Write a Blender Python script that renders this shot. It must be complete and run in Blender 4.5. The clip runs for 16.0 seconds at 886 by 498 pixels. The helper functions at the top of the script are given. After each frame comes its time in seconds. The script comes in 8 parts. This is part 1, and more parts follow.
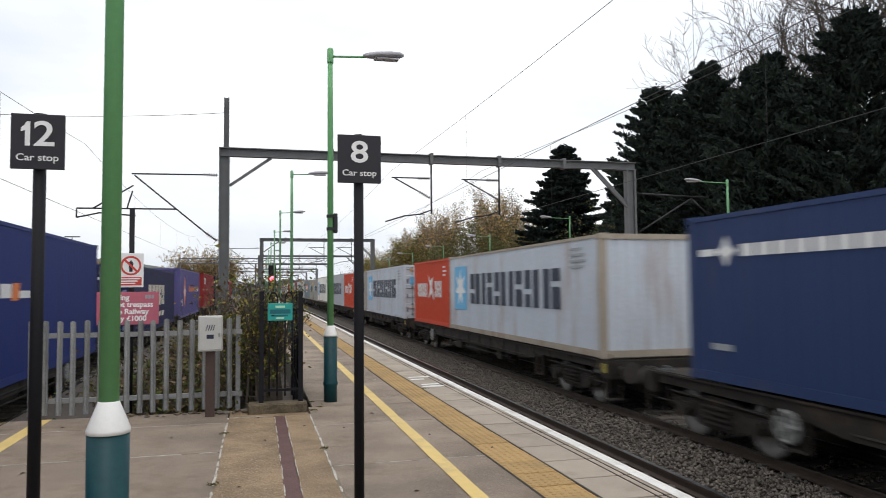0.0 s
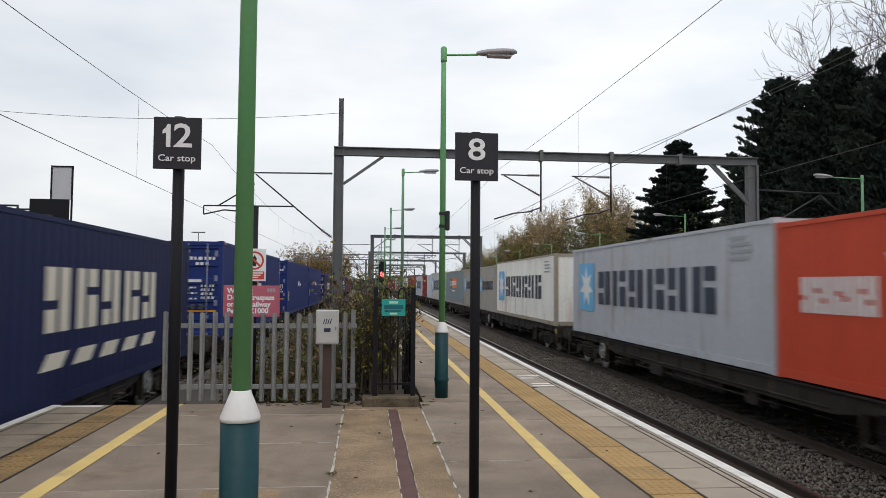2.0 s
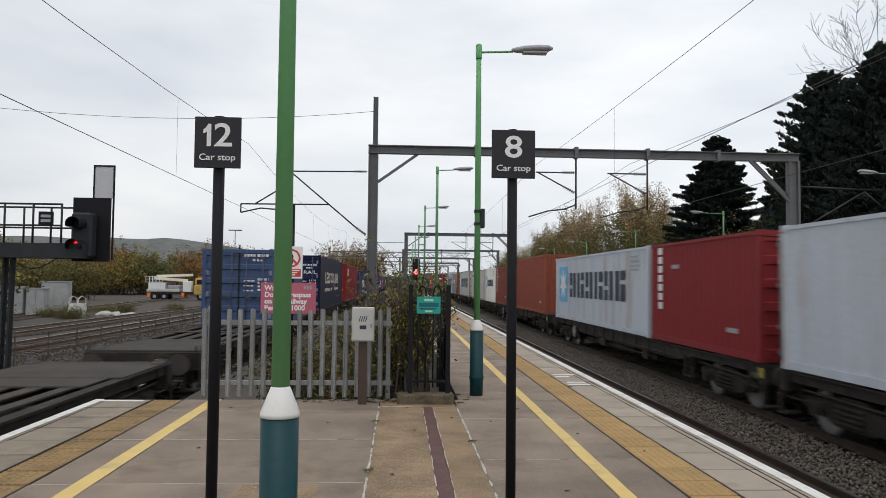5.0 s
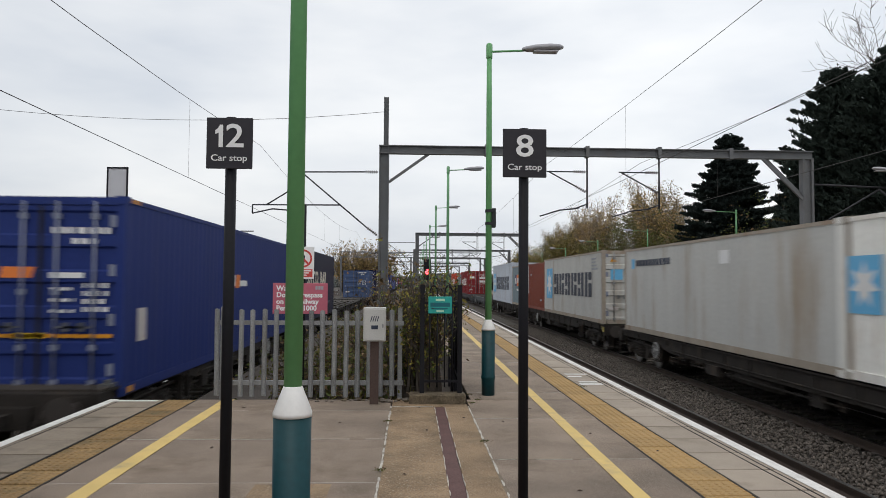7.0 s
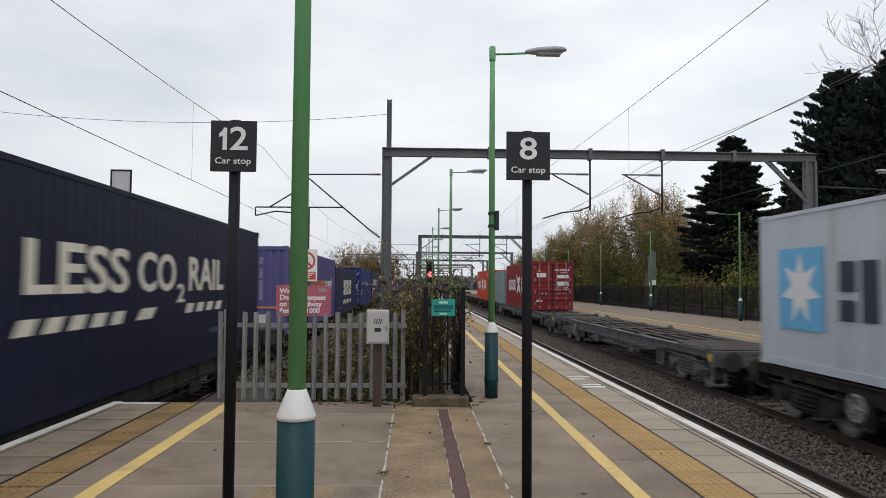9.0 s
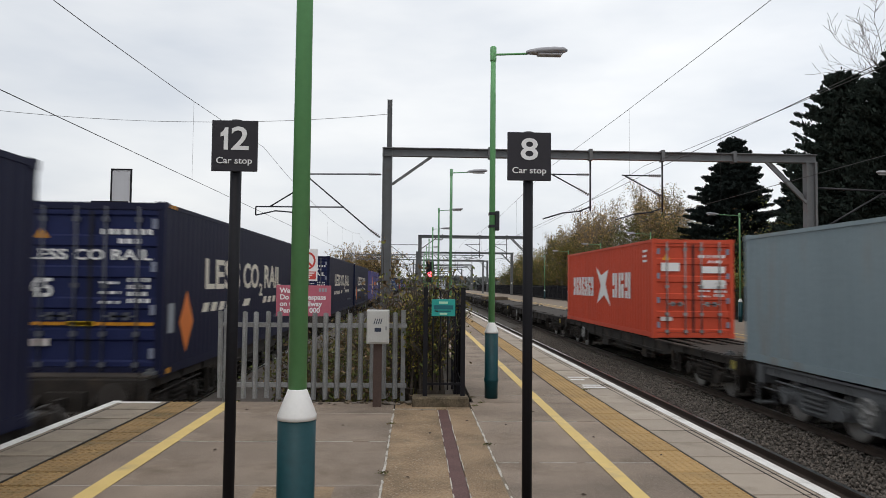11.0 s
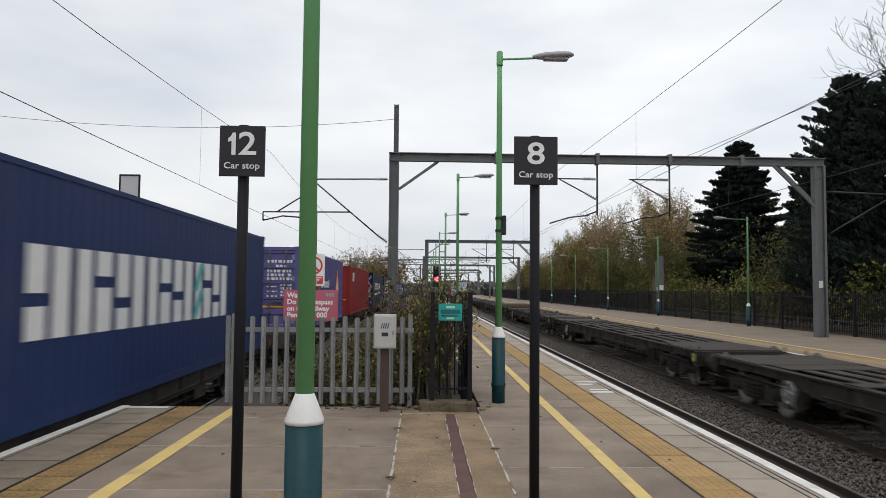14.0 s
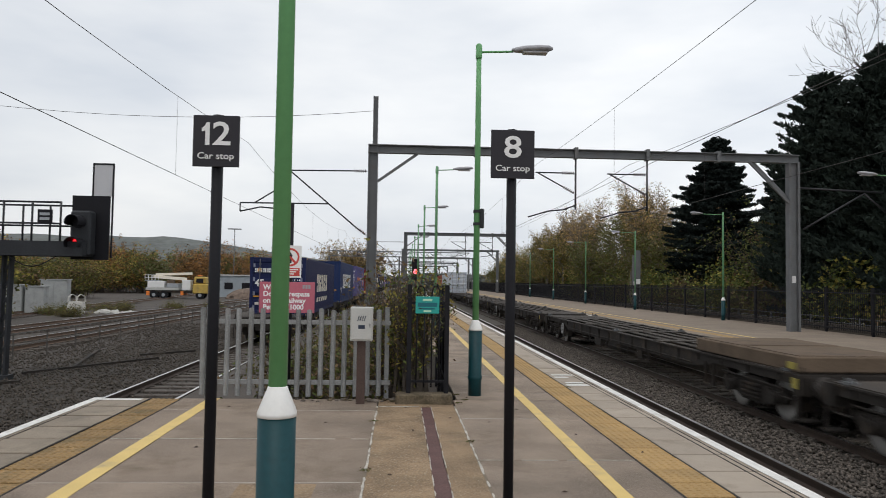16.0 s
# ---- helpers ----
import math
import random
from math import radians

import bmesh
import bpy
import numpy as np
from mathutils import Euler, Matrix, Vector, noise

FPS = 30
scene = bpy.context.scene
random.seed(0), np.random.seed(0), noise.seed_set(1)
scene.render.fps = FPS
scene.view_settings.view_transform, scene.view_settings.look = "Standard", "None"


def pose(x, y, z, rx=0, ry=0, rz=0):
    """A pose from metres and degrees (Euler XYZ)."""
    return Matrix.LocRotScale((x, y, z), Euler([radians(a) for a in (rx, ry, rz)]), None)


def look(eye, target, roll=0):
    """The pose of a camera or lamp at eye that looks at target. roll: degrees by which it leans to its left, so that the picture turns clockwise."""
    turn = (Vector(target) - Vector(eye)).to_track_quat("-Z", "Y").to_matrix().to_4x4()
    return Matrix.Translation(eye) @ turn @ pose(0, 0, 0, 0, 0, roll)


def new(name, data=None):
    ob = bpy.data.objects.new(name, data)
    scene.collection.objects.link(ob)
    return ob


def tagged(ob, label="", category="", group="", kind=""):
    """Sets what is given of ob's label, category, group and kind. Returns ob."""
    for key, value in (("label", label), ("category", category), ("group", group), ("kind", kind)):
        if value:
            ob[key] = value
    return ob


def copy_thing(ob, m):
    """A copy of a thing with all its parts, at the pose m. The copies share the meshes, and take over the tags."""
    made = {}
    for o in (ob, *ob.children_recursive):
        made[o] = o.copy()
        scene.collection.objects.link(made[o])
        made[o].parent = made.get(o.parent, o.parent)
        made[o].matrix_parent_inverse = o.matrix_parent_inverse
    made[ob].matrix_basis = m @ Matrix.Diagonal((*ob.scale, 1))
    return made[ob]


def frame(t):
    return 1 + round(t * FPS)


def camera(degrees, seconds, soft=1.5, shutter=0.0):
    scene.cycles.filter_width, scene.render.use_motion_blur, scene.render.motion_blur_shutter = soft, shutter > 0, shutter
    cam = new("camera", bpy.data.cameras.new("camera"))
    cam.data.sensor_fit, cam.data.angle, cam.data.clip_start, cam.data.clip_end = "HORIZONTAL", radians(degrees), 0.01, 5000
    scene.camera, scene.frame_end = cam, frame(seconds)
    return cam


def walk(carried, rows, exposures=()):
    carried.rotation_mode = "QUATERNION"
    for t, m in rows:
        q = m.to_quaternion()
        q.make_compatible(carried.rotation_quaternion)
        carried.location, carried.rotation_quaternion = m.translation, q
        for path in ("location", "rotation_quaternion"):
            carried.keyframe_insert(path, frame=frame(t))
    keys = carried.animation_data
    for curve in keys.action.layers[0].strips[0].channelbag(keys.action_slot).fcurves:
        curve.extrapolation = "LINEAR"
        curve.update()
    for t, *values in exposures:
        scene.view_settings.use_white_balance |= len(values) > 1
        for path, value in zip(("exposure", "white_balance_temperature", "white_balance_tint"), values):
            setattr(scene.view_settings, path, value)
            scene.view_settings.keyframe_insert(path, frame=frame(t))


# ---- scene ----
# camera: stands on the island platform, x across the tracks, y along them, z = 0 on the platform
cam = camera(62.8, 16.0, soft=0.7, shutter=0.3)
walk(cam, [
    (0.0, pose(0.086, -0.051, 1.598, 93.00, 0.50, -14.32)),
    (0.5, pose(0.065, -0.035, 1.600, 93.04, 0.22, -11.25)),
    (1.0, pose(0.044, -0.016, 1.601, 92.98, -0.01, -8.51)),
    (1.5, pose(0.028, -0.006, 1.602, 92.91, -0.28, -6.64)),
    (2.0, pose(0.023, -0.012, 1.603, 92.80, -0.43, -5.95)),
    (2.5, pose(0.020, -0.008, 1.602, 92.76, -0.52, -5.71)),
    (3.0, pose(0.015, -0.011, 1.603, 92.72, -0.62, -5.39)),
    (3.5, pose(0.007, -0.013, 1.604, 92.68, -0.58, -4.81)),
    (4.0, pose(0.005, -0.007, 1.604, 92.60, -0.55, -4.15)),
    (6.5, pose(-0.001, -0.004, 1.603, 92.61, -0.49, -2.66)),
    (7.0, pose(-0.000, 0.000, 1.601, 92.59, -0.38, -2.43)),
    (7.5, pose(-0.001, 0.004, 1.601, 92.53, -0.39, -2.31)),
    (8.0, pose(-0.001, -0.000, 1.602, 92.60, -0.40, -2.18)),
    (8.5, pose(-0.003, -0.004, 1.600, 92.70, -0.34, -2.19)),
    (9.0, pose(-0.006, 0.000, 1.604, 92.77, -0.40, -2.22)),
    (11.5, pose(-0.012, -0.001, 1.606, 92.77, -0.57, -2.23)),
    (12.0, pose(-0.012, 0.001, 1.602, 92.92, -0.43, -2.10)),
    (12.5, pose(-0.014, -0.004, 1.602, 93.03, -0.42, -1.97)),
    (13.0, pose(-0.013, -0.003, 1.600, 93.07, -0.47, -1.83)),
    (13.5, pose(-0.010, -0.009, 1.602, 93.10, -0.43, -1.74)),
    (14.0, pose(-0.012, -0.005, 1.603, 93.14, -0.48, -1.69)),
    (14.5, pose(-0.015, 0.002, 1.600, 93.08, -0.57, -1.62)),
    (15.0, pose(-0.016, 0.005, 1.600, 92.96, -0.45, -1.56)),
    (15.5, pose(-0.012, 0.001, 1.600, 92.86, -0.53, -1.42)),
    (16.0, pose(0.009, 0.005, 1.606, 92.58, -0.85, -3.36)),
], exposures=[(0.0, 0.30), (0.5, 0.25), (1.0, 0.13), (1.5, 0.06), (2.5, 0.07), (3.0, 0.05), (4.0, 0.0), (16.0, 0.0)])

# ---- world and light: a bright overcast sky ----
world = bpy.data.worlds.new("overcast_sky")
scene.world = world
world.use_nodes = True
wn, wl = world.node_tree.nodes, world.node_tree.links
wn.clear()
w_out = wn.new("ShaderNodeOutputWorld")
w_bg = wn.new("ShaderNodeBackground")
w_sky = wn.new("ShaderNodeTexSky")
w_sky.sky_type, w_sky.sun_disc = "NISHITA", False
w_sky.sun_elevation, w_sky.sun_rotation = radians(65), radians(188)
w_sky.dust_density = 6.0
w_gain = wn.new("ShaderNodeMix")
w_gain.data_type, w_gain.blend_type = "RGBA", "MULTIPLY"
w_gain.inputs[0].default_value = 1.0
w_gain.inputs[7].default_value = (0.13, 0.13, 0.13, 1)
wl.new(w_sky.outputs[0], w_gain.inputs[6])
w_tc = wn.new("ShaderNodeTexCoord")
w_map = wn.new("ShaderNodeMapping")
w_map.inputs["Scale"].default_value = (1.0, 1.0, 3.2)
w_noise = wn.new("ShaderNodeTexNoise")
w_noise.inputs["Scale"].default_value, w_noise.inputs["Detail"].default_value = 2.2, 5.0
w_noise.inputs["Roughness"].default_value = 0.5
w_ramp = wn.new("ShaderNodeValToRGB")
w_ramp.color_ramp.elements[0].position, w_ramp.color_ramp.elements[0].color = 0.32, (0.78, 0.83, 0.90, 1)
w_ramp.color_ramp.elements[1].position, w_ramp.color_ramp.elements[1].color = 0.66, (1.13, 1.14, 1.14, 1)
wl.new(w_tc.outputs["Generated"], w_map.inputs[0])
wl.new(w_map.outputs[0], w_noise.inputs["Vector"])
wl.new(w_noise.outputs["Fac"], w_ramp.inputs[0])
w_mix = wn.new("ShaderNodeMix")
w_mix.data_type = "RGBA"
w_mix.inputs[0].default_value = 0.82
wl.new(w_gain.outputs[2], w_mix.inputs[6])
# the cloud is thinner and brighter towards the sun
w_sep, w_side, w_bright = wn.new("ShaderNodeSeparateXYZ"), wn.new("ShaderNodeMapRange"), wn.new("ShaderNodeVectorMath")
wl.new(w_tc.outputs["Generated"], w_sep.inputs[0])
wl.new(w_sep.outputs["X"], w_side.inputs[0])
w_side.inputs["From Min"].default_value, w_side.inputs["From Max"].default_value = -0.6, 0.6
w_side.inputs["To Min"].default_value, w_side.inputs["To Max"].default_value = 0.90, 1.09
w_bright.operation = "SCALE"
wl.new(w_ramp.outputs[0], w_bright.inputs[0])
wl.new(w_side.outputs[0], w_bright.inputs["Scale"])
wl.new(w_bright.outputs[0], w_mix.inputs[7])
wl.new(w_mix.outputs[2], w_bg.inputs[0])
w_bg.inputs[1].default_value = 1.0
wl.new(w_bg.outputs[0], w_out.inputs[0])

sun_data = bpy.data.lights.new("sun", "SUN")
sun_data.energy, sun_data.angle, sun_data.color = 0.42, radians(35), (1.0, 0.98, 0.95)
sun = new("sun", sun_data)
sun.matrix_world = look((-3, -20, 44), (0, 0, 0))

# ---- materials ----
def material(name, color, rough=0.7, metal=0.0, var=0.25, scale=3.0, fine=40.0, bump=0.15, stain=None, stain_amount=0.5, stretch=(1, 1, 1), island=0.0, spec=0.4, speck=None):
    """Base colour broken up at two scales, with fine relief and, if asked, stains of another colour."""
    m = bpy.data.materials.new(name)
    m.use_nodes = True
    n, l = m.node_tree.nodes, m.node_tree.links
    b = n["Principled BSDF"]
    b.inputs["Roughness"].default_value, b.inputs["Metallic"].default_value = rough, metal
    b.inputs["Specular IOR Level"].default_value = spec
    tc, mp = n.new("ShaderNodeTexCoord"), n.new("ShaderNodeMapping")
    mp.inputs["Scale"].default_value = stretch
    own, shift = n.new("ShaderNodeObjectInfo"), n.new("ShaderNodeVectorMath")
    shift.operation = "MULTIPLY_ADD"
    shift.inputs[1].default_value = (31.0, 17.0, 7.0)
    l.new(own.outputs["Random"], shift.inputs[0])
    l.new(tc.outputs["Object"], shift.inputs[2])
    l.new(shift.outputs[0], mp.inputs[0])
    big, small = n.new("ShaderNodeTexNoise"), n.new("ShaderNodeTexNoise")
    big.inputs["Scale"].default_value, big.inputs["Detail"].default_value = scale, 4
    small.inputs["Scale"].default_value, small.inputs["Detail"].default_value = fine, 3
    l.new(mp.outputs[0], big.inputs["Vector"])
    l.new(shift.outputs[0], small.inputs["Vector"])
    add = n.new("ShaderNodeMath")
    add.operation = "ADD"
    l.new(big.outputs["Fac"], add.inputs[0])
    l.new(small.outputs["Fac"], add.inputs[1])
    ramp = n.new("ShaderNodeMapRange")
    ramp.inputs["From Min"].default_value, ramp.inputs["From Max"].default_value = 0.6, 1.4
    ramp.inputs["To Min"].default_value, ramp.inputs["To Max"].default_value = 1 - var, 1 + var
    l.new(add.outputs[0], ramp.inputs[0])
    value = ramp.outputs[0]
    if island:
        geo, oi = n.new("ShaderNodeNewGeometry"), n.new("ShaderNodeObjectInfo")
        both = n.new("ShaderNodeMath")
        both.operation = "ADD"
        l.new(geo.outputs["Random Per Island"], both.inputs[0])
        l.new(oi.outputs["Random"], both.inputs[1])
        r2 = n.new("ShaderNodeMapRange")
        r2.inputs["From Max"].default_value = 2.0
        r2.inputs["To Min"].default_value, r2.inputs["To Max"].default_value = 1 - island, 1 + island
        l.new(both.outputs[0], r2.inputs[0])
        mul = n.new("ShaderNodeMath")
        mul.operation = "MULTIPLY"
        l.new(value, mul.inputs[0])
        l.new(r2.outputs[0], mul.inputs[1])
        value = mul.outputs[0]
    tint = n.new("ShaderNodeVectorMath")
    tint.operation = "SCALE"
    tint.inputs[0].default_value = color
    l.new(value, tint.inputs["Scale"])
    colour = tint.outputs[0]
    if stain:
        st = n.new("ShaderNodeTexNoise")
        st.inputs["Scale"].default_value, st.inputs["Detail"].default_value = scale * 0.7 + 0.3, 8
        st.inputs["Roughness"].default_value = 0.65
        l.new(mp.outputs[0], st.inputs["Vector"])
        sr = n.new("ShaderNodeMapRange")
        sr.inputs["From Min"].default_value, sr.inputs["From Max"].default_value = 0.54, 0.72
        sr.inputs["To Max"].default_value = stain_amount
        l.new(st.outputs["Fac"], sr.inputs[0])
        mx = n.new("ShaderNodeMix")
        mx.data_type = "RGBA"
        l.new(sr.outputs[0], mx.inputs[0])
        l.new(colour, mx.inputs[6])
        mx.inputs[7].default_value = (*stain, 1)
        colour = mx.outputs[2]
    if speck:
        # scattered grains of another colour: colour, size of the grain pattern, threshold
        gr, gm, gx = n.new("ShaderNodeTexNoise"), n.new("ShaderNodeMapRange"), n.new("ShaderNodeMix")
        gr.inputs["Scale"].default_value, gr.inputs["Detail"].default_value = speck[1], 1
        l.new(shift.outputs[0], gr.inputs["Vector"])
        gm.inputs["From Min"].default_value, gm.inputs["From Max"].default_value = speck[2], speck[2] + 0.06
        gm.inputs["To Max"].default_value = 0.8
        l.new(gr.outputs["Fac"], gm.inputs[0])
        gx.data_type = "RGBA"
        l.new(gm.outputs[0], gx.inputs[0])
        l.new(colour, gx.inputs[6])
        gx.inputs[7].default_value = (*speck[0], 1)
        colour = gx.outputs[2]
    l.new(colour, b.inputs["Base Color"])
    if bump:
        bp = n.new("ShaderNodeBump")
        bp.inputs["Strength"].default_value, bp.inputs["Distance"].default_value = bump, 0.02
        l.new(small.outputs["Fac"], bp.inputs["Height"])
        l.new(bp.outputs[0], b.inputs["Normal"])
    return m


def glowing(name, color, strength):
    m = bpy.data.materials.new(name)
    m.use_nodes = True
    b = m.node_tree.nodes["Principled BSDF"]
    b.inputs["Base Color"].default_value = (*color, 1)
    b.inputs["Emission Color"].default_value = (*color, 1)
    b.inputs["Emission Strength"].default_value = strength
    return m


RUST, GRIME = (0.16, 0.06, 0.025), (0.12, 0.105, 0.09)
M = {}
M["asphalt"] = material("platform_tarmac", (0.236, 0.185, 0.142), 0.8, var=0.6, scale=1.1, fine=150, bump=0.6, stain=(0.13, 0.095, 0.062), stain_amount=0.75, island=0.22, speck=((0.34, 0.29, 0.23), 60, 0.66))
M["strip"] = material("worn_concrete", (0.262, 0.183, 0.110), 0.85, var=0.6, scale=2.4, fine=70, bump=0.9, stain=(0.15, 0.12, 0.075), stain_amount=0.7, speck=((0.42, 0.35, 0.26), 60, 0.64))
M["drain"] = material("rusty_red_channel", (0.105, 0.055, 0.05), 0.8, var=0.3, scale=4, fine=60, bump=0.3)
M["coping"] = material("coping_concrete", (0.33, 0.28, 0.225), 0.85, var=0.18, scale=2.2, fine=110, bump=0.35, stain=(0.19, 0.155, 0.115), stain_amount=0.7, island=0.2)
M["coping_damp"] = material("damp_coping_concrete", (0.225, 0.185, 0.14), 0.75, var=0.3, scale=2.0, fine=90, bump=0.4, stain=(0.12, 0.10, 0.07), stain_amount=0.8, island=0.2)
M["tactile_damp"] = material("mossy_tactile_concrete", (0.245, 0.155, 0.062), 0.75, var=0.45, scale=2.4, fine=50, bump=0.7, stain=(0.09, 0.075, 0.035), stain_amount=0.85, island=0.25)
M["tactile"] = material("buff_tactile_concrete", (0.35, 0.225, 0.09), 0.8, var=0.2, scale=2.0, fine=60, bump=0.5, stain=(0.22, 0.16, 0.08), stain_amount=0.5, island=0.16)
M["joint"] = material("dark_joint", (0.035, 0.03, 0.025), 0.9, var=0.2, fine=80)
M["sealant"] = material("pale_joint_sealant", (0.46, 0.43, 0.38), 0.8, var=0.4, scale=7, fine=60, stain=(0.16, 0.13, 0.10), stain_amount=1.0)
M["yellow_line"] = material("yellow_line_paint", (0.63, 0.46, 0.165), 0.7, var=0.14, scale=3, fine=90, stain=(0.36, 0.28, 0.17), stain_amount=0.7)
M["white_line"] = material("white_edge_paint", (0.66, 0.65, 0.62), 0.7, var=0.2, scale=4, fine=90, stain=(0.33, 0.30, 0.26), stain_amount=0.8)
M["wall"] = material("platform_face_brick", (0.10, 0.085, 0.07), 0.9, var=0.3, scale=4, fine=40, bump=0.5)
M["ballast"] = material("ballast_bed", (0.045, 0.038, 0.031), 0.95, var=0.45, scale=8, fine=22, bump=1.0, stain=(0.075, 0.06, 0.05), stain_amount=0.6)
M["stone"] = material("ballast_stone", (0.102, 0.087, 0.074), 0.9, var=0.3, scale=5, fine=60, bump=0.2, island=0.85)
M["stone_dark"] = material("sooty_ballast_stone", (0.082, 0.069, 0.056), 0.9, var=0.3, scale=5, fine=60, bump=0.2, island=0.6)
M["dark_bed"] = material("oily_track_bed", (0.075, 0.066, 0.056), 0.95, var=0.4, scale=6, fine=24, bump=0.8)
M["sleeper"] = material("concrete_sleeper", (0.09, 0.078, 0.068), 0.9, var=0.25, fine=40, stain=(0.07, 0.045, 0.03), stain_amount=0.6)
M["rail_side"] = material("rusty_rail", (0.045, 0.030, 0.022), 0.75, var=0.3, scale=4, fine=50)
M["rail_head"] = material("polished_rail_head", (0.46, 0.45, 0.44), 0.28, metal=1.0, var=0.1, bump=0.02)
M["ground"] = material("rough_ground", (0.13, 0.12, 0.085), 0.95, var=0.4, scale=0.25, fine=6, bump=0.8, stain=(0.07, 0.085, 0.035), stain_amount=0.7)
M["yard"] = material("grey_yard_ground", (0.062, 0.052, 0.044), 0.95, var=0.35, scale=0.5, fine=14, bump=0.8, stain=(0.115, 0.105, 0.092), stain_amount=0.6)
M["kerb"] = material("mossy_kerb", (0.12, 0.095, 0.062), 0.9, var=0.6, scale=6, fine=50, bump=0.9, stain=(0.055, 0.045, 0.022), stain_amount=0.95)
M["far_surface"] = material("opposite_platform_surface", (0.215, 0.172, 0.132), 0.85, var=0.25, scale=0.8, fine=30, bump=0.2, stain=(0.16, 0.13, 0.10), stain_amount=0.6)
M["steel"] = material("weathered_galvanised_steel", (0.135, 0.14, 0.145), 0.65, metal=0.15, var=0.2, scale=2, fine=40, bump=0.08, stain=(0.13, 0.11, 0.095), stain_amount=0.5)
M["galv"] = material("galvanised_palisade_steel", (0.25, 0.255, 0.255), 0.6, metal=0.25, var=0.35, scale=3, fine=60, bump=0.08, stain=(0.15, 0.13, 0.10), stain_amount=0.65, island=0.15)
M["green"] = material("light_green_paint", (0.135, 0.355, 0.145), 0.5, var=0.08, scale=1.5, fine=30, bump=0.03)
M["green_far"] = material("pale_green_paint", (0.15, 0.34, 0.17), 0.5, var=0.1, fine=30, bump=0.03)
M["teal"] = material("dark_teal_paint", (0.006, 0.045, 0.054), 0.45, var=0.18, scale=3, fine=30, bump=0.05, stain=(0.02, 0.05, 0.05), stain_amount=0.5, spec=0.25)
M["white"] = material("white_gloss_paint", (0.78, 0.78, 0.76), 0.45, var=0.05, scale=3, fine=40, bump=0.03)
M["lamp_grey"] = material("grey_lantern_plastic", (0.33, 0.33, 0.35), 0.5, var=0.1, fine=30, bump=0.02)
M["lamp_glass"] = material("lantern_bowl", (0.5, 0.5, 0.52), 0.25, var=0.06, bump=0.0)
M["black"] = material("black_paint", (0.010, 0.010, 0.013), 0.6, var=0.2, scale=3, fine=40, bump=0.04, spec=0.2)
M["sign_black"] = material("black_sign_face", (0.016, 0.014, 0.02), 0.5, var=0.12, fine=40, bump=0.01)
M["sign_white"] = material("white_sign_vinyl", (0.78, 0.78, 0.78), 0.5, var=0.04, bump=0.0)
M["sign_pink"] = material("faded_red_sign", (0.45, 0.115, 0.16), 0.5, var=0.12, scale=4, fine=50, bump=0.02)
M["sign_red"] = material("red_sign_vinyl", (0.55, 0.06, 0.05), 0.5, var=0.1, bump=0.0)
M["sign_teal"] = material("teal_sign_face", (0.02, 0.33, 0.29), 0.45, var=0.08, bump=0.0)
M["sign_pale"] = material("pale_green_sign_print", (0.42, 0.68, 0.5), 0.5, var=0.05, bump=0.0)
M["sign_dark"] = material("dark_green_sign_print", (0.01, 0.12, 0.15), 0.5, var=0.05, bump=0.0)
M["box_grey"] = material("grey_cabinet_paint", (0.47, 0.47, 0.45), 0.5, var=0.1, scale=4, fine=50, stain=(0.3, 0.28, 0.24), stain_amount=0.4)
M["rust_post"] = material("rusty_brown_post", (0.07, 0.045, 0.037), 0.8, var=0.3, fine=50)
M["signal_grey"] = material("signal_grey_paint", (0.03, 0.032, 0.036), 0.6, var=0.2, fine=30, spec=0.2)
M["line_gear"] = material("dark_line_gear", (0.035, 0.035, 0.04), 0.6, metal=0.2, var=0.2, fine=30, bump=0.0)
M["machine_yellow"] = material("dirty_machine_yellow", (0.45, 0.31, 0.07), 0.65, var=0.25, scale=2, fine=20, stain=(0.18, 0.13, 0.08), stain_amount=0.7)
M["rail_rust"] = material("light_rusty_rail", (0.125, 0.082, 0.058), 0.8, var=0.3, scale=4, fine=50)
M["cabinet_grey"] = material("weathered_lineside_cabinet_paint", (0.33, 0.34, 0.335), 0.6, var=0.2, scale=2, fine=30, stain=(0.18, 0.17, 0.14), stain_amount=0.6)
M["sack"] = material("dirty_white_sack", (0.45, 0.44, 0.41), 0.9, var=0.3, scale=4, fine=20, stain=(0.2, 0.18, 0.14), stain_amount=0.6)
M["insulator"] = material("brown_insulator", (0.045, 0.03, 0.028), 0.3, var=0.1, bump=0.0)
M["wire"] = material("dull_copper_wire", (0.06, 0.055, 0.055), 0.6, metal=0.3, var=0.1, bump=0.0)
M["red_lamp"] = glowing("red_signal_lens", (1.0, 0.05, 0.07), 9.0)
M["red_dim"] = glowing("red_signal_lens_side", (1.0, 0.02, 0.03), 2.2)
M["wagon"] = material("grimy_wagon_steel", (0.027, 0.023, 0.020), 0.85, var=0.35, scale=2, fine=30, bump=0.2, stain=(0.10, 0.072, 0.050), stain_amount=0.6, spec=0.25)
M["wagon_grey"] = material("grey_wagon_steel", (0.10, 0.105, 0.11), 0.7, var=0.3, scale=2, fine=30, bump=0.15, stain=(0.05, 0.045, 0.04), stain_amount=0.7)
M["deck_plate"] = material("worn_deck_plate", (0.050, 0.043, 0.037), 0.8, var=0.4, scale=1.5, fine=30, bump=0.2, stain=(0.080, 0.062, 0.046), stain_amount=0.7, spec=0.2)
M["wheel"] = material("wheel_steel", (0.06, 0.052, 0.047), 0.6, metal=0.4, var=0.2, fine=30)
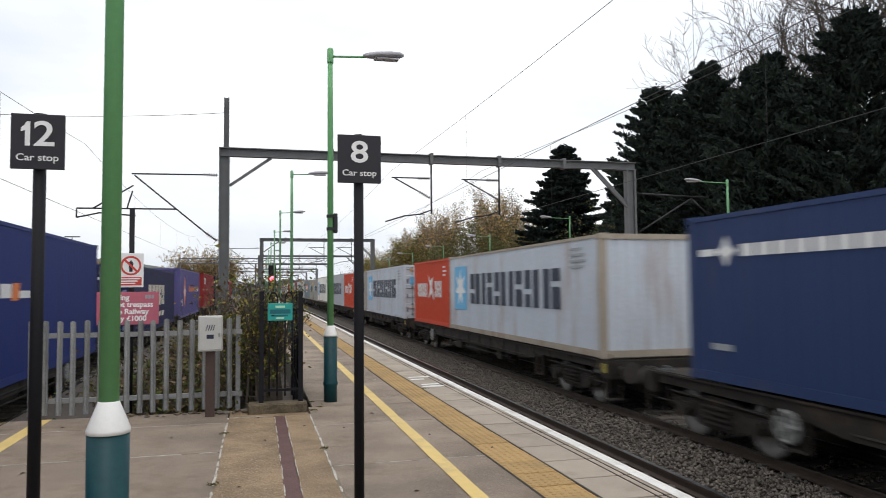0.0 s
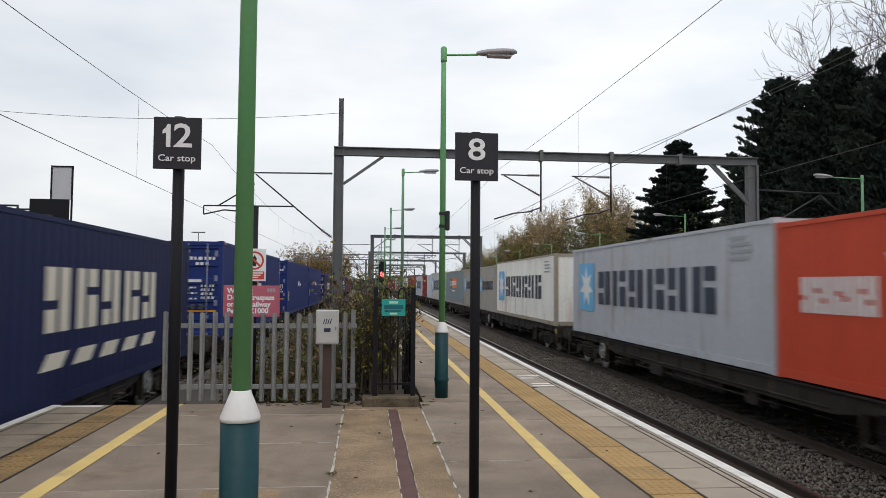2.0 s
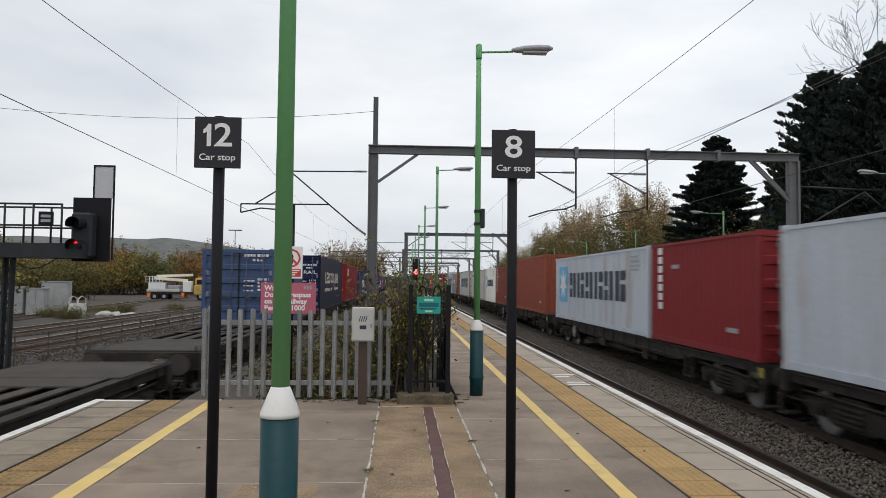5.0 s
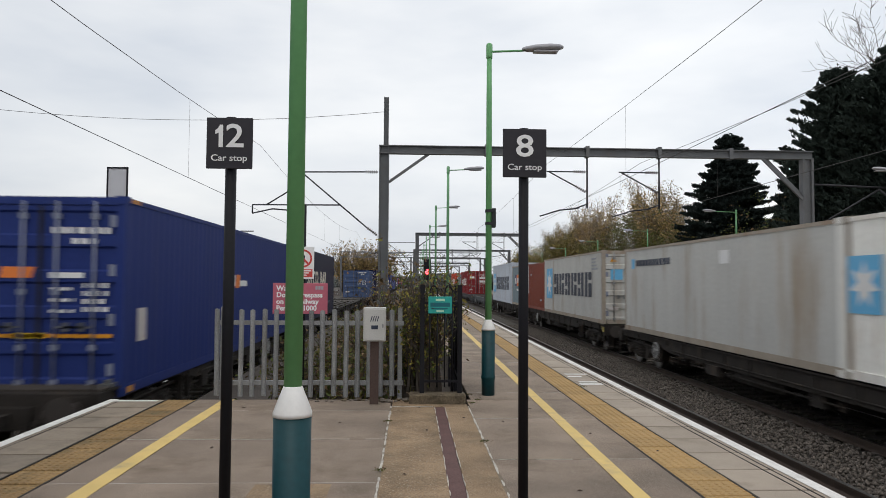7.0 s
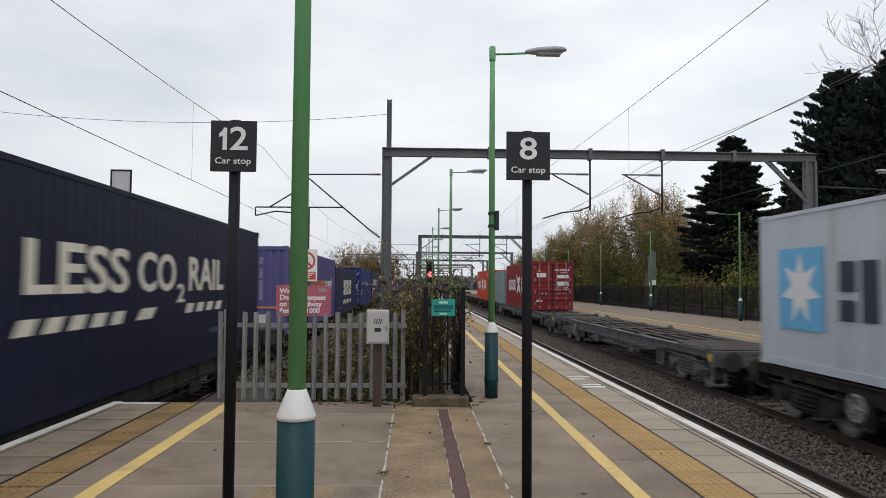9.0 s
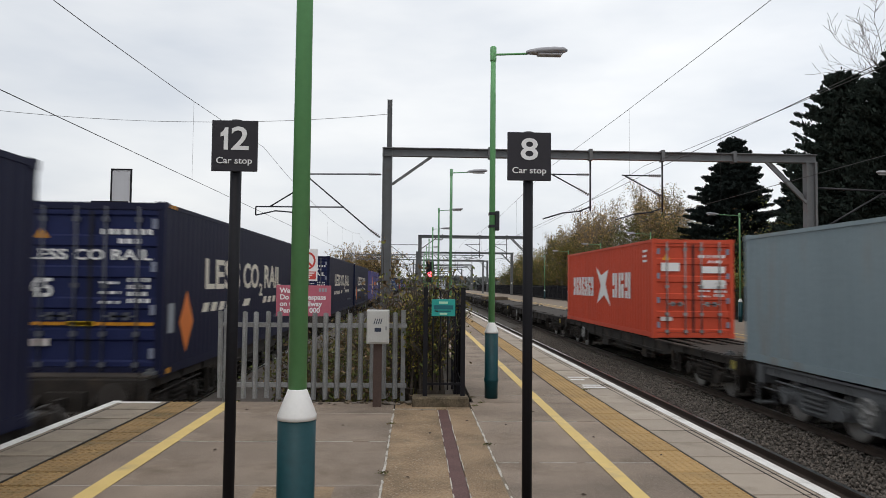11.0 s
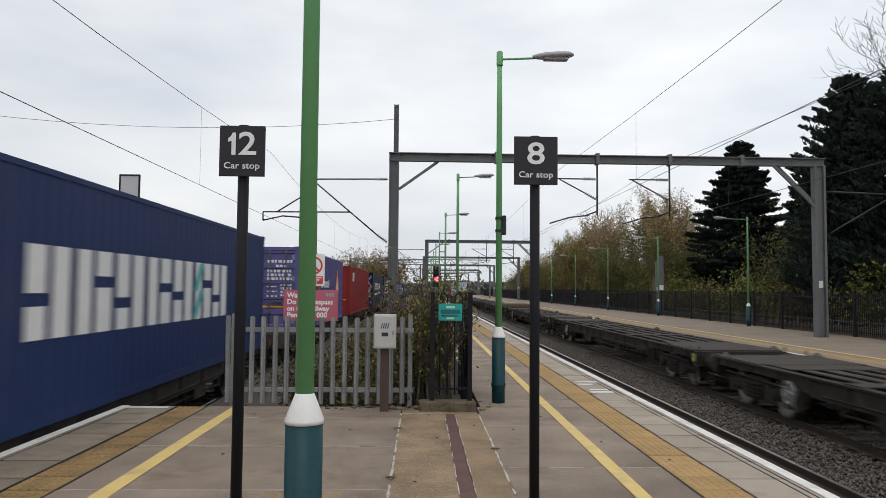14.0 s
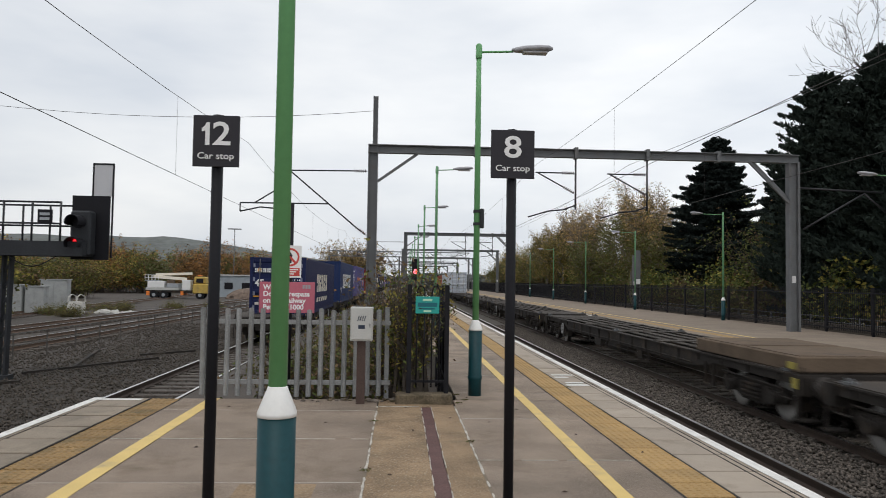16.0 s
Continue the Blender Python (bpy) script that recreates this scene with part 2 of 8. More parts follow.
M["tread"] = material("bright_wheel_face", (0.40, 0.39, 0.38), 0.45, metal=0.3, var=0.2, fine=30)
M["rusty_deck"] = material("rust_brown_deck", (0.12, 0.088, 0.062), 0.85, var=0.35, scale=1.5, fine=30, bump=0.2, stain=(0.045, 0.036, 0.03), stain_amount=0.6, spec=0.2)
M["brake_white"] = material("pale_painted_hand_wheel", (0.24, 0.24, 0.235), 0.5, var=0.2, fine=30, stain=(0.2, 0.18, 0.16), stain_amount=0.5)
M["bars_faded"] = material("faded_reddish_print", (0.26, 0.10, 0.10), 0.6, var=0.2, scale=6, fine=30, bump=0.0)
M["rod_grey"] = material("grimy_locking_rod", (0.085, 0.09, 0.11), 0.6, metal=0.2, var=0.2, fine=30)
M["joint_fill"] = material("dirty_joint_fill", (0.19, 0.155, 0.115), 0.9, var=0.4, scale=6, fine=60, stain=(0.06, 0.06, 0.03), stain_amount=0.8)
M["rail_dark"] = material("rusty_handrail_steel", (0.085, 0.078, 0.07), 0.75, var=0.3, fine=40, stain=(0.06, 0.04, 0.03), stain_amount=0.6)
M["dead_leaf"] = material("dry_brown_leaf", (0.05, 0.03, 0.02), 0.8, var=0.3, fine=60)
M["yellow_faded"] = material("faded_grimy_yellow_paint", (0.34, 0.28, 0.06), 0.7, var=0.3, scale=6, fine=30, stain=(0.10, 0.085, 0.05), stain_amount=0.7)
M["band_amber"] = material("amber_reflective_tape", (0.62, 0.27, 0.012), 0.5, var=0.2, scale=4, fine=30, bump=0.0, stain=(0.25, 0.14, 0.04), stain_amount=0.5)
M["rod_pale"] = material("pale_grey_locking_rod", (0.20, 0.22, 0.29), 0.55, metal=0.2, var=0.2, fine=30)
M["seal"] = material("black_door_seal", (0.006, 0.006, 0.009), 0.7, var=0.2, fine=30)
M["plate_worn"] = material("worn_white_plate", (0.55, 0.52, 0.50), 0.6, var=0.15, scale=6, fine=40, bump=0.0, stain=(0.45, 0.20, 0.16), stain_amount=0.6)
M["yellow"] = material("yellow_paint", (0.62, 0.42, 0.02), 0.55, var=0.15, fine=30)
M["orange"] = material("orange_paint", (0.75, 0.2, 0.03), 0.55, var=0.1, fine=30)
M["bars_white"] = material("white_print", (0.72, 0.72, 0.71), 0.55, var=0.06, scale=2, fine=20, bump=0.0)
M["bars_cream"] = material("cream_print", (0.74, 0.69, 0.58), 0.55, var=0.06, scale=2, fine=20, bump=0.0)
M["bars_dark"] = material("dark_navy_print", (0.02, 0.03, 0.055), 0.55, var=0.1, scale=2, fine=20, bump=0.0)
M["bars_navy"] = material("navy_print", (0.025, 0.03, 0.12), 0.55, var=0.1, scale=2, fine=20, bump=0.0)
M["bars_sky"] = material("light_blue_print", (0.13, 0.42, 0.68), 0.55, var=0.08, scale=2, fine=20, bump=0.0)
M["bars_teal"] = material("teal_print", (0.08, 0.42, 0.42), 0.55, var=0.08, scale=2, fine=20, bump=0.0)
M["bars_orange"] = material("orange_print", (0.72, 0.2, 0.04), 0.55, var=0.08, scale=2, fine=20, bump=0.0)
M["bars_dim"] = material("dim_grey_print", (0.10, 0.11, 0.14), 0.6, var=0.2, scale=4, fine=20, bump=0.0)
M["bars_grey"] = material("grey_print", (0.3, 0.32, 0.34), 0.55, var=0.08, scale=2, fine=20, bump=0.0)
STREAK = (1.4, 1.4, 0.22)


def paint(name, color, rust=RUST, amount=0.35, rough=0.58):
    return material(name, color, rough, var=0.12, scale=1.1, fine=14, bump=0.05, stain=rust, stain_amount=amount, stretch=STREAK, spec=0.20)


P = {
    "blue": paint("mid_blue_container_paint", (0.015, 0.031, 0.15), GRIME, 0.08),
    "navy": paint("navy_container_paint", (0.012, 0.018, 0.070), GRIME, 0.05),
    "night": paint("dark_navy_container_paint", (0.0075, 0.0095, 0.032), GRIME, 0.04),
    "samblue": paint("deep_blue_container_paint", (0.016, 0.032, 0.105), GRIME, 0.15),
    "purple": paint("purple_container_paint", (0.105, 0.095, 0.240), GRIME, 0.2),
    "red": paint("red_container_paint", (0.225, 0.021, 0.020), (0.12, 0.02, 0.02), 0.35),
    "slate": paint("slate_blue_container_paint", (0.06, 0.095, 0.19), GRIME, 0.35),
    "oldblue": paint("faded_blue_container_paint", (0.026, 0.047, 0.125), GRIME, 0.3),
    "pale": paint("pale_grey_container_paint", (0.49, 0.53, 0.585), (0.28, 0.16, 0.09), 0.6),
    "grey": paint("grey_container_paint", (0.43, 0.455, 0.49), (0.22, 0.13, 0.07), 0.65),
    "dirty": paint("dirty_beige_grey_container_paint", (0.36, 0.345, 0.31), (0.21, 0.14, 0.08), 0.7),
    "dull": paint("dull_off_white_container_paint", (0.50, 0.50, 0.475), (0.28, 0.19, 0.10), 0.65),
    "cream": paint("off_white_container_paint", (0.80, 0.795, 0.75), (0.36, 0.19, 0.085), 0.65),
    "bluegrey": paint("blue_grey_container_paint", (0.215, 0.27, 0.295), (0.22, 0.15, 0.09), 0.55),
    "orangered": paint("orange_red_container_paint", (0.52, 0.072, 0.035), (0.3, 0.06, 0.03), 0.3),
    "darkred": paint("dark_red_container_paint", (0.22, 0.025, 0.028), (0.13, 0.04, 0.03), 0.3),
    "brown": paint("rust_brown_container_paint", (0.21, 0.058, 0.038), (0.18, 0.07, 0.04), 0.35),
    "terra": paint("terracotta_container_paint", (0.265, 0.073, 0.043), (0.22, 0.08, 0.05), 0.3),
    "rustpost": material("rust_streaked_frame", (0.33, 0.285, 0.23), 0.7, var=0.2, scale=2, fine=20, stain=(0.2, 0.085, 0.03), stain_amount=0.85, stretch=STREAK),
}


# ---- mesh helpers ----
def part(name, bm, mat, parent=None, label=""):
    """Links a bmesh (or a mesh) as one object under a thing or part."""
    if isinstance(bm, bpy.types.Mesh):
        me = bm
    else:
        me = bpy.data.meshes.new(name)
        bm.to_mesh(me)
        bm.free()
    if mat and not me.materials:
        me.materials.append(mat)
    ob = new(name, me)
    ob.parent = parent
    if label:
        tagged(ob, label)
    return ob


def empty(name, m, label, category, group=""):
    ob = new(name)
    ob.empty_display_size = 0.2
    ob.matrix_basis = m
    return tagged(ob, label, category, group)


BOX_FACES = ((0, 3, 2, 1), (4, 5, 6, 7), (0, 1, 5, 4), (1, 2, 6, 5), (2, 3, 7, 6), (3, 0, 4, 7))


def box(bm, x0, x1, y0, y1, z0, z1):
    v = [bm.verts.new(p) for p in ((x0, y0, z0), (x1, y0, z0), (x1, y1, z0), (x0, y1, z0), (x0, y0, z1), (x1, y0, z1), (x1, y1, z1), (x0, y1, z1))]
    for f in BOX_FACES:
        bm.faces.new([v[i] for i in f])


def bevelled(bm, width, segments=1):
    bmesh.ops.bevel(bm, geom=list(bm.edges), offset=width, segments=segments, affect="EDGES", profile=0.6)
    return bm


def tube(bm, p0, p1, r0, r1=None, n=10, caps=True):
    """A round bar from p0 to p1, tapered from r0 to r1."""
    p0, p1 = Vector(p0), Vector(p1)
    r1 = r0 if r1 is None else r1
    q = (p1 - p0).to_track_quat("Z", "Y")
    a = [bm.verts.new(p0 + q @ Vector((r0 * math.cos(2 * math.pi * i / n), r0 * math.sin(2 * math.pi * i / n), 0))) for i in range(n)]
    b = [bm.verts.new(p1 + q @ Vector((r1 * math.cos(2 * math.pi * i / n), r1 * math.sin(2 * math.pi * i / n), 0))) for i in range(n)]
    for i in range(n):
        f = bm.faces.new((a[i], a[(i + 1) % n], b[(i + 1) % n], b[i]))
        f.smooth = n > 6
    if caps:
        bm.faces.new(a[::-1])
        bm.faces.new(b)


def lathe(bm, rings, n=20, origin=(0, 0, 0)):
    """A turned form about z: rings of (radius, height)."""
    o = Vector(origin)
    loops = [[bm.verts.new(o + Vector((r * math.cos(2 * math.pi * i / n), r * math.sin(2 * math.pi * i / n), z))) for i in range(n)] for r, z in rings]
    for a, b in zip(loops, loops[1:]):
        for i in range(n):
            f = bm.faces.new((a[i], a[(i + 1) % n], b[(i + 1) % n], b[i]))
            f.smooth = True
    bm.faces.new(loops[0][::-1])
    bm.faces.new(loops[-1])


def prism(bm, poly, d, frame_m=Matrix()):
    """A flat polygon in (u, v), d thick along its own normal, put in place by frame_m."""
    lo = [bm.verts.new(frame_m @ Vector((u, v, 0))) for u, v in poly]
    hi = [bm.verts.new(frame_m @ Vector((u, v, d))) for u, v in poly]
    bm.faces.new(hi)
    bm.faces.new(lo[::-1])
    k = len(poly)
    for i in range(k):
        bm.faces.new((lo[i], lo[(i + 1) % k], hi[(i + 1) % k], hi[i]))


def rect(u0, u1, v0, v1, slant=0.0):
    return [(u0, v0), (u1, v0), (u1 + slant, v1), (u0 + slant, v1)]


def beam(bm, p0, p1, w, h):
    """A square bar from p0 to p1, w wide and h deep."""
    p0, p1 = Vector(p0), Vector(p1)
    d = (p1 - p0).normalized()
    up = Vector((0, 0, 1)) if abs(d.z) < 0.95 else Vector((0, 1, 0))
    s = d.cross(up).normalized()
    u = s.cross(d)
    vs = []
    for p in (p0, p1):
        vs += [bm.verts.new(p + s * a * w / 2 + u * b * h / 2) for a, b in ((-1, -1), (1, -1), (1, 1), (-1, 1))]
    for f in BOX_FACES:
        bm.faces.new([vs[i] for i in f])


def words(body, size, mat, name="lettering", bold=0.0, align="LEFT", depth=0.003):
    """A mesh of words in the built-in font, lying in its own x-y plane."""
    cu = bpy.data.curves.new(name, "FONT")
    cu.body, cu.size, cu.extrude, cu.offset, cu.align_x = body, size, depth, bold, align
    cu.resolution_u = 3
    tmp = bpy.data.objects.new(name, cu)
    scene.collection.objects.link(tmp)
    me = bpy.data.meshes.new_from_object(tmp.evaluated_get(bpy.context.evaluated_depsgraph_get()))
    bpy.data.objects.remove(tmp)
    bpy.data.curves.remove(cu)
    me.name = name
    me.materials.clear()
    me.materials.append(mat)
    return me


def fit_words(me, width, height):
    """Stretches a mesh of words to a width and height, with its lower left at 0, 0."""
    co = np.empty(len(me.vertices) * 3)
    me.vertices.foreach_get("co", co)
    co = co.reshape(-1, 3)
    lo, hi = co.min(0), co.max(0)
    co[:, 0] = (co[:, 0] - lo[0]) * width / (hi[0] - lo[0])
    co[:, 1] = (co[:, 1] - lo[1]) * height / (hi[1] - lo[1])
    me.vertices.foreach_set("co", co.ravel())
    return me


def soup(name, verts, per_face, mat):
    """A mesh of loose faces: verts is (faces * per_face, 3)."""
    nf = len(verts) // per_face
    me = bpy.data.meshes.new(name)
    me.vertices.add(len(verts))
    me.vertices.foreach_set("co", np.asarray(verts, dtype=np.float32).ravel())
    me.loops.add(len(verts))
    me.loops.foreach_set("vertex_index", np.arange(len(verts), dtype=np.int32))
    me.polygons.add(nf)
    me.polygons.foreach_set("loop_start", np.arange(0, nf * per_face, per_face, dtype=np.int32))
    me.polygons.foreach_set("loop_total", np.full(nf, per_face, dtype=np.int32))
    me.update(calc_edges=True)
    me.materials.append(mat)
    return me


# ---- ground and tracks ----
RAIL_Z = -0.915            # top of rail
TRACKS = {"left": -5.37, "near": 4.74, "far": 8.14}


def sheet(name, x0, x1, y0, y1, z, mat, nx=2, ny=2, rough=0.0, label="", thick=0.3):
    """A stretch of ground with an uneven top and a solid body."""
    bm = bmesh.new()
    grid = [[bm.verts.new((x0 + (x1 - x0) * i / nx, y0 + (y1 - y0) * j / ny, z + (rough * noise.noise(Vector((i * 0.7, j * 0.7, x0))) if 0 < i < nx and 0 < j < ny else 0))) for j in range(ny + 1)] for i in range(nx + 1)]
    for i in range(nx):
        for j in range(ny):
            bm.faces.new((grid[i][j], grid[i + 1][j], grid[i + 1][j + 1], grid[i][j + 1]))
    ob = part(name, bm, mat)
    return tagged(ob, label, "ground", kind="structure")


sheet("ground", -1600, 1600, -600, 2600, -1.42, M["ground"], 16, 16, 0.0, "rough grassy ground reaching to the horizon")
sheet("ballast_right", 3.26, 9.65, -30, 420, -1.12, M["dark_bed"], 16, 300, 0.05, "dark oily ballast bed between the platforms")
sheet("ballast_left", -11.0, -4.0, -30, 420, -1.12, M["ballast"], 18, 300, 0.07, "grey stone ballast bed of the slow line")
sheet("yard_ground", -75, -11.0, -30, 320, -1.16, M["yard"], 60, 120, 0.10, "grey gravel yard ground beside the tracks")
sheet("island_ground", -4.0, 0.8, 10.15, 200, -0.62, M["yard"], 10, 60, 0.12, "overgrown earth behind the platform fence")


def build_track(x, y0, y1, sleepers_to, name, skew=0.0, rust="rail_side"):
    """A track: rails, with their heads, and sleepers, turned by skew about its near end."""
    top = empty(name, pose(x, y0, 0, 0, 0, skew), "railway track with rusty rails on concrete sleepers", "railway track")
    top["kind"] = "structure"
    L = y1 - y0
    for s in (-0.7525, 0.7525):
        bm = bmesh.new()
        prof = [(-0.065, -0.15), (0.065, -0.15), (0.065, -0.135), (0.012, -0.11), (0.012, -0.045), (0.034, -0.035), (0.034, -0.004), (-0.034, -0.004), (-0.034, -0.035), (-0.012, -0.045), (-0.012, -0.11), (-0.065, -0.135)]
        prism(bm, [(s + u, RAIL_Z + v) for u, v in prof], L, Matrix(((1, 0, 0, 0), (0, 0, 1, 0), (0, 1, 0, 0), (0, 0, 0, 1))))
        bmesh.ops.recalc_face_normals(bm, faces=bm.faces)
        rail = part("rail", bm, M[rust], top)
        bm = bmesh.new()
        box(bm, s - 0.033, s + 0.033, 0, L, RAIL_Z - 0.003, RAIL_Z)
        part("rail_head", bm, M["rail_head"], rail, "shiny worn rail head")
    bm = bmesh.new()
    box(bm, -1.25, 1.25, -0.125, 0.125, RAIL_Z - 0.32, RAIL_Z - 0.155)
    bevelled(bm, 0.02)
    for s in (-0.7525, 0.7525):
        box(bm, s - 0.13, s + 0.13, -0.07, 0.07, RAIL_Z - 0.155, RAIL_Z - 0.13)
    me = bpy.data.meshes.new("sleeper")
    bm.to_mesh(me)
    bm.free()
    count = int(sleepers_to / 0.65)
    for k in range(count):
        ob = part("sleeper", me, M["sleeper"], top)
        ob.location = (random.uniform(-0.02, 0.02), 0.3 + k * 0.65, random.uniform(-0.012, 0.006))
    return top


build_track(TRACKS["near"], -30, 420, 100, "track_near")
build_track(TRACKS["far"], -30, 420, 100, "track_far")
build_track(TRACKS["left"], -30, 420, 110, "track_left")
build_track(-14.4, -20, 300, 110, "track_siding", 0.0, "rail_rust")
build_track(-18.6, -20, 300, 100, "track_loop", 0.0, "rail_rust")
build_track(-23.0, 20, 260, 60, "track_yard", 5.5, "rail_rust")


def stones(name, regions, label, mat):
    """Loose ballast stones: small uneven six-pointed lumps strewn over the regions."""
    rng = np.random.default_rng(5)
    base = np.array([(1, 0, 0), (-1, 0, 0), (0, 1, 0), (0, -1, 0), (0, 0, 1), (0, 0, -1)], float)
    tri = np.array([(0, 2, 4), (2, 1, 4), (1, 3, 4), (3, 0, 4), (2, 0, 5), (1, 2, 5), (3, 1, 5), (0, 3, 5)])
    out_v, out_f, base_i = [], [], 0
    for x0, x1, y0, y1, z, count in regions:
        c = np.stack([rng.uniform(x0, x1, count), y0 + (y1 - y0) * rng.uniform(0, 1, count) ** 1.5, z + rng.uniform(-0.03, 0.03, count)], 1)
        s = rng.uniform(0.018, 0.042, (count, 1, 1)) * rng.uniform(0.6, 1.25, (count, 6, 1))
        a = rng.uniform(0, 6.283, count)
        b = rng.uniform(-0.8, 0.8, count)
        v = base[None] * s
        x, y, zz = v[..., 0].copy(), v[..., 1].copy(), v[..., 2].copy()
        y, zz = y * np.cos(b)[:, None] - zz * np.sin(b)[:, None], y * np.sin(b)[:, None] + zz * np.cos(b)[:, None]
        x, y = x * np.cos(a)[:, None] - y * np.sin(a)[:, None], x * np.sin(a)[:, None] + y * np.cos(a)[:, None]
        v = np.stack([x, y, zz], -1) + c[:, None]
        out_v.append(v.reshape(-1, 3))
        out_f.append((tri[None] + (np.arange(count) * 6)[:, None, None] + base_i).reshape(-1, 3))
        base_i += count * 6
    V, F = np.concatenate(out_v), np.concatenate(out_f)
    me = bpy.data.meshes.new(name)
    me.vertices.add(len(V))
    me.vertices.foreach_set("co", V.astype(np.float32).ravel())
    me.loops.add(len(F) * 3)
    me.loops.foreach_set("vertex_index", F.astype(np.int32).ravel())
    me.polygons.add(len(F))
    me.polygons.foreach_set("loop_start", np.arange(0, len(F) * 3, 3, dtype=np.int32))
    me.polygons.foreach_set("loop_total", np.full(len(F), 3, dtype=np.int32))
    me.update(calc_edges=True)
    me.materials.append(mat)
    return tagged(new(name, me), label, "ballast", kind="stuff")


stones("ballast_stones", [(5.55, 7.2, 4, 45, -1.06, 22000), (3.4, 5.4, 5, 30, -1.09, 3000), (7.4, 9.4, 8, 40, -1.10, 5000)], "loose grey ballast stones between the tracks", M["stone"])
stones("ballast_stones", [(-4.55, -4.05, 8, 40, -1.06, 2500), (-10.5, -6.2, 8, 45, -1.08, 14000), (-6.1, -4.6, 9, 40, -1.10, 2500), (-13.6, -10.5, 12, 45, -1.10, 7000)], "loose sooty ballast stones beside the slow line", M["stone_dark"])

# ---- platforms ----
def platform_body(name, x0, x1, y0, y1, label):
    bm = bmesh.new()
    box(bm, x0, x1, y0, y1, -1.4, -0.06)
    return tagged(part(name, bm, M["wall"]), label, "platform", kind="structure")


def pieces(parent, name, mat, x0, x1, y0, y1, pitch, top=0.0, gap=0.020, jitter=0.003, start=0.0):
    """A row of slabs along y as objects that share one mesh."""
    bm = bmesh.new()
    box(bm, x0 + gap / 2, x1 - gap / 2, gap / 2, pitch - gap / 2, top - 0.07, top)
    bevelled(bm, min(0.004, gap / 2))
    if name == "tactile_slab":
        # five rows of low domes
        for i in range(6):
            for j in range(6):
                u, v = x0 + (x1 - x0) * (i + 0.5) / 6, pitch * (j + 0.5) / 6
                a = [bm.verts.new((u + du, v + dv, top - 0.001)) for du, dv in ((-0.016, -0.016), (0.016, -0.016), (0.016, 0.016), (-0.016, 0.016))]
                b = [bm.verts.new((u + du, v + dv, top + 0.005)) for du, dv in ((-0.010, -0.010), (0.010, -0.010), (0.010, 0.010), (-0.010, 0.010))]
                bm.faces.new(b)
                for q in range(4):
                    bm.faces.new((a[q], a[(q + 1) % 4], b[(q + 1) % 4], b[q]))
    me = bpy.data.meshes.new(name)
    bm.to_mesh(me)
    bm.free()
    y = y0 + start
    while y + pitch <= y1 + 0.01:
        ob = part(name, me, mat, parent)
        ob.location = (0, y, random.uniform(-jitter, jitter))
        y += pitch


def strip(name, mat, x0, x1, y0, y1, z0, z1, parent=None, label="", wobble=0.0):
    bm = bmesh.new()
    n = max(2, int((y1 - y0) / 0.35)) if wobble else 1
    n = min(n, 120)
    rows = []
    for k in range(n + 1):
        y = y0 + (y1 - y0) * k / n
        d0, d1 = (wobble * noise.noise(Vector((y * 3, x0, 0))), wobble * noise.noise(Vector((y * 3, x0, 7)))) if wobble else (0, 0)
        rows.append([bm.verts.new((x0 + d0, y, z0)), bm.verts.new((x1 + d1, y, z0)), bm.verts.new((x1 + d1, y, z1)), bm.verts.new((x0 + d0, y, z1))])
    for a, b in zip(rows, rows[1:]):
        for i in range(4):
            bm.faces.new((a[i], a[(i + 1) % 4], b[(i + 1) % 4], b[i]))
    bm.faces.new(rows[0])
    bm.faces.new(rows[-1][::-1])
    bmesh.ops.recalc_face_normals(bm, faces=bm.faces)
    return part(name, bm, mat, parent, label)


END_Y = 9.95
body = platform_body("platform_island", -3.93, 3.15, -30, END_Y, "island platform with paved surface and painted edges")
body2 = platform_body("platform_island_far", 0.80, 3.15, END_Y, 185, "long narrow far stretch of the island platform")
# pale bedding seen in the joints
for b, x0, y0, y1 in ((body, -3.93, -30, END_Y), (body2, 0.80, END_Y, 185)):
    strip("bedding", M["joint"], x0, 3.15, y0, y1, -0.058, -0.030, b)
# left half: edge line, coping, tactile, line, tarmac
pieces(body, "coping_stone", M["coping_damp"], -4.02, -3.27, END_Y - 0.62 * 35, END_Y, 0.62, gap=0.042)
pieces(body, "tactile_slab", M["tactile_damp"], -3.27, -2.86, END_Y - 0.407 * 54, END_Y, 0.407, gap=0.032)
pieces(body, "surface_slab", M["asphalt"], -2.86, -0.262, 9.085 - 1.605 * 14, 9.085, 1.605, gap=0.008)
pieces(body, "surface_slab", M["asphalt"], -2.86, -0.262, 9.085, END_Y, END_Y - 9.085, gap=0.008)
strip("edge_line", M["white_line"], -4.012, -3.90, -12, END_Y, 0.004, 0.007, body, "worn white platform edge line")
strip("edge_line", M["white_line"], -3.90, -3.35, 9.78, 9.88, 0.004, 0.007, body)
strip("yellow_line", M["yellow_line"], -2.52, -2.37, -12, END_Y - 0.02, 0.004, 0.007, body, "yellow safety line", 0.006)
# centre strip with its drain channel
pieces(body, "concrete_strip", M["strip"], -0.25, 0.30, -14.4, 9.4, 4.76, gap=0.004)
pieces(body, "concrete_strip", M["strip"], 0.43, 0.73, -14.4, 9.4, 4.76, gap=0.004)
strip("drain_channel", M["drain"], 0.30, 0.43, -14, 9.38, -0.029, -0.006, body, "rusty dark red drain channel", 0.012)


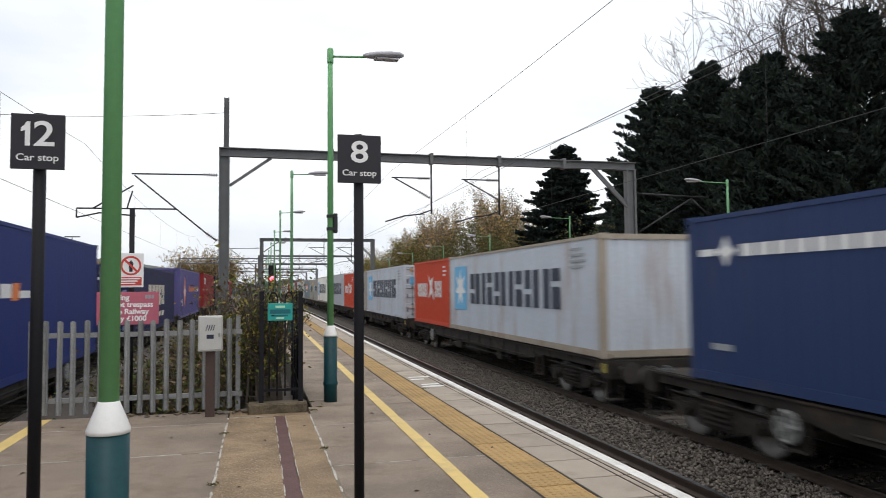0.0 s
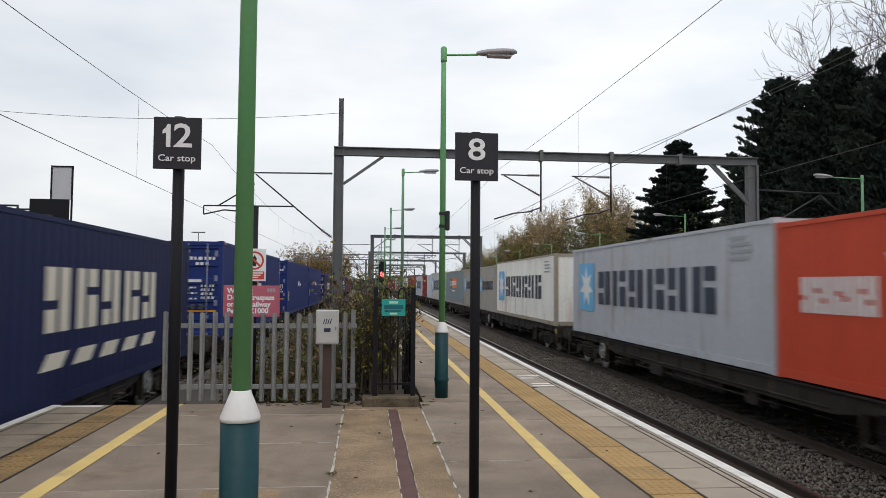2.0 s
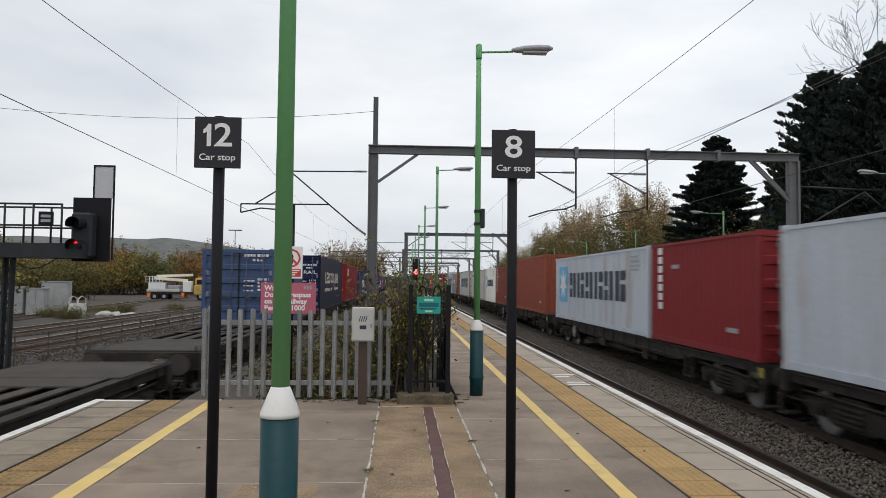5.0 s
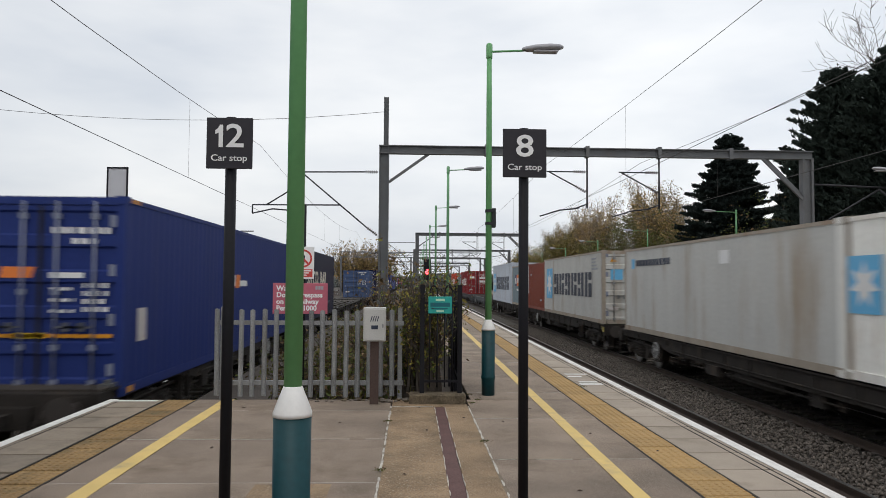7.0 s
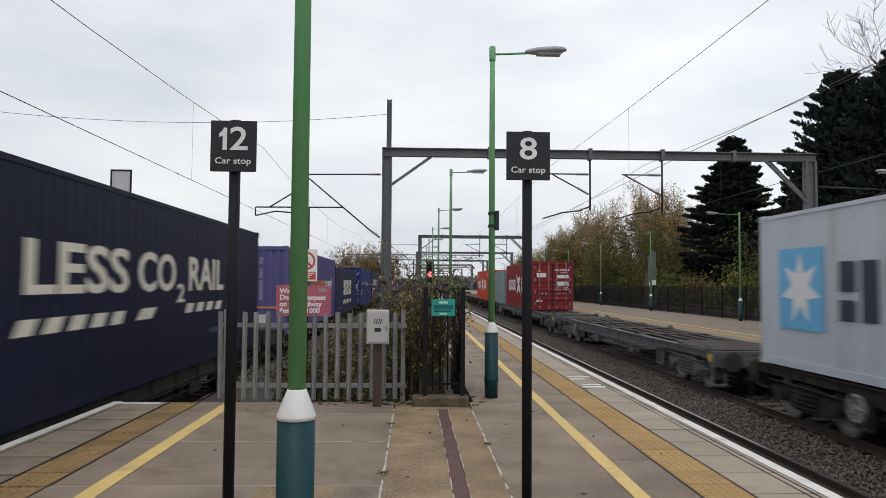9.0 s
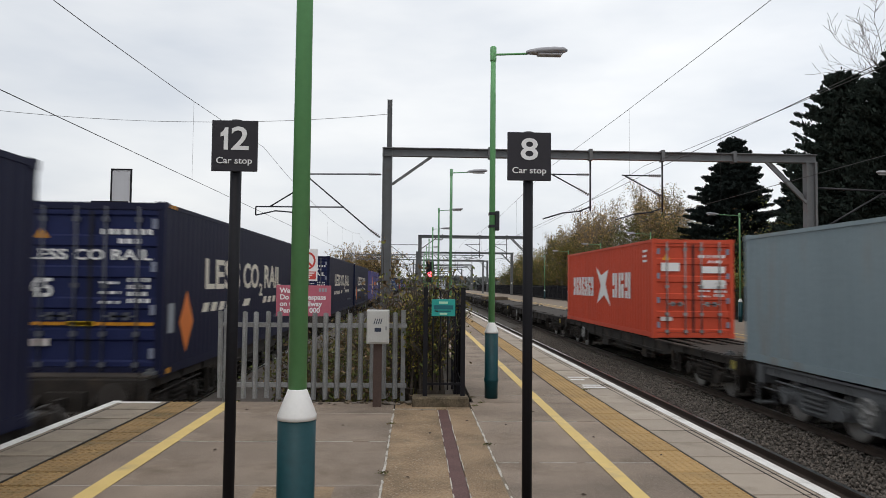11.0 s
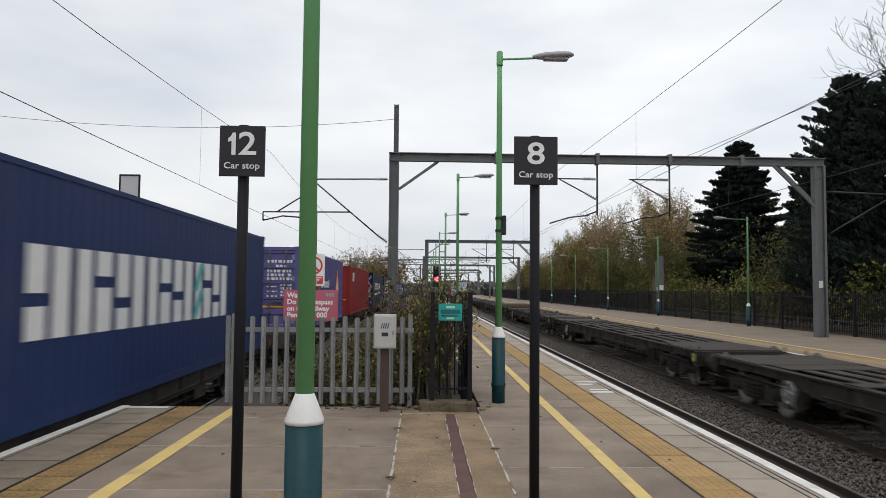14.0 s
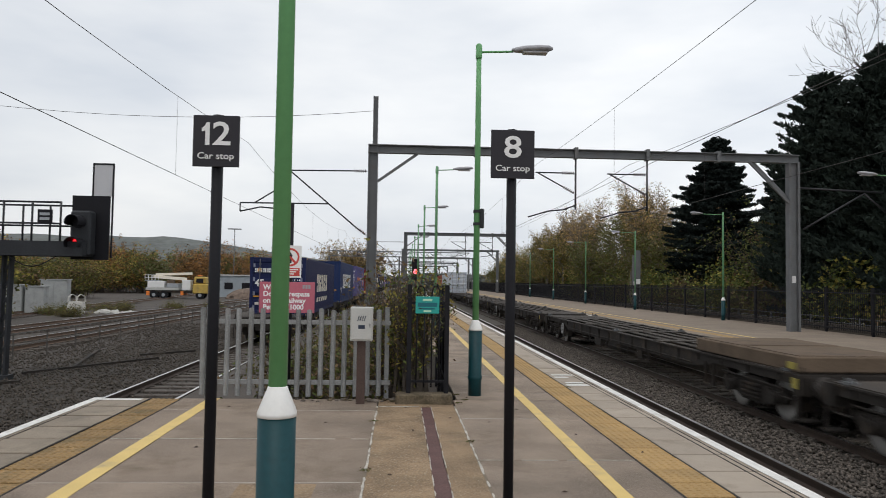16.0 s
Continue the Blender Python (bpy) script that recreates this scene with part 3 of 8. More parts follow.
def broken_sealant(x0, y0, x1, y1, seed, keep=0.72, w=0.016):
    """Old pale joint filler between two points, in crooked lengths with pieces lost."""
    rng = random.Random(seed)
    L = math.hypot(x1 - x0, y1 - y0)
    ux, uy = (x1 - x0) / L, (y1 - y0) / L
    s, state = 0.0, True
    while s < L:
        run = min(L - s, rng.uniform(0.12, 0.55) if state else rng.uniform(0.03, 0.22))
        if state:
            bm = bmesh.new()
            n = max(2, int(run / 0.1))
            rows = []
            for k in range(n + 1):
                d, c = s + run * k / n, rng.uniform(-0.003, 0.003)
                h = w * rng.uniform(0.36, 0.56) if 0 < k < n else w * 0.2
                for q, z in ((c - h, -0.008), (c - h, 0.003), (c + h, 0.003), (c + h, -0.008)):
                    rows.append(bm.verts.new((x0 + ux * d - uy * q, y0 + uy * d + ux * q, z)))
            for k in range(n):
                for q in range(3):
                    bm.faces.new((rows[4 * k + q], rows[4 * k + q + 1], rows[4 * k + q + 5], rows[4 * k + q + 4]))
            bmesh.ops.recalc_face_normals(bm, faces=bm.faces)
            part("joint_sealant", bm, M["sealant"], body)
        s += run
        state = not state or rng.random() < keep - 0.4


for x0, x1 in ((-0.270, -0.246), (0.727, 0.751)):
    strip("joint_fill", M["joint_fill"], x0, x1, -12, 9.41, -0.029, -0.001, body)
broken_sealant(-0.257, 0.5, -0.257, 9.41, 1, 1.0, 0.026)
broken_sealant(0.738, 0.5, 0.738, 9.41, 2, 0.95, 0.024)
broken_sealant(0.302, 1.0, 0.302, 9.38, 3, 0.45, 0.010)
broken_sealant(0.432, 1.0, 0.432, 9.38, 4, 0.45, 0.010)
broken_sealant(-0.24, 9.405, 0.28, 9.405, 5, 1.2, 0.018)
for k, yj in enumerate((4.27, 5.875, 7.48, 9.085)):
    broken_sealant(-2.84, yj, -0.28, yj, 10 + k, 1.1, 0.012)
pieces(body, "surface_slab", M["strip"], -0.25, 0.73, 9.41, END_Y, 0.53, gap=0.004)
# right half
pieces(body, "surface_slab", M["asphalt"], 0.745, 2.2, -15.17, 8.60, 1.98, gap=0.008)
pieces(body, "surface_slab", M["asphalt"], 0.745, 2.2, 8.59, END_Y, END_Y - 8.59, gap=0.008)
for b, yc, yt, yc1, yt1 in ((body, END_Y - 0.62 * 35, END_Y - 0.407 * 54, END_Y, END_Y), (body2, END_Y, END_Y, 100, 75)):
    pieces(b, "coping_stone", M["coping"], 2.61, 3.27, yc, yc1, 0.62, gap=0.026)
    pieces(b, "tactile_slab", M["tactile"], 2.2, 2.61, yt, yt1, 0.407, gap=0.016)
pieces(body2, "surface_slab", M["asphalt"], 0.8, 2.2, END_Y, 10.57, 0.62, gap=0.008)
pieces(body2, "surface_slab", M["asphalt"], 0.8, 2.2, 10.57, 100, 1.98, gap=0.008)
for nm, mt, x0, x1, y0 in (("coping_strip", M["coping"], 2.61, 3.27, 99.85), ("tactile_strip", M["tactile"], 2.2, 2.61, 74.97), ("surface_strip", M["asphalt"], 0.8, 2.2, 99.67)):
    strip(nm, mt, x0, x1, y0, 185, -0.06, 0.0, body2)
strip("edge_line", M["white_line"], 3.15, 3.262, -12, END_Y, 0.004, 0.007, body, "worn white platform edge line")
strip("edge_line", M["white_line"], 3.15, 3.262, END_Y, 185, 0.004, 0.007, body2)
strip("yellow_line", M["yellow_line"], 1.66, 1.79, -12, END_Y, 0.004, 0.007, body, "yellow safety line", 0.006)
strip("yellow_line", M["yellow_line"], 1.66, 1.79, END_Y, 185, 0.004, 0.007, body2)
for k, yj in enumerate((4.63, 6.61, 8.59)):
    broken_sealant(0.76, yj, 2.19, yj, 20 + k, 1.1, 0.010)
for k in range(9):
    broken_sealant(0.82, 10.57 + 1.98 * k, 2.19, 10.57 + 1.98 * k, 30 + k, 0.9, 0.012)
# dark open joints beside the tactile slabs, and grooves along the coping
for b, rows, y0, y1 in ((body, (-3.277, -2.867, -3.845, 2.193, 2.603, 3.105, 3.035), -12, END_Y), (body2, (2.193, 2.603, 3.105, 3.035), END_Y, 60)):
    for k, x in enumerate(rows):
        w = 0.012 if abs(x) > 3.0 and abs(x + 3.277) > 0.01 else 0.018
        strip("joint_line", M["joint"], x - w / 2, x + w / 2, y0, y1, -0.01, 0.0035, b, "", 0.004)
# brown fallen leaves lying on the paving
rng = random.Random(8)
for x, y in ((0.17, 7.9), (0.62, 8.6), (1.05, 8.35), (-0.05, 6.1), (2.35, 6.9), (1.3, 5.6), (-1.9, 7.1), (0.55, 5.4), (-0.8, 8.3), (1.5, 9.2), (0.95, 10.1), (1.9, 7.7), (-2.1, 9.3), (0.1, 9.3)):
    bm = bmesh.new()
    a, r = rng.uniform(0, 6.28), rng.uniform(0.018, 0.032)
    lo = [bm.verts.new((x + r * k * math.cos(a + q), y + r * k * math.sin(a + q), 0.006)) for q, k in ((0, 1.0), (1.0, 0.55), (2.2, 0.5), (3.14, 1.1), (4.1, 0.5), (5.3, 0.6))]
    mid = bm.verts.new((x, y, 0.016))
    for q in range(6):
        bm.faces.new((lo[q], lo[(q + 1) % 6], mid))
    tagged(part("fallen_leaf", bm, M["dead_leaf"]), "dry brown leaf lying on the platform paving", "leaf", "fallen leaves")
# worn white numbers on the coping and a repaired patch
for x0, x1, y0, y1 in ((2.66, 3.02, 11.35, 11.5), (2.70, 3.0, 11.62, 11.74), (2.66, 2.9, 12.3, 12.42), (2.68, 3.05, 12.6, 12.72)):
    bm = bmesh.new()
    box(bm, x0, x1, y0, y1, 0.003, 0.006)
    part("edge_marking", bm, M["white_line"], body2, "worn white paint marking")
bm = bmesh.new()
box(bm, -1.22, -0.62, 5.2, 5.83, -0.05, 0.004)
bevelled(bm, 0.003)
tagged(part("inspection_cover", bm, M["strip"]), "square concrete inspection cover in the tarmac", "cover")

# opposite platform
body3 = platform_body("platform_opposite", 9.68, 18.0, -30, 200, "opposite platform with pale surface")
strip("surface_strip", M["far_surface"], 9.59, 10.25, -30, 200, -0.06, 0.0, body3, "pale coping strip")
strip("tactile_strip", M["tactile"], 10.25, 10.66, -30, 200, -0.06, 0.0, body3)
strip("surface_strip", M["far_surface"], 10.66, 18.0, -30, 200, -0.06, -0.002, body3)
strip("edge_line", M["white_line"], 9.60, 9.72, -30, 200, 0.004, 0.007, body3)
strip("yellow_line", M["yellow_line"], 11.0, 11.12, -30, 200, 0.004, 0.007, body3)


# ---- containers ----
def cached(fn):
    store = {}

    def inner(*key):
        if key not in store:
            bm = bmesh.new()
            fn(bm, *key)
            me = bpy.data.meshes.new("shape")
            bm.to_mesh(me)
            bm.free()
            store[key] = me
        return store[key]
    return inner


W2 = 1.22


@cached
def frame_mesh(bm, L, H):
    l = L / 2
    for sx in (-1, 1):
        for sy in (-1, 1):
            xa, xb = sorted((sx * (W2 - 0.14), sx * (W2 - 0.012)))
            ya, yb = sorted((sy * (l - 0.16), sy * (l - 0.01)))
            box(bm, xa, xb, ya, yb, 0.11, H - 0.11)
            for z0, z1 in ((0, 0.118), (H - 0.118, H)):
                xa2, xb2 = sorted((sx * (W2 - 0.165), sx * W2))
                ya2, yb2 = sorted((sy * (l - 0.178), sy * l))
                box(bm, xa2, xb2, ya2, yb2, z0, z1)
        xa, xb = sorted((sx * (W2 - 0.07), sx * (W2 - 0.006)))
        box(bm, xa, xb, -l + 0.178, l - 0.178, 0.015, 0.155)
        box(bm, xa, xb, -l + 0.178, l - 0.178, H - 0.09, H - 0.02)
    for sy in (-1, 1):
        ya, yb = sorted((sy * (l - 0.12), sy * (l - 0.012)))
        box(bm, -W2 + 0.165, W2 - 0.165, ya, yb, 0.015, 0.16)
        box(bm, -W2 + 0.165, W2 - 0.165, ya, yb, H - 0.13, H - 0.015)


@cached
def side_mesh(bm, L, H, depth):
    """Corrugated wall in the x = 0 plane, facing +x, with a back so that it has thickness."""
    l = L / 2 - 0.15
    n = int(round(2 * l / 0.278))
    p = 2 * l / n
    prof = []
    for k in range(n):
        y = -l + k * p
        prof += [(y + p * 0.10, 0), (y + p * 0.38, 0), (y + p * 0.52, -depth), (y + p * 0.86, -depth)]
    prof = [(-l, -depth)] + prof + [(l, -depth)]
    z0, z1 = 0.15, H - 0.08
    lo = [bm.verts.new((x, y, z0)) for y, x in prof]
    hi = [bm.verts.new((x, y, z1)) for y, x in prof]
    for i in range(len(prof) - 1):
        bm.faces.new((lo[i], lo[i + 1], hi[i + 1], hi[i]))
    b = [bm.verts.new((-0.06, y, z)) for y, z in ((-l, z0), (l, z0), (l, z1), (-l, z1))]
    bm.faces.new(b[::-1])


@cached
def roof_mesh(bm, L, H):
    l = L / 2 - 0.17
    n = int(2 * l / 0.55)
    p = 2 * l / n
    box(bm, -W2 + 0.07, W2 - 0.07, -l, l, H - 0.06, H - 0.035)
    for k in range(n):
        box(bm, -W2 + 0.12, W2 - 0.12, -l + k * p + 0.1, -l + (k + 1) * p - 0.1, H - 0.035, H - 0.018)


@cached
def floor_mesh(bm, L):
    box(bm, -W2 + 0.07, W2 - 0.07, -L / 2 + 0.12, L / 2 - 0.12, 0.03, 0.15)


@cached
def end_mesh(bm, H, depth):
    """Closed end in the y = 0 plane, facing -y, with upright corrugations."""
    w = W2 - 0.14
    n = 9
    p = 2 * w / n
    prof = [(-w, depth)]
    for k in range(n):
        x = -w + k * p
        prof += [(x + p * 0.1, 0), (x + p * 0.45, 0), (x + p * 0.58, depth), (x + p * 0.9, depth)]
    prof += [(w, depth)]
    lo = [bm.verts.new((x, y, 0.16)) for x, y in prof]
    hi = [bm.verts.new((x, y, H - 0.13)) for x, y in prof]
    for i in range(len(prof) - 1):
        bm.faces.new((lo[i], lo[i + 1], hi[i + 1], hi[i]))
    b = [bm.verts.new((x, 0.09, z)) for x, z in ((-w, 0.16), (w, 0.16), (w, H - 0.13), (-w, H - 0.13))]
    bm.faces.new(b[::-1])


@cached
def door_mesh(bm, H, side):
    """One door leaf: a ribbed sheet with five recessed bands."""
    x0, x1 = (-W2 + 0.15, -0.01) if side < 0 else (0.01, W2 - 0.15)
    z0, z1 = 0.17, H - 0.14
    step = (z1 - z0) / 5
    prof = [(0.06, z1), (0.06, z0), (0.0, z0)]
    for k in range(5):
        a, b = z0 + k * step + 0.075, z0 + (k + 1) * step - 0.075
        prof += [(0.0, a), (0.035, a + 0.03), (0.035, b - 0.03), (0.0, b)]
    prof.append((0.0, z1))
    prism(bm, prof, x1 - x0, Matrix(((0, 0, 1, x0), (1, 0, 0, 0), (0, 1, 0, 0), (0, 0, 0, 1))))
    bmesh.ops.recalc_face_normals(bm, faces=bm.faces)


@cached
def rod_mesh(bm, H):
    tube(bm, (0, 0, 0.1), (0, 0, H - 0.08), 0.02, n=8)
    for z in (0.2, 0.7, 1.5, H - 0.3):
        box(bm, -0.05, 0.05, -0.02, 0.03, z - 0.04, z + 0.04)


@cached
def handle_mesh(bm, side):
    box(bm, min(0, side * 0.42), max(0, side * 0.42), -0.035, -0.02, 0.98, 1.01)
    box(bm, side * 0.16 - 0.05, side * 0.16 + 0.05, -0.03, 0.0, 0.93, 1.06)


SIDE_L = Matrix(((0, 0, 1, 0), (1, 0, 0, 0), (0, 1, 0, 0), (0, 0, 0, 1)))       # read from +x
SIDE_R = Matrix(((0, 0, -1, 0), (-1, 0, 0, 0), (0, 1, 0, 0), (0, 0, 0, 1)))     # read from -x
END_V = Matrix(((1, 0, 0, 0), (0, 0, -1, 0), (0, 1, 0, 0), (0, 0, 0, 1)))       # read from -y


def abstract_letters(n, u0, u1, v0, v1, gap=0.2):
    """Plain upright bars, whole and cut in two, in the rhythm of n heavy capitals."""
    out = []
    p = (u1 - u0) / n
    h = v1 - v0
    for k in range(n):
        a, w = u0 + k * p, p * (1 - gap)
        cut = v0 + h * (0.42, 0.62, 0.35, 0.55)[k % 4]
        halves = [(v0, cut - h * 0.07), (cut + h * 0.07, v1)]
        if k % 2:
            out += [rect(a, a + w * 0.36, v0, v1)] + [rect(a + w * 0.50, a + w * 0.94, z0, z1) for z0, z1 in halves]
        else:
            out += [rect(a, a + w * 0.40, z0, z1) for z0, z1 in halves] + [rect(a + w * 0.54, a + w * 0.92, v0, v1)]
    return out


def bars(rows, u0, u1, v1, h, gap):
    """Lines of small print as plain bars."""
    rng = random.Random(int(u0 * 100) + rows)
    return [rect(u0, u0 + (u1 - u0) * rng.uniform(0.6, 1.0), v1 - k * (h + gap) - h, v1 - k * (h + gap)) for k in range(rows)]


def star(cx, cy, r, n=7, inner=0.45):
    return [(cx + (r if k % 2 == 0 else r * inner) * math.sin(math.pi * k / n), cy + (r if k % 2 == 0 else r * inner) * math.cos(math.pi * k / n)) for k in range(2 * n)]


def mark(name, polys, mat, frame_m, offset, parent, label="", d=0.004):
    one_by_one = name in ("logo", "dash", "slogan_bar", "star", "emblem")
    ob = None
    for group in ([[p] for p in polys] if one_by_one else [polys]):
        bm = bmesh.new()
        for p in group:
            prism(bm, p, d, frame_m @ Matrix.Translation((0, 0, offset)))
        ob = part(name, bm, mat, parent, label)
        if len(group) > 1:
            ob["kind"] = "stuff"
    return ob


def container(name, L, H, col, label, side, doors, depth=0.036, post=None, rods="galv", doorcol=None):
    """A freight container: frame, corrugated sides, roof, floor, closed end and double doors. doors: the doors face the camera's end."""
    top = empty(name, Matrix(), label, "freight container", "containers of the freight train")
    c = P[col]

    def add(nm, me, mat, parent=top, m=None, lab=""):
        ob = part(nm, me.copy() if me.materials and me.materials[0] is not mat else me, None, parent, lab)
        if not ob.data.materials:
            ob.data.materials.append(mat)
        elif ob.data.materials[0] is not mat:
            ob.data.materials[0] = mat
        if m is not None:
            ob.matrix_basis = m
        return ob
    add("frame", frame_mesh(L, H), P[post] if post else c)
    a = add("side_panel", side_mesh(L, H, depth), c, m=pose(W2 - 0.012, 0, 0))
    b = add("side_panel", side_mesh(L, H, depth), c, m=pose(-W2 + 0.012, 0, 0, 0, 0, 180))
    add("roof", roof_mesh(L, H), c)
    add("floor", floor_mesh(L), M["wagon"])
    plain = pose(0, -L / 2 + 0.03, 0)
    turned = pose(0, L / 2 - 0.03, 0, 0, 0, 180)
    add("end_wall", end_mesh(H, depth), c, m=turned if doors else plain)
    dm = plain if doors else turned
    ends = []
    for s in (-1, 1):
        leaf = add("door", door_mesh(H, s), P[doorcol] if doorcol else c, m=dm)
        ends.append(leaf)
        if doors:
            for x in (0.24, 0.78):
                add("locking_rod", rod_mesh(H), M["rod_pale"] if rods == "pale" else (M["rod_grey"] if side == "L" else M["galv"]) if rods == "galv" else c, leaf, pose(s * x, -0.03, 0), "steel locking rod")
                add("handle", handle_mesh(-s if x > 0.5 else s), M["rod_grey"] if side == "L" else M["galv"], leaf, pose(s * x, -0.03, 0))
    visible = a if side == "L" else b
    return top, visible, ends


LEN45, LEN40, LEN20 = 13.716, 12.192, 6.058


def side_mark(top, side, nm, polys, mat, label="", extra=0.0):
    """Print on the wall that faces the platform, as a part of the container."""
    return mark(nm, polys, mat, SIDE_L if side == "L" else SIDE_R, W2 - 0.010 + extra, top, label)


def end_mark(top, L, nm, polys, mat, label=""):
    return mark(nm, polys, mat, END_V, L / 2 - 0.024, top, label)


def print_line(u0, u1, v, h, seed):
    """A line of small print as short plain bars of uneven length."""
    rng, out, u = random.Random(seed), [], u0
    while u < u1 - 0.02:
        w = min(u1 - u, rng.uniform(0.03, 0.11))
        out.append(rect(u, u + w, v, v + h))
        u += w + rng.uniform(0.03, 0.07)
    return out


def height_marks(top, L, H):
    """Yellow and black height markings at the near top corners, on the header and on the side rail."""
    for x0, x1 in ((-1.02, -0.52), (0.52, 1.02)):
        end_mark(top, L, "height_mark", [rect(x0 + k * 0.125, x0 + k * 0.125 + 0.075, H - 0.115, H - 0.035, 0.04) for k in range(4)], M["band_amber"], "yellow height marking")
    side_mark(top, "L", "height_mark", [rect(-L / 2 + 0.22 + k * 0.12, -L / 2 + 0.29 + k * 0.12, H - 0.085, H - 0.025, 0.03) for k in range(3)], M["band_amber"], "", 0.004)
    side_mark(top, "L", "corner_mark", [rect(-L / 2 + 0.22, -L / 2 + 0.42, 0.03, 0.12)], M["band_amber"], "yellow corner marking", 0.004)


def end_print(top, L, yellow=True, H=2.896):
    """Print, plates, hinges, a seal and a reflective band on the doors."""
    seed = int(L * 100)
    lines = print_line(0.16, 1.0, H - 0.55, 0.09, seed) + print_line(0.45, 0.85, H - 0.70, 0.08, seed + 1)
    for k in range(4):
        lines += print_line(0.62, 0.98, 1.56 - k * 0.115, 0.07, seed + 3 + k)
    for k in range(3):
        lines += print_line(0.16, 0.50, 1.52 - k * 0.16, 0.045, seed + 9 + k)
    end_mark(top, L, "door_print", lines, M["bars_white"], "small white print")
    end_mark(top, L, "warning_triangle", [[(-0.92, H - 0.62), (-0.68, H - 0.62), (-0.80, H - 0.43)]], M["band_amber"], "amber warning triangle")
    end_mark(top, L, "plate", [rect(-0.98, -0.62, 0.50, 0.62)], M["plate_worn"], "worn white plate")
    end_mark(top, L, "door_seal", [rect(-0.03, 0.03, 0.17, H - 0.15)], M["seal"], "black rubber door seal")
    for k in range(4):
        z = 0.35 + k * (H - 0.75) / 3
        for sx in (-1, 1):
            end_mark(top, L, "hinge", [rect(sx * 1.03 - 0.045, sx * 1.03 + 0.045, z - 0.05, z + 0.12)], M["rod_pale"], "pale steel hinge")
    if yellow:
        end_mark(top, L, "reflective_band", [rect(-1.05, 1.05, 0.84, 0.895)], M["band_amber"], "amber reflective band")
        end_mark(top, L, "reflective_band", [rect(-0.35, 0.1, 0.83, 0.91)], M["yellow"])
        height_marks(top, L, H)


def closed_end_print(top, L, H=2.896, plates=False):
    """Upright print, a triangle, plates and an amber band on a closed ribbed end."""
    end_mark(top, L, "upright_print", [rect(0.32, 0.42, v, v + 0.036) for v in [H - 0.42 - 0.058 * k for k in range(24) if k not in (4, 5, 12)]], M["bars_grey"], "upright row of small white print")
    end_mark(top, L, "warning_triangle", [[(-0.40, H - 0.62), (-0.16, H - 0.62), (-0.28, H - 0.42)]], M["band_amber"], "amber warning triangle")
    end_mark(top, L, "reflective_band", [rect(-1.05, -0.52, 0.86, 0.91), rect(0.02, 0.84, 0.86, 0.91)], M["band_amber"], "amber reflective band")
    end_mark(top, L, "band_label", [rect(-0.50, 0.0, 0.81, 0.96)], M["band_amber"], "amber label on the band")
    end_mark(top, L, "band_tip", [[(0.84, 0.83), (0.98, 0.885), (0.84, 0.94)]], M["band_amber"])
    if plates:
        for x in (-0.75, 0.28):
            end_mark(top, L, "plate", [rect(x, x + 0.40, 0.28, 0.66)], M["plate_worn"], "worn white data plate")
    height_marks(top, L, H)


def side_plates(top, L):
    """Small data plates low on the side near its end, over a dark recess."""
    side_mark(top, "L", "plate", [rect(-L / 2 + 0.30, -L / 2 + 0.62, 0.92, 1.06)], M["plate_worn"], "small white data plate")
    side_mark(top, "L", "recess_panel", [rect(-L / 2 + 0.32, -L / 2 + 0.58, 0.38, 0.86)], M["seal"], "dark document holder")
    side_mark(top, "L", "plate", [rect(-L / 2 + 0.92, -L / 2 + 1.22, 0.72, 1.10)], M["plate_worn"])


def words_on(top, side, body_text, mat, u0, u1, v0, v1, offset=0.0, name="lettering", bold=0.02):
    me = fit_words(words(body_text, 1.0, mat, name, bold), u1 - u0, v1 - v0)
    ob = part(name, me, None, top)
    ob.matrix_basis = (SIDE_L if side == "L" else SIDE_R if side == "R" else END_V) @ Matrix.Translation((u0, v0, offset))
    return ob


def dashes(u0, u1, v0, v1, k=5):
    p = (u1 - u0) / k
    return [rect(u0 + i * p, u0 + i * p + p * 0.62, v0, v1, p * 0.22) for i in range(k)]


def shipping_blue(dy=0.0):
    top, vis, ends = container("freight_container", LEN45, 2.896, "blue", "blue corrugated container with small orange and white logo", "L", True, 0.014, rods="pale")
    side_mark(top, "L", "logo", [rect(-0.85, -0.25, 1.55, 1.80)] + [rect(0.20, 0.95, 1.54, 1.68)], M["bars_white"], "white logo bars")
    side_mark(top, "L", "logo_block", [rect(-0.25, 0.15, 1.50, 1.82, 0.08)], M["bars_orange"], "orange logo block")
    side_mark(top, "L", "plate", [rect(-6.3, -5.95, 0.75, 1.25)], M["plate_worn"], "pale data plate")
    end_print(top, LEN45)
    end_mark(top, LEN45, "logo_block", [rect(-0.58, -0.12, 1.70, 1.86, 0.05)], M["bars_orange"])
    end_mark(top, LEN45, "logo", [rect(-1.0, -0.62, 1.74, 1.86)] + [rect(0.14, 0.62, 1.70, 1.78)], M["bars_white"])
    return top


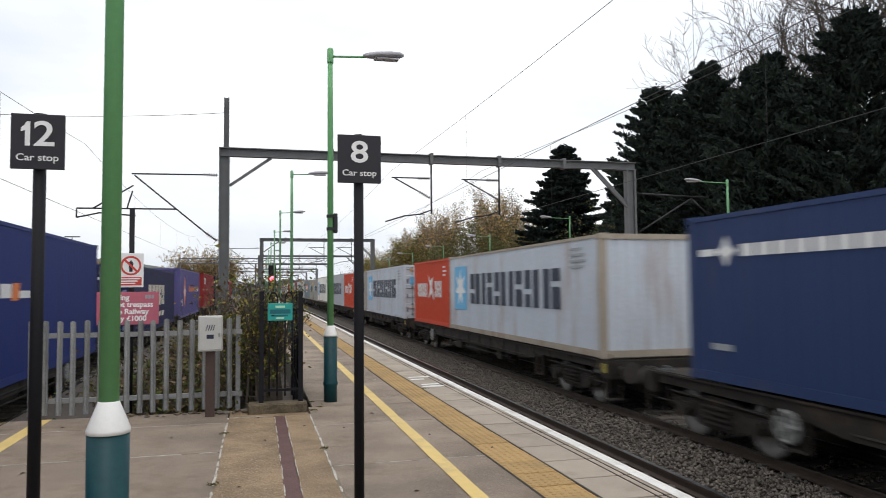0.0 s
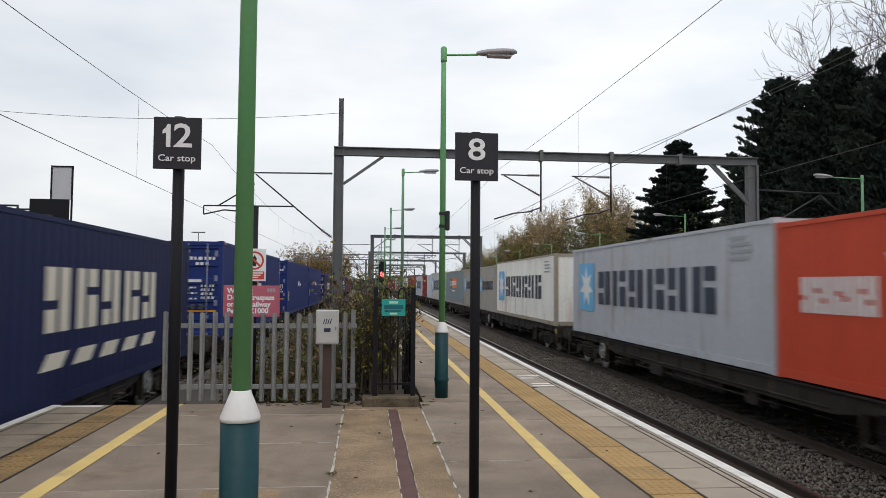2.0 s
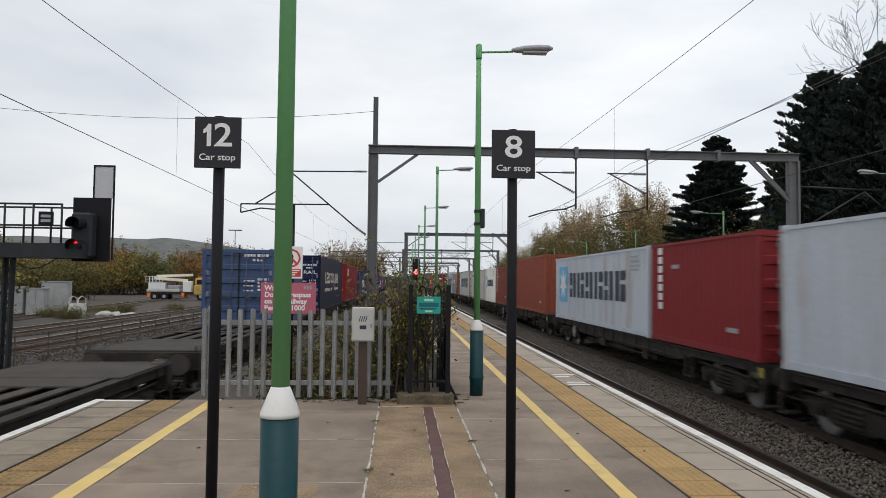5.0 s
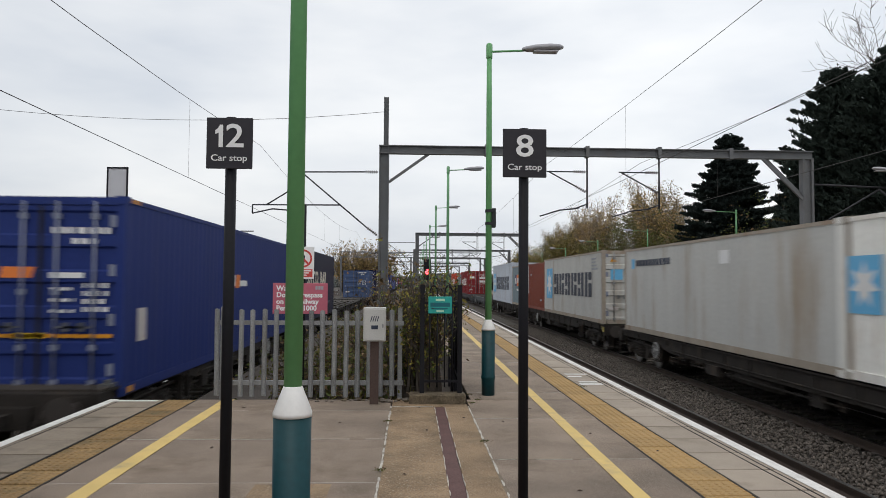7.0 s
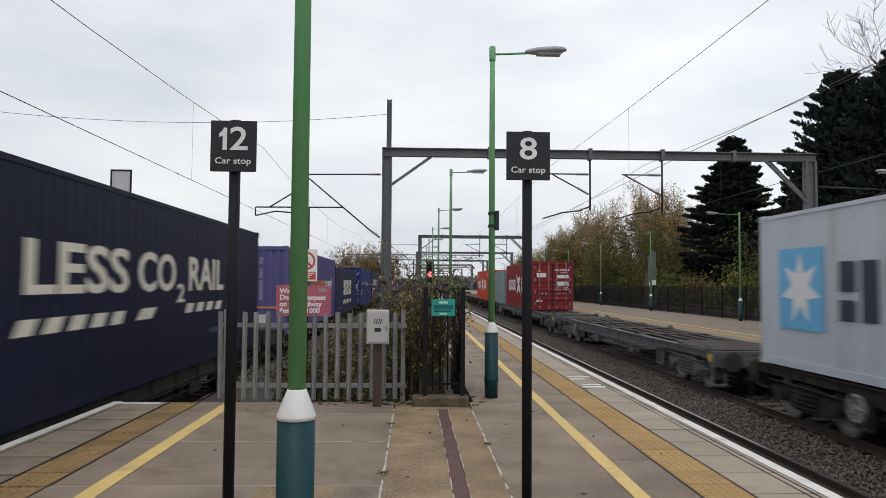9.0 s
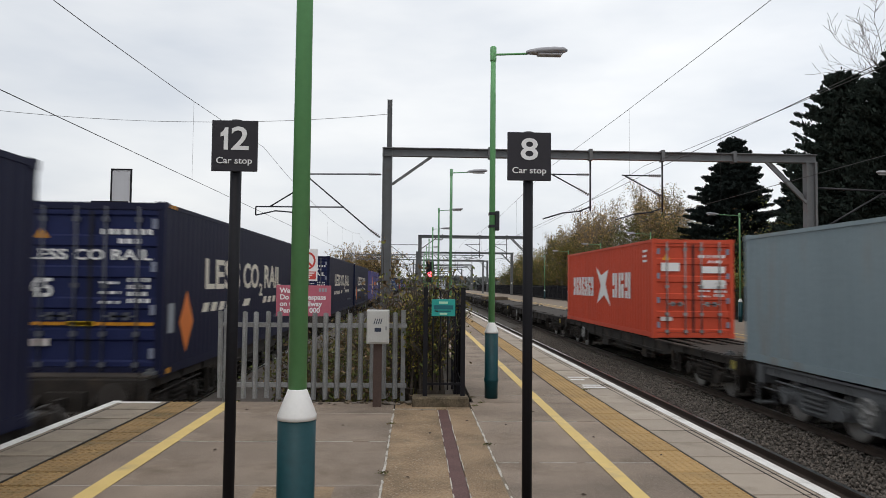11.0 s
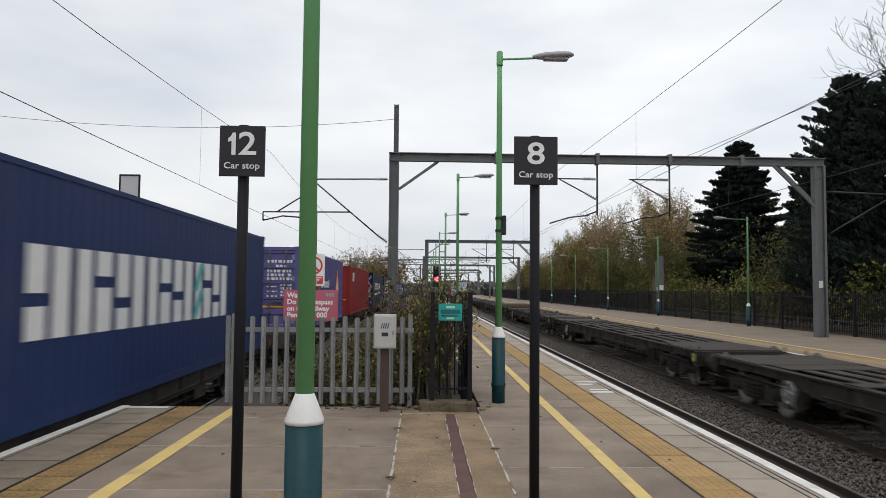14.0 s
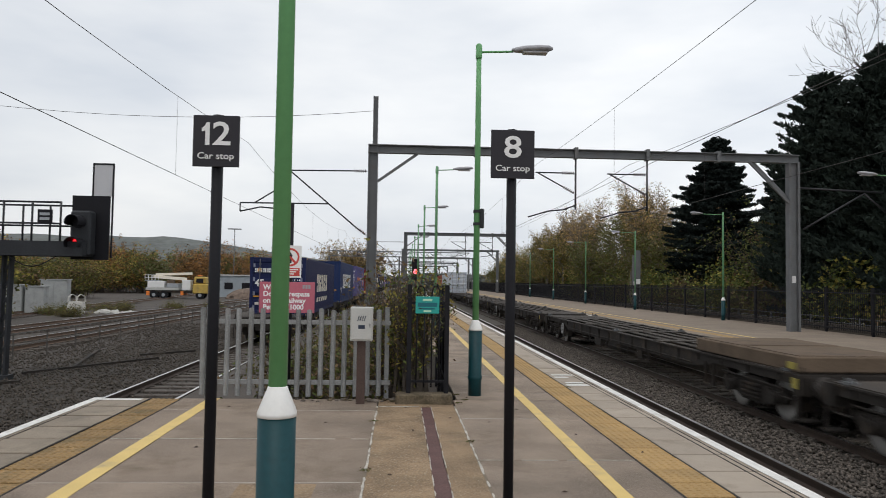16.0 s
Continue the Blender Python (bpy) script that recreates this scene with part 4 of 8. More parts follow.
def underlined_navy(L=LEN45, du=0.0, closed=False):
    top, vis, ends = container("freight_container", L, 2.591, "navy", "navy container with large white logo over slanted dashes", "L", not closed, 0.012)
    side_mark(top, "L", "logo", abstract_letters(5, -2.45 + du, 2.75 + du, 1.02, 1.90), M["bars_cream"], "large white logo shapes")
    side_mark(top, "L", "dash", dashes(-2.55 + du, 2.7 + du, 0.52, 0.74), M["bars_cream"], "row of slanted white dashes")
    side_mark(top, "L", "small_print", print_line(-5.6, -3.2, 0.28, 0.09, 4), M["bars_dim"])
    if closed:
        closed_end_print(top, L, 2.591)
        return top
    end_print(top, L, True, 2.591)
    end_mark(top, L, "logo", abstract_letters(5, -1.0, -0.1, 1.92, 2.10), M["bars_white"])
    words_on(top, "E", "45", M["bars_white"], -1.0, -0.6, 1.30, 1.62, L / 2 - 0.022, "size_number")
    return top


def slogan_dark(diamond=False, L=LEN45):
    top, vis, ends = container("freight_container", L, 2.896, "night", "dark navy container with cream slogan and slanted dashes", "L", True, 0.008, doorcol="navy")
    o = W2 - 0.010
    words_on(top, "L", "LESS", M["bars_cream"], -4.45, -1.62, 1.42, 2.05, o)
    words_on(top, "L", "CO", M["bars_cream"], -1.25, 0.45, 1.42, 2.05, o)
    words_on(top, "L", "2", M["bars_cream"], 0.55, 0.95, 1.22, 1.55, o)
    words_on(top, "L", "RAIL", M["bars_cream"], 1.2, 3.6, 1.42, 2.05, o)
    side_mark(top, "L", "dash", dashes(-4.65, -1.62, 0.98, 1.16, 5) + dashes(-1.3, -0.3, 1.0, 1.17, 1) + dashes(1.0, 3.6, 1.02, 1.19, 4), M["bars_cream"], "row of slanted cream dashes")
    side_mark(top, "L", "small_print", print_line(2.6, 5.0, 0.55, 0.10, 32), M["bars_dim"])
    if diamond:
        side_mark(top, "L", "diamond_sticker", [[(-5.6, 0.3), (-5.2, 0.85), (-5.6, 1.4), (-6.0, 0.85)]], M["bars_orange"], "orange diamond sticker")
        side_mark(top, "L", "plate", [rect(-6.6, -6.3, 0.7, 1.2)], M["bars_grey"], "pale data plate")
    end_print(top, L)
    words_on(top, "E", "LESS CO RAIL", M["bars_white"], -1.0, 1.0, 1.92, 2.10, L / 2 - 0.022, "slogan")
    words_on(top, "E", "45", M["bars_white"], -1.0, -0.6, 1.30, 1.62, L / 2 - 0.022, "size_number")
    return top


def plain_red(L=LEN45):
    top, vis, ends = container("freight_container", L, 2.896, "red", "plain red corrugated container with one white plate", "L", False, 0.030)
    side_mark(top, "L", "plate", [rect(-6.15, -5.1, 1.98, 2.50)], M["bars_white"], "white plate")
    side_mark(top, "L", "plate_mark", [rect(-6.0, -5.7, 2.12, 2.40)], M["bars_grey"], "", 0.005)
    side_mark(top, "L", "small_print", print_line(2.6, 5.8, 0.52, 0.12, 31), M["bars_faded"])
    closed_end_print(top, L)
    end_mark(top, L, "label", [rect(0.52, 0.74, 0.30, 0.50)], M["band_amber"], "small amber label")
    return top


def purple_diamond(rear=True, L=LEN45):
    top, vis, ends = container("freight_container", L, 2.896, "purple", "purple corrugated container with orange diamond logo", "L", not rear, 0.036)
    s = -1 if rear else 1
    c = s * 4.4
    side_mark(top, "L", "diamond_logo", [[(c, 0.55), (c + 0.62, 1.5), (c, 2.45), (c - 0.62, 1.5)]], M["bars_orange"], "orange diamond logo")
    side_mark(top, "L", "diamond_mark", [rect(c - 0.3, c - 0.06, 1.3, 1.7), rect(c + 0.02, c + 0.14, 1.15, 1.95), rect(c + 0.18, c + 0.34, 1.3, 1.7)], M["bars_white"], "", 0.005)
    u = 2.72 if rear else -1.5
    tagged(words_on(top, "L", "the best way", M["bars_orange"], u - 4.35, u - 0.09, 1.40, 1.93, W2 - 0.008, "slogan", 0.025), "orange slogan lettering")
    tagged(words_on(top, "L", "to excel", M["bars_white"], u + 0.08, u + 2.76, 1.51, 1.93, W2 - 0.008, "slogan", 0.025), "white slogan lettering")
    side_plates(top, L)
    if rear:
        closed_end_print(top, L, plates=True)
        return top
    end_print(top, L)
    end_mark(top, L, "diamond_logo", [[(-0.55, 1.56), (-0.05, 1.92), (-0.55, 2.26), (-1.02, 1.92)]], M["bars_orange"])
    end_mark(top, L, "diamond_mark", [rect(-0.78, -0.62, 1.82, 2.02), rect(-0.58, -0.50, 1.76, 2.06), rect(-0.46, -0.32, 1.82, 2.00)], M["bars_white"])
    end_mark(top, L, "door_print", sum((print_line(0.16, 1.0, 2.02 - 0.13 * k, 0.09, 60 + k) for k in range(3)), []), M["bars_white"])
    words_on(top, "E", "45", M["bars_white"], -1.02, -0.52, 1.12, 1.45, L / 2 - 0.019, "size_number")
    return top


def big_letter_blue():
    top, vis, ends = container("freight_container", LEN45, 2.896, "samblue", "deep blue container with huge white logo", "L", False, 0.012)
    L6 = abstract_letters(7, -4.6, 3.4, 0.98, 2.02, 0.10)
    side_mark(top, "L", "logo", L6, M["bars_white"], "huge white logo shapes")
    side_mark(top, "L", "logo_stroke", [rect(0.95, 1.2, 1.0, 1.5, 0.4), rect(1.0, 1.25, 1.5, 2.0, 0.35)], M["bars_teal"], "teal logo stroke", 0.006)
    side_plates(top, LEN45)
    closed_end_print(top, LEN45, plates=True)
    return top


def plain_box(col, L, H, label, side, doors, depth=0.034, post=None):
    top, vis, ends = container("freight_container", L, H, col, label, side, doors, depth, post)
    if doors:
        end_print(top, L, False)
    return top


def starred(L, H, col, label, doors, post=None):
    """Grey shipping container: pale star on a light blue square, then heavy dark shapes."""
    top, vis, ends = container("freight_container", L, H, col, label, "R", doors, 0.03, post)
    big = L > 10
    l = L / 2
    if big:
        side_mark(top, "R", "blue_panel", [rect(-l + 0.75, -l + 2.25, 0.72, 2.2)], M["bars_sky"], "light blue square")
        side_mark(top, "R", "star", [star(-l + 1.5, 1.46, 0.66)], M["bars_white"], "white seven-pointed star", 0.005)
        side_mark(top, "R", "logo", abstract_letters(6, -l + 2.7, -l + 10.3, 0.95, 1.92, 0.14), M["bars_dark"], "heavy dark logo shapes")
        side_mark(top, "R", "small_print", bars(4, l - 1.6, l - 0.6, H - 0.25, 0.06, 0.07), M["bars_grey"])
    else:
        side_mark(top, "R", "blue_panel", [rect(-l + 0.3, -l + 1.15, 1.05, 1.95)], M["bars_sky"], "light blue square")
        side_mark(top, "R", "star", [star(-l + 0.72, 1.5, 0.38)], M["bars_white"], "white seven-pointed star", 0.005)
        side_mark(top, "R", "logo", abstract_letters(6, -l + 1.4, -l + 5.0, 1.22, 1.72, 0.14), M["bars_dark"], "heavy dark logo shapes")
        side_mark(top, "R", "small_print", bars(3, l - 1.3, l - 0.5, H - 0.25, 0.06, 0.07), M["bars_grey"])
    if doors:
        end_mark(top, L, "blue_panel", [rect(-0.9, -0.45, 1.62, 2.0)], M["bars_sky"])
        end_print(top, L, False)
    return top


def red_printed(L, H, col, label, doors):
    top, vis, ends = container("freight_container", L, H, col, label, "R", doors, 0.034)
    l = L / 2
    k = 1.0 if L > 10 else 0.5
    side_mark(top, "R", "logo", abstract_letters(7, -4.6 * k, -1.0 * k, 1.1, 1.1 + 0.75 * (0.5 + k / 2), 0.2), M["bars_white"], "white logo shapes")
    side_mark(top, "R", "logo", abstract_letters(3, 1.6 * k, 3.9 * k, 1.1, 1.1 + 0.85 * (0.5 + k / 2), 0.2), M["bars_white"])
    side_mark(top, "R", "emblem", [[(x0 * k + 0.3 * k, 1.47 + z0 * (0.4 + 0.6 * k)) for x0, z0 in ((-1.0, 0.75), (-0.25, 0.42), (0.75, 0.62), (0.35, 0.08), (1.05, -0.70), (0.15, -0.30), (-0.85, -0.62), (-0.30, 0.05))]], M["bars_white"], "white emblem")
    side_mark(top, "R", "small_print", bars(3, l - 0.9, l - 0.4, H - 0.3, 0.07, 0.08), M["bars_white"])
    if doors:
        end_print(top, L, False)
        end_mark(top, L, "plate", [rect(0.25, 0.95, 1.9, 2.1), rect(0.25, 0.95, 1.45, 1.7), rect(-0.95, -0.4, 1.95, 2.2)], M["bars_white"])
    return top


def two_tone(L, H):
    top, vis, ends = container("freight_container", L, H, "bluegrey", "blue-grey container with navy and orange logo panel", "R", False, 0.03, "rustpost")
    s = 1.0 if L > 10 else 0.62
    c = -1.2 * s
    side_mark(top, "R", "navy_panel", [rect(c - 1.4 * s, c - 0.2 * s, 1.25, 2.0)], M["bars_navy"], "navy panel")
    side_mark(top, "R", "orange_panel", [rect(c - 0.2 * s, c + 3.0 * s, 1.25, 2.0)], M["bars_orange"], "orange panel")
    side_mark(top, "R", "logo", abstract_letters(2, c - 1.3 * s, c - 0.4 * s, 1.4, 1.8), M["bars_white"], "", 0.005)
    side_mark(top, "R", "logo", abstract_letters(7, c, c + 2.8 * s, 1.45, 1.78), M["bars_white"], "", 0.005)
    side_mark(top, "R", "small_print", [rect(c - 0.2 * s, c + 1.9 * s, 0.95, 1.08)], M["bars_white"])
    return top


def upright_print(col, L, H, label, doors=False):
    top, vis, ends = container("freight_container", L, H, col, label, "R", doors, 0.034)
    l = L / 2
    side_mark(top, "R", "upright_print", [rect(-l + 0.55, -l + 0.85, 0.85 + k * 0.24, 1.03 + k * 0.24) for k in range(7)], M["bars_white"], "white letters one above another")
    side_mark(top, "R", "small_print", [rect(-l + 1.5, -l + 2.0, 1.9, 2.0), rect(l - 1.4, l - 0.9, 0.5, 0.6)], M["bars_grey"])
    return top


def small_print_white():
    top, vis, ends = container("freight_container", LEN40, 2.591, "dull", "plain off-white container with small dark print", "R", False, 0.02, "rustpost")
    l = LEN40 / 2
    side_mark(top, "R", "logo", [rect(-l + 1.2 + k * 0.3, -l + 1.44 + k * 0.3, 2.02, 2.2) for k in range(10)], M["bars_dark"], "small dark logo bar")
    side_mark(top, "R", "blue_panel", [rect(-l + 0.75, -l + 1.05, 1.95, 2.25)], M["bars_sky"], "small light blue square")
    side_mark(top, "R", "plate", [rect(1.2, 1.7, 1.95, 2.25)], M["bars_white"])
    return top


def banded_blue():
    top, vis, ends = container("freight_container", LEN40, 2.591, "oldblue", "dark blue container with white printed band", "R", False, 0.03)
    l = LEN40 / 2
    side_mark(top, "R", "logo", [star(-l + 1.0, 2.0, 0.24, 4, 0.5), rect(-l + 0.34, -l + 0.74, 1.94, 2.05)] + [rect(-l + 1.35 + k * 0.36, -l + 1.35 + k * 0.36 + 0.29, 1.91, 2.09) for k in range(8)], M["bars_white"], "white printed band")
    side_mark(top, "R", "small_print", [rect(-l + 0.6, -l + 1.1, 0.5, 0.6)], M["bars_grey"])
    return top


# ---- wagons ----
@cached
def wagon_frame_mesh(bm, L):
    l = L / 2
    for s in (-1, 1):
        # fish-bellied side sill
        poly = [(-l + 0.5, 0.96), (-l + 0.5, 0.80), (-l + 3.6, 0.80), (-l + 4.8, 0.62), (l - 4.8, 0.62), (l - 3.6, 0.80), (l - 0.5, 0.80), (l - 0.5, 0.96)]
        prism(bm, poly, 0.09, Matrix(((0, 0, 1, s * 1.10 - 0.045), (1, 0, 0, 0), (0, 1, 0, 0), (0, 0, 0, 1))))
        box(bm, s * 1.10 - 0.09, s * 1.10 + 0.09, -l + 0.5, l - 0.5, 0.955, 0.99)
    box(bm, -0.16, 0.16, -l + 0.3, l - 0.3, 0.62, 0.93)
    n = int(L / 1.5)
    for k in range(1, n):
        y = -l + L * k / n
        box(bm, -1.05, 1.05, y - 0.06, y + 0.06, 0.66, 0.94)
    bmesh.ops.recalc_face_normals(bm, faces=bm.faces)


@cached
def deck_mesh(bm, L, plated):
    """Deck: end plates, long inner strips with open slots between them, and narrow cross plates; or plated nearly all over."""
    l = L / 2
    for s in (-1, 1):
        a, b = sorted((s * (l - 0.35), s * (l - 2.5)))
        box(bm, -1.15, 1.15, a, b, 0.990, 1.012)
        a, b = sorted((s * (l - 2.5), s * (l - 3.4)))
        box(bm, -0.95, 0.95, a, b, 0.985, 1.006)
    if plated:
        box(bm, -0.82, 0.82, -l + 3.4, l - 3.4, 0.980, 1.004)
        n = int((L - 7) / 2.4)
        for k in range(n):
            y = -l + 3.9 + (L - 7.8) * k / max(1, n - 1)
            for s in (-1, 1):
                a, b = sorted((s * 0.82, s * 1.15))
                box(bm, a, b, y - 0.55, y + 0.55, 0.985, 1.008)
        return
    for x, w in ((-0.62, 0.11), (-0.16, 0.13), (0.30, 0.11), (0.74, 0.09)):
        box(bm, x - w, x + w, -l + 3.4, l - 3.4, 0.968, 0.992)
    for k in (-1, 0, 1):
        y = k * L * 0.17
        box(bm, -1.13, 1.13, y - 0.26, y + 0.26, 0.994, 1.010)


@cached
def side_gear_mesh(bm, L):
    """Ribs, brackets, steps and a pipe along the outside of both sills."""
    l = L / 2
    for s in (-1, 1):
        n = int((L - 1.5) / 1.1)
        for k in range(n):
            y = -l + 0.9 + (L - 1.8) * k / (n - 1)
            low = 0.64 if abs(y) < l - 4.9 else 0.81
            a, b = sorted((s * 1.142, s * 1.175))
            box(bm, a, b, y - 0.035, y + 0.035, low, 0.955)
        a, b = sorted((s * 1.10, s * 1.19))
        for y in (-l + 3.9, l - 3.9):
            box(bm, a, b, y - 0.22, y + 0.22, 0.30, 0.335)
            for d in (-0.2, 0.2):
                box(bm, a, b, y + d - 0.02, y + d + 0.02, 0.335, 0.80)
        for e in (-1, 1):
            y = e * (l - 0.62)
            for p, q in (((s * 1.14, y - 0.22, 0.80), (s * 1.14, y - 0.22, 0.52)), ((s * 1.14, y + 0.22, 0.80), (s * 1.14, y + 0.22, 0.52)), ((s * 1.14, y - 0.22, 0.52), (s * 1.14, y + 0.22, 0.52))):
                tube(bm, p, q, 0.016, n=6)
        tube(bm, (s * 1.15, -l + 4.9, 0.70), (s * 1.15, l - 4.9, 0.70), 0.02, n=6)


@cached
def headstock_mesh(bm):
    box(bm, -1.18, 1.18, -0.12, 0.12, 0.62, 0.98)
    box(bm, -0.3, 0.3, -0.2, -0.12, 0.5, 0.8)
    for x in (-0.87, 0.87):
        box(bm, x - 0.17, x + 0.17, -0.16, -0.12, 0.62, 0.94)
    box(bm, -0.05, 0.05, -0.48, -0.2, 0.60, 0.72)
    for x in (-0.42, 0.45, 0.58):
        pts = [(x, -0.14 - 0.22 * math.sin(math.pi * k / 6), 0.74 - 0.075 * k) for k in range(7)]
        for p, q in zip(pts, pts[1:]):
            tube(bm, p, q, 0.025, n=6)
    for s in (-1, 1):
        for d in (-0.16, 0.16):
            box(bm, s * 1.02 + d - 0.015, s * 1.02 + d + 0.015, -0.10, -0.06, 0.22, 0.62)
        box(bm, s * 1.02 - 0.18, s * 1.02 + 0.18, -0.22, 0.0, 0.19, 0.22)
        tube(bm, (s * 1.10, -0.13, 0.62), (s * 1.10, -0.13, 1.12), 0.016, n=6)


@cached
def buffer_mesh(bm):
    tube(bm, (0, 0, 0), (0, -0.38, 0), 0.09, n=12)
    tube(bm, (0, -0.38, 0), (0, -0.43, 0), 0.2, 0.22, n=16)


@cached
def bogie_mesh(bm):
    for s in (-1, 1):
        poly = [(-1.35, 0.50), (-1.2, 0.36), (-0.75, 0.36), (-0.45, 0.24), (0.45, 0.24), (0.75, 0.36), (1.2, 0.36), (1.35, 0.50), (1.2, 0.62), (0.5, 0.66), (0.3, 0.74), (-0.3, 0.74), (-0.5, 0.66), (-1.2, 0.62)]
        prism(bm, poly, 0.12, Matrix(((0, 0, 1, s * 0.99 - 0.06), (1, 0, 0, 0), (0, 1, 0, 0), (0, 0, 0, 1))))
        for y in (-0.9, 0.9):
            box(bm, s * 1.06 - 0.05, s * 1.06 + 0.05, y - 0.13, y + 0.13, 0.34, 0.56)
        for y in (-0.24, 0.0, 0.24):
            for k in range(4):
                tube(bm, (s * 1.07, y, 0.30 + k * 0.085), (s * 1.07, y, 0.345 + k * 0.085), 0.085, n=8)
        for y in (-0.9, 0.9):
            tube(bm, (s * 1.11, y, 0.42), (s * 1.16, y, 0.42), 0.11, n=12)
            for d in (-0.21, 0.21):
                tube(bm, (s * 1.05, y + d, 0.40), (s * 1.05, y + d, 0.60), 0.06, n=8)
        for y in (-1.42, 1.42):
            box(bm, s * 0.80 - 0.10, s * 0.80 + 0.10, y - 0.05, y + 0.05, 0.28, 0.60)
        tube(bm, (s * 1.10, -1.3, 0.66), (s * 1.10, 1.3, 0.70), 0.022, n=6)
    box(bm, -1.0, 1.0, -0.2, 0.2, 0.4, 0.68)
    bmesh.ops.recalc_face_normals(bm, faces=bm.faces)


@cached
def wheel_mesh(bm):
    tube(bm, (-0.06, 0, 0), (0.06, 0, 0), 0.42, n=24)
    tube(bm, (-0.09, 0, 0), (-0.06, 0, 0), 0.45, n=24)
    tube(bm, (0.06, 0, 0), (0.14, 0, 0), 0.10, n=12)


@cached
def tread_mesh(bm):
    lathe(bm, [(0.30, 0.0), (0.418, 0.0), (0.418, 0.005), (0.30, 0.005)], 24)


@cached
def axle_mesh(bm):
    tube(bm, (-0.8, 0, 0), (0.8, 0, 0), 0.075, n=10)


@cached
def brake_gear_mesh(bm):
    for y in (-1.6, -0.4, 0.9):
        box(bm, -0.5, 0.5, y, y + 0.6, 0.36, 0.6)
    tube(bm, (-0.9, -1.0, 0.5), (-0.9, 1.2, 0.5), 0.16, n=12)
    tube(bm, (0.9, -0.6, 0.52), (0.9, 0.9, 0.52), 0.13, n=12)
    for s in (-1.06, 1.06):
        tube(bm, (s, -3.2, 0.5), (s, 3.4, 0.46), 0.022, n=6)
        for y in (-3.1, -1.2, 1.1, 3.3):
            box(bm, s - 0.03, s + 0.03, y - 0.04, y + 0.04, 0.42, 0.66)
        box(bm, s - 0.12, s + 0.06, 1.5, 2.2, 0.40, 0.62)
        box(bm, s - 0.05, s + 0.09, -2.6, -2.2, 0.38, 0.7)


@cached
def spigot_mesh(bm):
    box(bm, -0.08, 0.08, -0.10, 0.10, 0.0, 0.05)
    box(bm, -0.04, 0.04, -0.05, 0.05, 0.05, 0.10)


@cached
def hand_wheel_mesh(bm):
    ring = [Vector((0.05, 0.205 * math.cos(2 * math.pi * i / 20), 0.205 * math.sin(2 * math.pi * i / 20))) for i in range(20)]
    for i in range(20):
        tube(bm, ring[i], ring[(i + 1) % 20], 0.03, n=6, caps=False)
    for i in range(0, 20, 4):
        tube(bm, (0.05, 0, 0), ring[i], 0.028, n=6)
    tube(bm, (0, 0, 0), (0.04, 0, 0), 0.16, n=16)
    tube(bm, (0.04, 0, 0), (0.09, 0, 0), 0.06, n=10)


